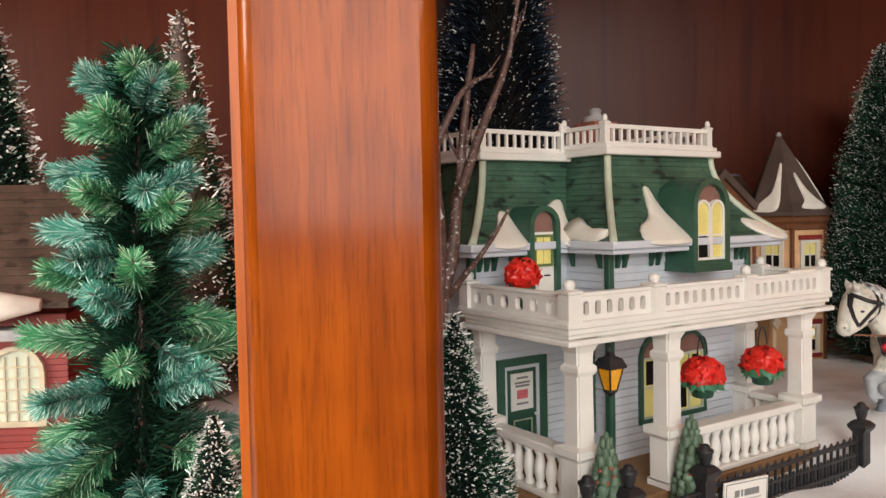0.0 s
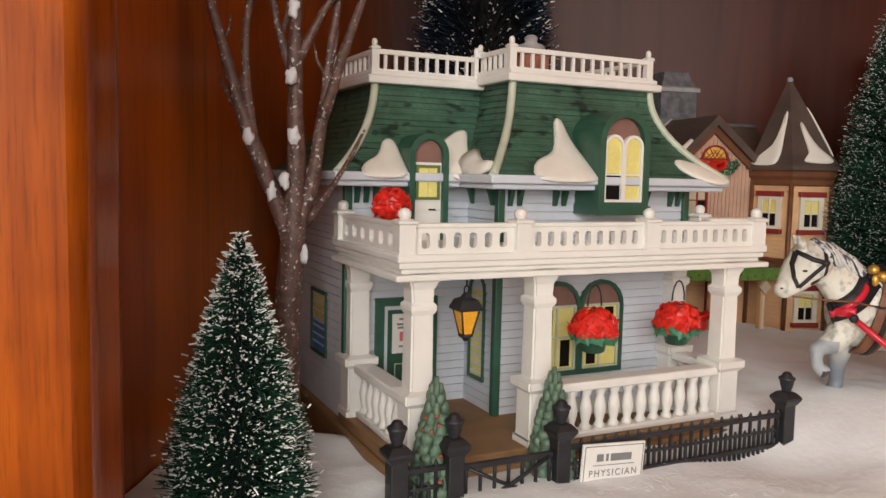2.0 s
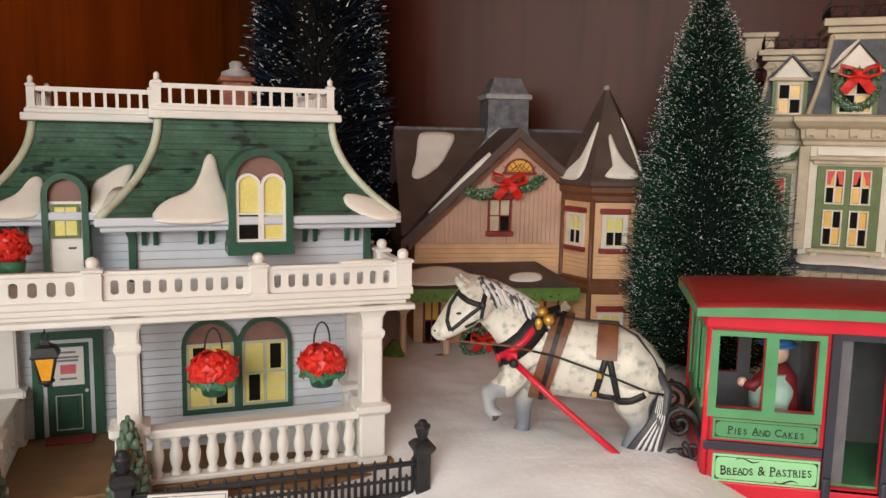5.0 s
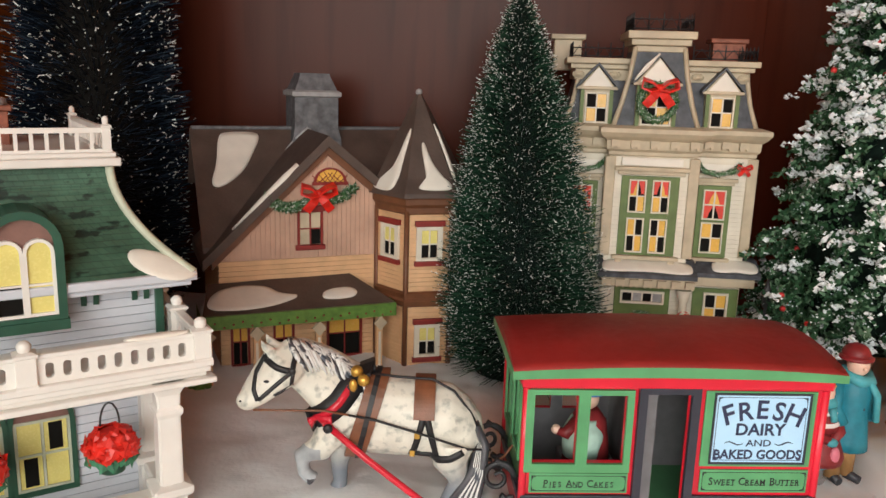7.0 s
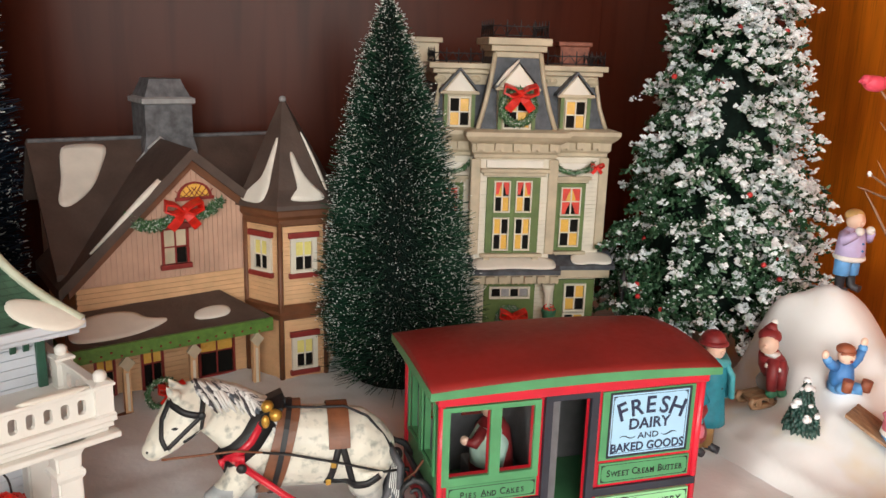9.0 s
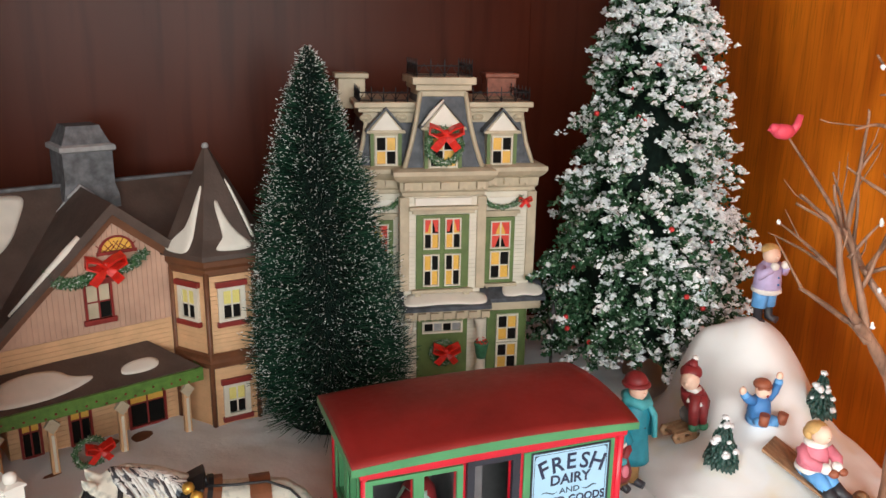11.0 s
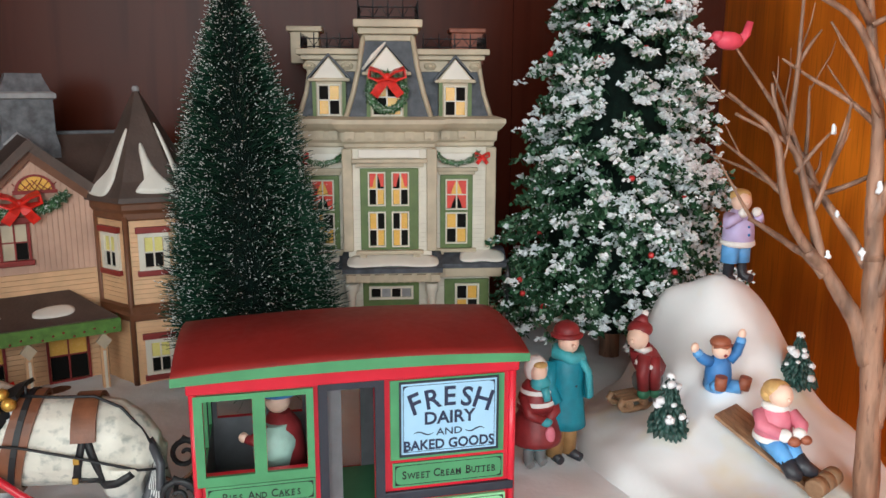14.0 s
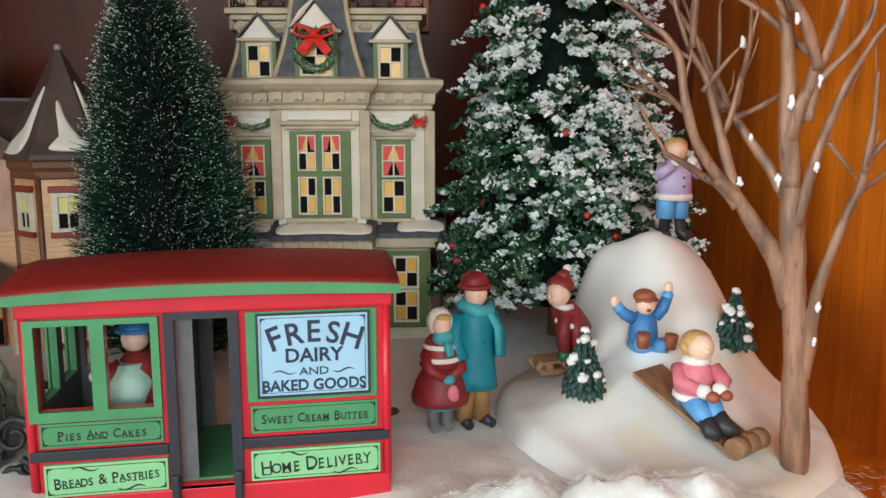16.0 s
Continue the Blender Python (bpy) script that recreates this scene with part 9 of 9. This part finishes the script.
limb(brown_tree, 0.0029, (0.731, 0.524, 0.157), (0.726, 0.528, 0.180), (0.721, 0.532, 0.201), (0.717, 0.533, 0.213), (0.710, 0.535, 0.224), (0.705, 0.537, 0.240), (0.702, 0.538, 0.252), twigs=2)
limb(brown_tree, 0.0030, (0.752, 0.518, 0.158), (0.743, 0.527, 0.178), (0.735, 0.537, 0.194), (0.728, 0.543, 0.211), (0.719, 0.550, 0.222), (0.695, 0.560, 0.236), twigs=2)
limb(brown_tree, 0.0024, (0.730, 0.539, 0.198), (0.729, 0.560, 0.225), (0.724, 0.575, 0.244), (0.712, 0.597, 0.2745), twigs=0)
limb(brown_tree, 0.0017, (0.735, 0.537, 0.194), (0.744, 0.528, 0.200), (0.749, 0.518, 0.206), twigs=0, taper=0.3)
limb(brown_tree, 0.0017, (0.726, 0.530, 0.186), (0.729, 0.527, 0.199), (0.732, 0.522, 0.225), (0.734, 0.518, 0.243))
limb(brown_tree, 0.0016, (0.716, 0.533, 0.206), (0.726, 0.531, 0.220), (0.735, 0.530, 0.229), twigs=0)
limb(brown_tree, 0.0015, (0.728, 0.543, 0.210), (0.729, 0.545, 0.234), (0.730, 0.548, 0.251))
limb(brown_tree, 0.0017, (0.722, 0.535, 0.205), (0.714, 0.540, 0.234), (0.706, 0.545, 0.258))
limb(brown_tree, 0.0017, (0.706, 0.527, 0.196), (0.700, 0.550, 0.210), (0.691, 0.570, 0.222))
limb(brown_tree, 0.0014, (0.706, 0.530, 0.199), (0.701, 0.560, 0.207), (0.693, 0.580, 0.212), twigs=0)
limb(brown_tree, 0.0026, (0.732, 0.524, 0.152), (0.725, 0.530, 0.162), (0.721, 0.540, 0.166), (0.716, 0.555, 0.173), (0.711, 0.565, 0.177), twigs=0, taper=0.5)
limb(brown_tree, 0.0012, (0.712, 0.564, 0.177), (0.702, 0.570, 0.196), (0.695, 0.575, 0.210), twigs=0)
limb(brown_tree, 0.0017, (0.709, 0.530, 0.226), (0.709, 0.528, 0.257), (0.707, 0.525, 0.291), (0.705, 0.524, 0.298))
limb(brown_tree, 0.0014, (0.708, 0.528, 0.259), (0.714, 0.527, 0.271), (0.719, 0.526, 0.278), twigs=0)
limb(brown_tree, 0.0018, (0.733, 0.534, 0.198), (0.729, 0.515, 0.226), (0.723, 0.504, 0.243), twigs=0)
# the forks above the trunk
limb(brown_tree, 0.0040, (0.750, 0.514, 0.182), (0.752, 0.510, 0.198), (0.754, 0.507, 0.206), (0.755, 0.503, 0.218), twigs=0, taper=0.25)
limb(brown_tree, 0.0029, (0.755, 0.503, 0.215), (0.749, 0.500, 0.229), (0.739, 0.498, 0.243), (0.729, 0.497, 0.261), (0.717, 0.497, 0.279), (0.699, 0.496, 0.289), (0.683, 0.495, 0.293), (0.669, 0.494, 0.291), twigs=2, taper=0.78)
limb(brown_tree, 0.0026, (0.755, 0.503, 0.215), (0.758, 0.500, 0.225), (0.761, 0.497, 0.239), (0.761, 0.495, 0.256), (0.758, 0.494, 0.285))
limb(brown_tree, 0.0030, (0.755, 0.512, 0.144), (0.757, 0.508, 0.163), (0.759, 0.505, 0.177), (0.763, 0.500, 0.198), (0.766, 0.497, 0.210), (0.773, 0.494, 0.224), (0.781, 0.490, 0.238))
limb(brown_tree, 0.0026, (0.755, 0.508, 0.192), (0.756, 0.505, 0.206), (0.759, 0.500, 0.214), (0.773, 0.497, 0.232), (0.775, 0.495, 0.245))
limb(brown_tree, 0.0020, (0.755, 0.510, 0.222), (0.737, 0.520, 0.241), (0.719, 0.527, 0.253), (0.702, 0.531, 0.264))
limb(brown_tree, 0.0018, (0.744, 0.509, 0.236), (0.726, 0.505, 0.259), (0.709, 0.505, 0.280))
limb(brown_tree, 0.0020, (0.732, 0.508, 0.280), (0.708, 0.502, 0.306), (0.695, 0.499, 0.315), (0.677, 0.495, 0.329), twigs=2)
limb(brown_tree, 0.0016, (0.708, 0.502, 0.304), (0.701, 0.503, 0.319), (0.695, 0.505, 0.332), twigs=0)
limb(brown_tree, 0.0014, (0.704, 0.502, 0.309), (0.697, 0.502, 0.308), (0.688, 0.500, 0.308), twigs=0)
limb(brown_tree, 0.0022, (0.739, 0.500, 0.245), (0.747, 0.498, 0.267), (0.752, 0.496, 0.284))
limb(brown_tree, 0.0017, (0.732, 0.507, 0.279), (0.745, 0.503, 0.286), (0.756, 0.500, 0.293), twigs=0)
limb(brown_tree, 0.0015, (0.732, 0.508, 0.282), (0.729, 0.507, 0.314), (0.726, 0.505, 0.338), twigs=0)
# the limb towards the side wall
limb(brown_tree, 0.0038, (0.764, 0.513, 0.070), (0.765, 0.511, 0.090), (0.764, 0.508, 0.106), (0.766, 0.505, 0.123), (0.770, 0.502, 0.143), (0.776, 0.499, 0.162), (0.778, 0.497, 0.174), (0.788, 0.495, 0.187))
limb(brown_tree, 0.0022, (0.770, 0.502, 0.143), (0.780, 0.505, 0.159), (0.797, 0.510, 0.169), (0.816, 0.515, 0.185))
limb(brown_tree, 0.0020, (0.777, 0.497, 0.170), (0.777, 0.494, 0.190), (0.775, 0.490, 0.213))
limb(brown_tree, 0.0013, (0.761, 0.501, 0.183), (0.770, 0.499, 0.172), (0.776, 0.499, 0.165), twigs=0)
for p, r, h in (((0.749, 0.517, 0.165), 0.0042, 1.0), ((0.747, 0.509, 0.2), 0.0026, 1.7), ((0.739, 0.528, 0.185), 0.0022, 1.4), ((0.757, 0.502, 0.172), 0.0024, 1.5), ((0.755, 0.500, 0.21), 0.0018, 2.4), ((0.731, 0.521, 0.164), 0.0019, 1.6)):
    snow_lump(brown_tree, p, r * 0.72, h)
for p, r, h in (((0.733, 0.5285, 0.2275), 0.0021, 2.4), ((0.727, 0.505, 0.299), 0.0024, 2.6), ((0.691, 0.569, 0.222), 0.0021, 1.1), ((0.683, 0.496, 0.323), 0.002, 1.0), ((0.763, 0.503, 0.107), 0.0019, 1.8), ((0.764, 0.506, 0.09), 0.0016, 1.9), ((0.741, 0.498, 0.237), 0.002, 2.4)):
    snow_lump(brown_tree, p, r * 0.72, h)

bm = bmesh.new()
ball(bm, (0, 0, 0), (0.0088, 0.0048, 0.0054), 12, 8, tilt=Matrix.Rotation(0.1, 3, "Y"))
ball(bm, (-0.0072, 0, 0.0022), (0.0038, 0.0034, 0.0036), 10, 7)
tube(bm, [(-0.0105, 0, 0.0018), (-0.013, 0, 0.0008)], [0.0012, 0.0002], 6)
tube(bm, [(0.005, 0, -0.001), (0.0105, 0, 0.004), (0.0125, 0, 0.011)], [0.0035, 0.0026, 0.002], 8, 0.5)
lathe(bm, [(0.0014, 0), (0.0003, 0.004)], (0, 0, 0), 6)
solo("bird_ornament", bm, M_BIRD, "small red bird ornament on a bare branch", "ornament", Matrix.Translation((0.7085, 0.5965, 0.2765)))


def flocked_tree():
    np.random.seed(31)
    base = np.array((0.713, 0.768, 0.028))
    t = thing("flocked_tree", "tall pine with snow-flocked leaves and red berries", "tree", Matrix.Translation(base), off=base)
    H, R = 0.50, 0.101
    bm = bmesh.new()
    tube(bm, [base, base + (0, 0, 0.2), base + (0, 0, H * 0.97)], [0.009, 0.006, 0.001], 8)
    part("trunk", bm, M_TWIGBROWN, t, "brown trunk")
    # solid core whose dark colour is the shade between the branches
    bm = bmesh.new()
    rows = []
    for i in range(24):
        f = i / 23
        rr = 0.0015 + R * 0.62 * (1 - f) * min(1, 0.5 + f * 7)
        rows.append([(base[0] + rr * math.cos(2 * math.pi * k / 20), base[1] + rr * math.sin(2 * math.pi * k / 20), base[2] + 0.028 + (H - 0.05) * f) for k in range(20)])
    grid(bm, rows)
    part("core", bm, M_PINECORE, t, "solid dark core in place of shaded inner foliage")
    green, white, size, berry = [], [], [], []
    rnd = random.Random(4)
    for k in range(1050):
        f = min(0.995, max(0.0, 1 - (1 - (k * 0.7548777) % 1) ** 0.62 + rnd.uniform(-0.035, 0.035)))
        a = rnd.uniform(0, 2 * math.pi)
        z0 = base[2] + 0.032 + (H - 0.04) * f
        L = (R * (1 - f) ** 0.92 + 0.004) * rnd.uniform(0.74, 1.16) * min(1, 0.82 + f * 2.2)
        m = max(30, int(92 * L / R))
        q = np.sqrt(np.random.uniform(0.2, 1.0, m))
        wid = 0.0115 * (1 - 0.62 * q)

        def along(v, wide):
            p = np.stack((base[0] + np.cos(a) * L * v, base[1] + np.sin(a) * L * v, z0 + 0.012 * v - 0.03 * v * v * (L / R)), 1)
            return p + np.random.normal(size=(len(v), 3)) * wide * (0.42, 0.42, 0.2)
        p = along(q, wid[:, None])
        green.append(p)
        # flocking lies in lumps on the outer part of the snowy twigs
        snowy = rnd.random() < 0.36 + 0.42 * math.cos(a + 0.4) + 0.95 * f
        for c in along(np.random.uniform(0.72, 1.04, rnd.choice((5, 6, 8, 10)) if snowy else rnd.choice((0, 1, 1, 2))), 0.008):
            n = rnd.choice((5, 8, 13))
            spread = rnd.uniform(0.0012, 0.0027)
            white.append(c + np.array((0, 0, 0.0022)) + np.random.normal(size=(n, 3)) * spread * (1, 1, 0.6))
            size.append(np.random.uniform(0.0012, 0.0030, n))
        w = p[np.random.uniform(0, 1, m) < (0.2 if snowy else 0.09)] + np.array((0, 0, 0.002))
        white.append(w)
        size.append(np.random.uniform(0.0007, 0.0014, len(w)))
        if rnd.random() < 0.1:
            berry.append(p[-1] + np.array((0.004 * math.cos(a), 0.004 * math.sin(a), 0.001)))
    g = np.concatenate(green)
    d = np.random.normal(size=(len(g), 3)) + np.array((0, 0, 0.3))
    flakes("foliage", g, d, np.random.uniform(0.0028, 0.0052, len(g)), 0.0026, M_FLOCKGREEN, t, label="small green leaves", tip=0.35)
    clumps("frost", np.concatenate(white), np.concatenate(size), M_FLOCK, t, "white flocking on the branch tips")
    bm = bmesh.new()
    ball(bm, (0, 0, 0), 0.0024, 8, 6)
    me = mesh_of(bm, "berry", M_BERRY)
    for b in berry[:70]:
        piece("berry", me, t, b)


flocked_tree()

FULL = [(0, 0.93), (0.06, 1.0), (0.3, 0.83), (0.6, 0.52), (0.85, 0.26), (1, 0.05)]
brush_tree("pine_tree", "tall brown green pine with heavy snow tips", (-0.215, 0.66, 0.02), (-0.212, 0.66, 0.345), 0.058, FULL, 9000, M_PINE, M_BROWNROOF, 2600, 0.0016, 41, "next bay pines", 0.0009)
brush_tree("pine_tree", "snow-tipped pine behind the tiled roof", (-0.42, 0.745, 0.02), (-0.42, 0.745, 0.385), 0.075, FULL, 9000, M_PINE, M_PINECORE, 2600, 0.002, 42, "next bay pines", 0.0009)
brush_tree("pine_tree", "small frosted pine beside the garland tree", (-0.1, 0.335, 0.008), (-0.0985, 0.333, 0.092), 0.021, FULL, 9000, M_PINE, M_PINECORE, 2600, 0.0007, 43, "next bay pines", 0.0006)


def garland_tree():
    """Artificial pine of wired tufts with long soft needles."""
    np.random.seed(51)
    rnd = random.Random(51)
    base = Vector((-0.146, 0.372, 0.01))
    t = thing("garland_tree", "bushy blue-green artificial pine with long needles", "tree", Matrix.Translation(base), off=base)
    bm = bmesh.new()
    tube(bm, [base, base + Vector((0.003, 0, 0.12)), base + Vector((0.006, 0, 0.246))], [0.005, 0.004, 0.002], 7)
    part("trunk", bm, M_TWIG, t, "dark wire trunk")
    tufts = {0: [[], [], []], 1: [[], [], []]}
    for i in range(58):
        f = i / 57
        a = i * 2.399 + rnd.uniform(-0.3, 0.3)
        z = base.z + 0.010 + 0.222 * f
        R = (0.047 * (1 - f) ** 0.75 + 0.015) * rnd.uniform(0.75, 1.2)
        d = Vector((math.cos(a), math.sin(a), rnd.uniform(-0.45, 0.35) + 0.5 * f * f)).normalized()
        p0 = Vector((base.x + 0.006 * f, base.y, z))
        tip = p0 + d * R
        bm = bmesh.new()
        tube(bm, [p0, tip, tip + d * 0.004], [0.0011, 0.0006, 0.0003], 5)
        part("branch", bm, M_TWIG, t)
        # a frond: needles lean forward along the branch and close to a point
        n = 1150
        q = np.random.uniform(0.3, 1.0, n)
        r = np.random.normal(size=(n, 3))
        r -= np.outer(r @ np.array(d), np.array(d))
        r /= np.linalg.norm(r, axis=1, keepdims=True)
        P, D, L = tufts[i % 2]
        P.append(np.array(p0) + np.array(tip - p0) * q[:, None])
        D.append(np.array(d) * np.random.uniform(0.55, 1.15, (n, 1)) + r * np.random.uniform(0.5, 0.95, (n, 1)) + np.array((0, 0, -0.12)))
        L.append(np.random.uniform(0.008, 0.0135, n) * (1.2 - 0.45 * q))
    # added inner needles, dark so that gaps between the tufts read as shaded
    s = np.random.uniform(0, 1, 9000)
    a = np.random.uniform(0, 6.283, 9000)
    flakes("inner_needles", np.stack((base.x + 0.006 * s, np.full(9000, base.y), base.z + 0.01 + 0.23 * s), 1), np.stack((np.cos(a), np.sin(a), np.random.normal(0.3, 0.3, 9000)), 1), np.random.uniform(0.012, 0.034, 9000) * (1.15 - 0.6 * s), 0.0009, M_PINE, t, label="inner needles coloured dark as shade between tufts", tip=0.3)
    for k, mat in ((0, M_TEALPINE), (1, M_GREENTUFT)):
        P, D, L = tufts[k]
        flakes("needles", np.concatenate(P), np.concatenate(D), np.concatenate(L), 0.00042, mat, t, label="long blue-green needles" if k == 0 else "long mid-green needles", tip=0.35)


garland_tree()


# ---- loose cotton fibres on the snow ----
def cotton_fibres(n, x0, x1, y0, y1, seed):
    rnd = np.random.RandomState(seed)
    me = bpy.data.meshes.new("cotton_fibres")
    vs, fs = [], []
    for i in range(n):
        x, y = rnd.uniform(x0, x1), rnd.uniform(y0, y1)
        a = rnd.uniform(0, 6.28)
        L = rnd.uniform(0.002, 0.007)
        z = ground_z(x, y)
        h = rnd.uniform(0.0002, 0.0014) * (2.5 if 0.55 < x < 0.75 and y > 0.44 else 1)
        k = len(vs)
        for j in range(5):
            f = j / 4
            b = a + 1.4 * (f - 0.5) * rnd.uniform(0.2, 1)
            px, py = x + L * (f - 0.5) * math.cos(b), y + L * (f - 0.5) * math.sin(b)
            pz = z + h * math.sin(math.pi * f) + 0.0002
            vs += [(px, py, pz - 0.00003), (px, py, pz + 0.00003)]
            if j:
                fs.append((k + 2 * j - 2, k + 2 * j, k + 2 * j + 1, k + 2 * j - 1))
    me.from_pydata(vs, [], fs)
    me.materials.append(M_FIBRE)
    return tagged(new("cotton_fibres", me), "loose white cotton fibres on the snow", "snow", kind="stuff")


cotton_fibres(12000, 0.0, 0.82, 0.30, 0.53, 3)
cotton_fibres(9000, 0.55, 0.76, 0.43, 0.505, 8)
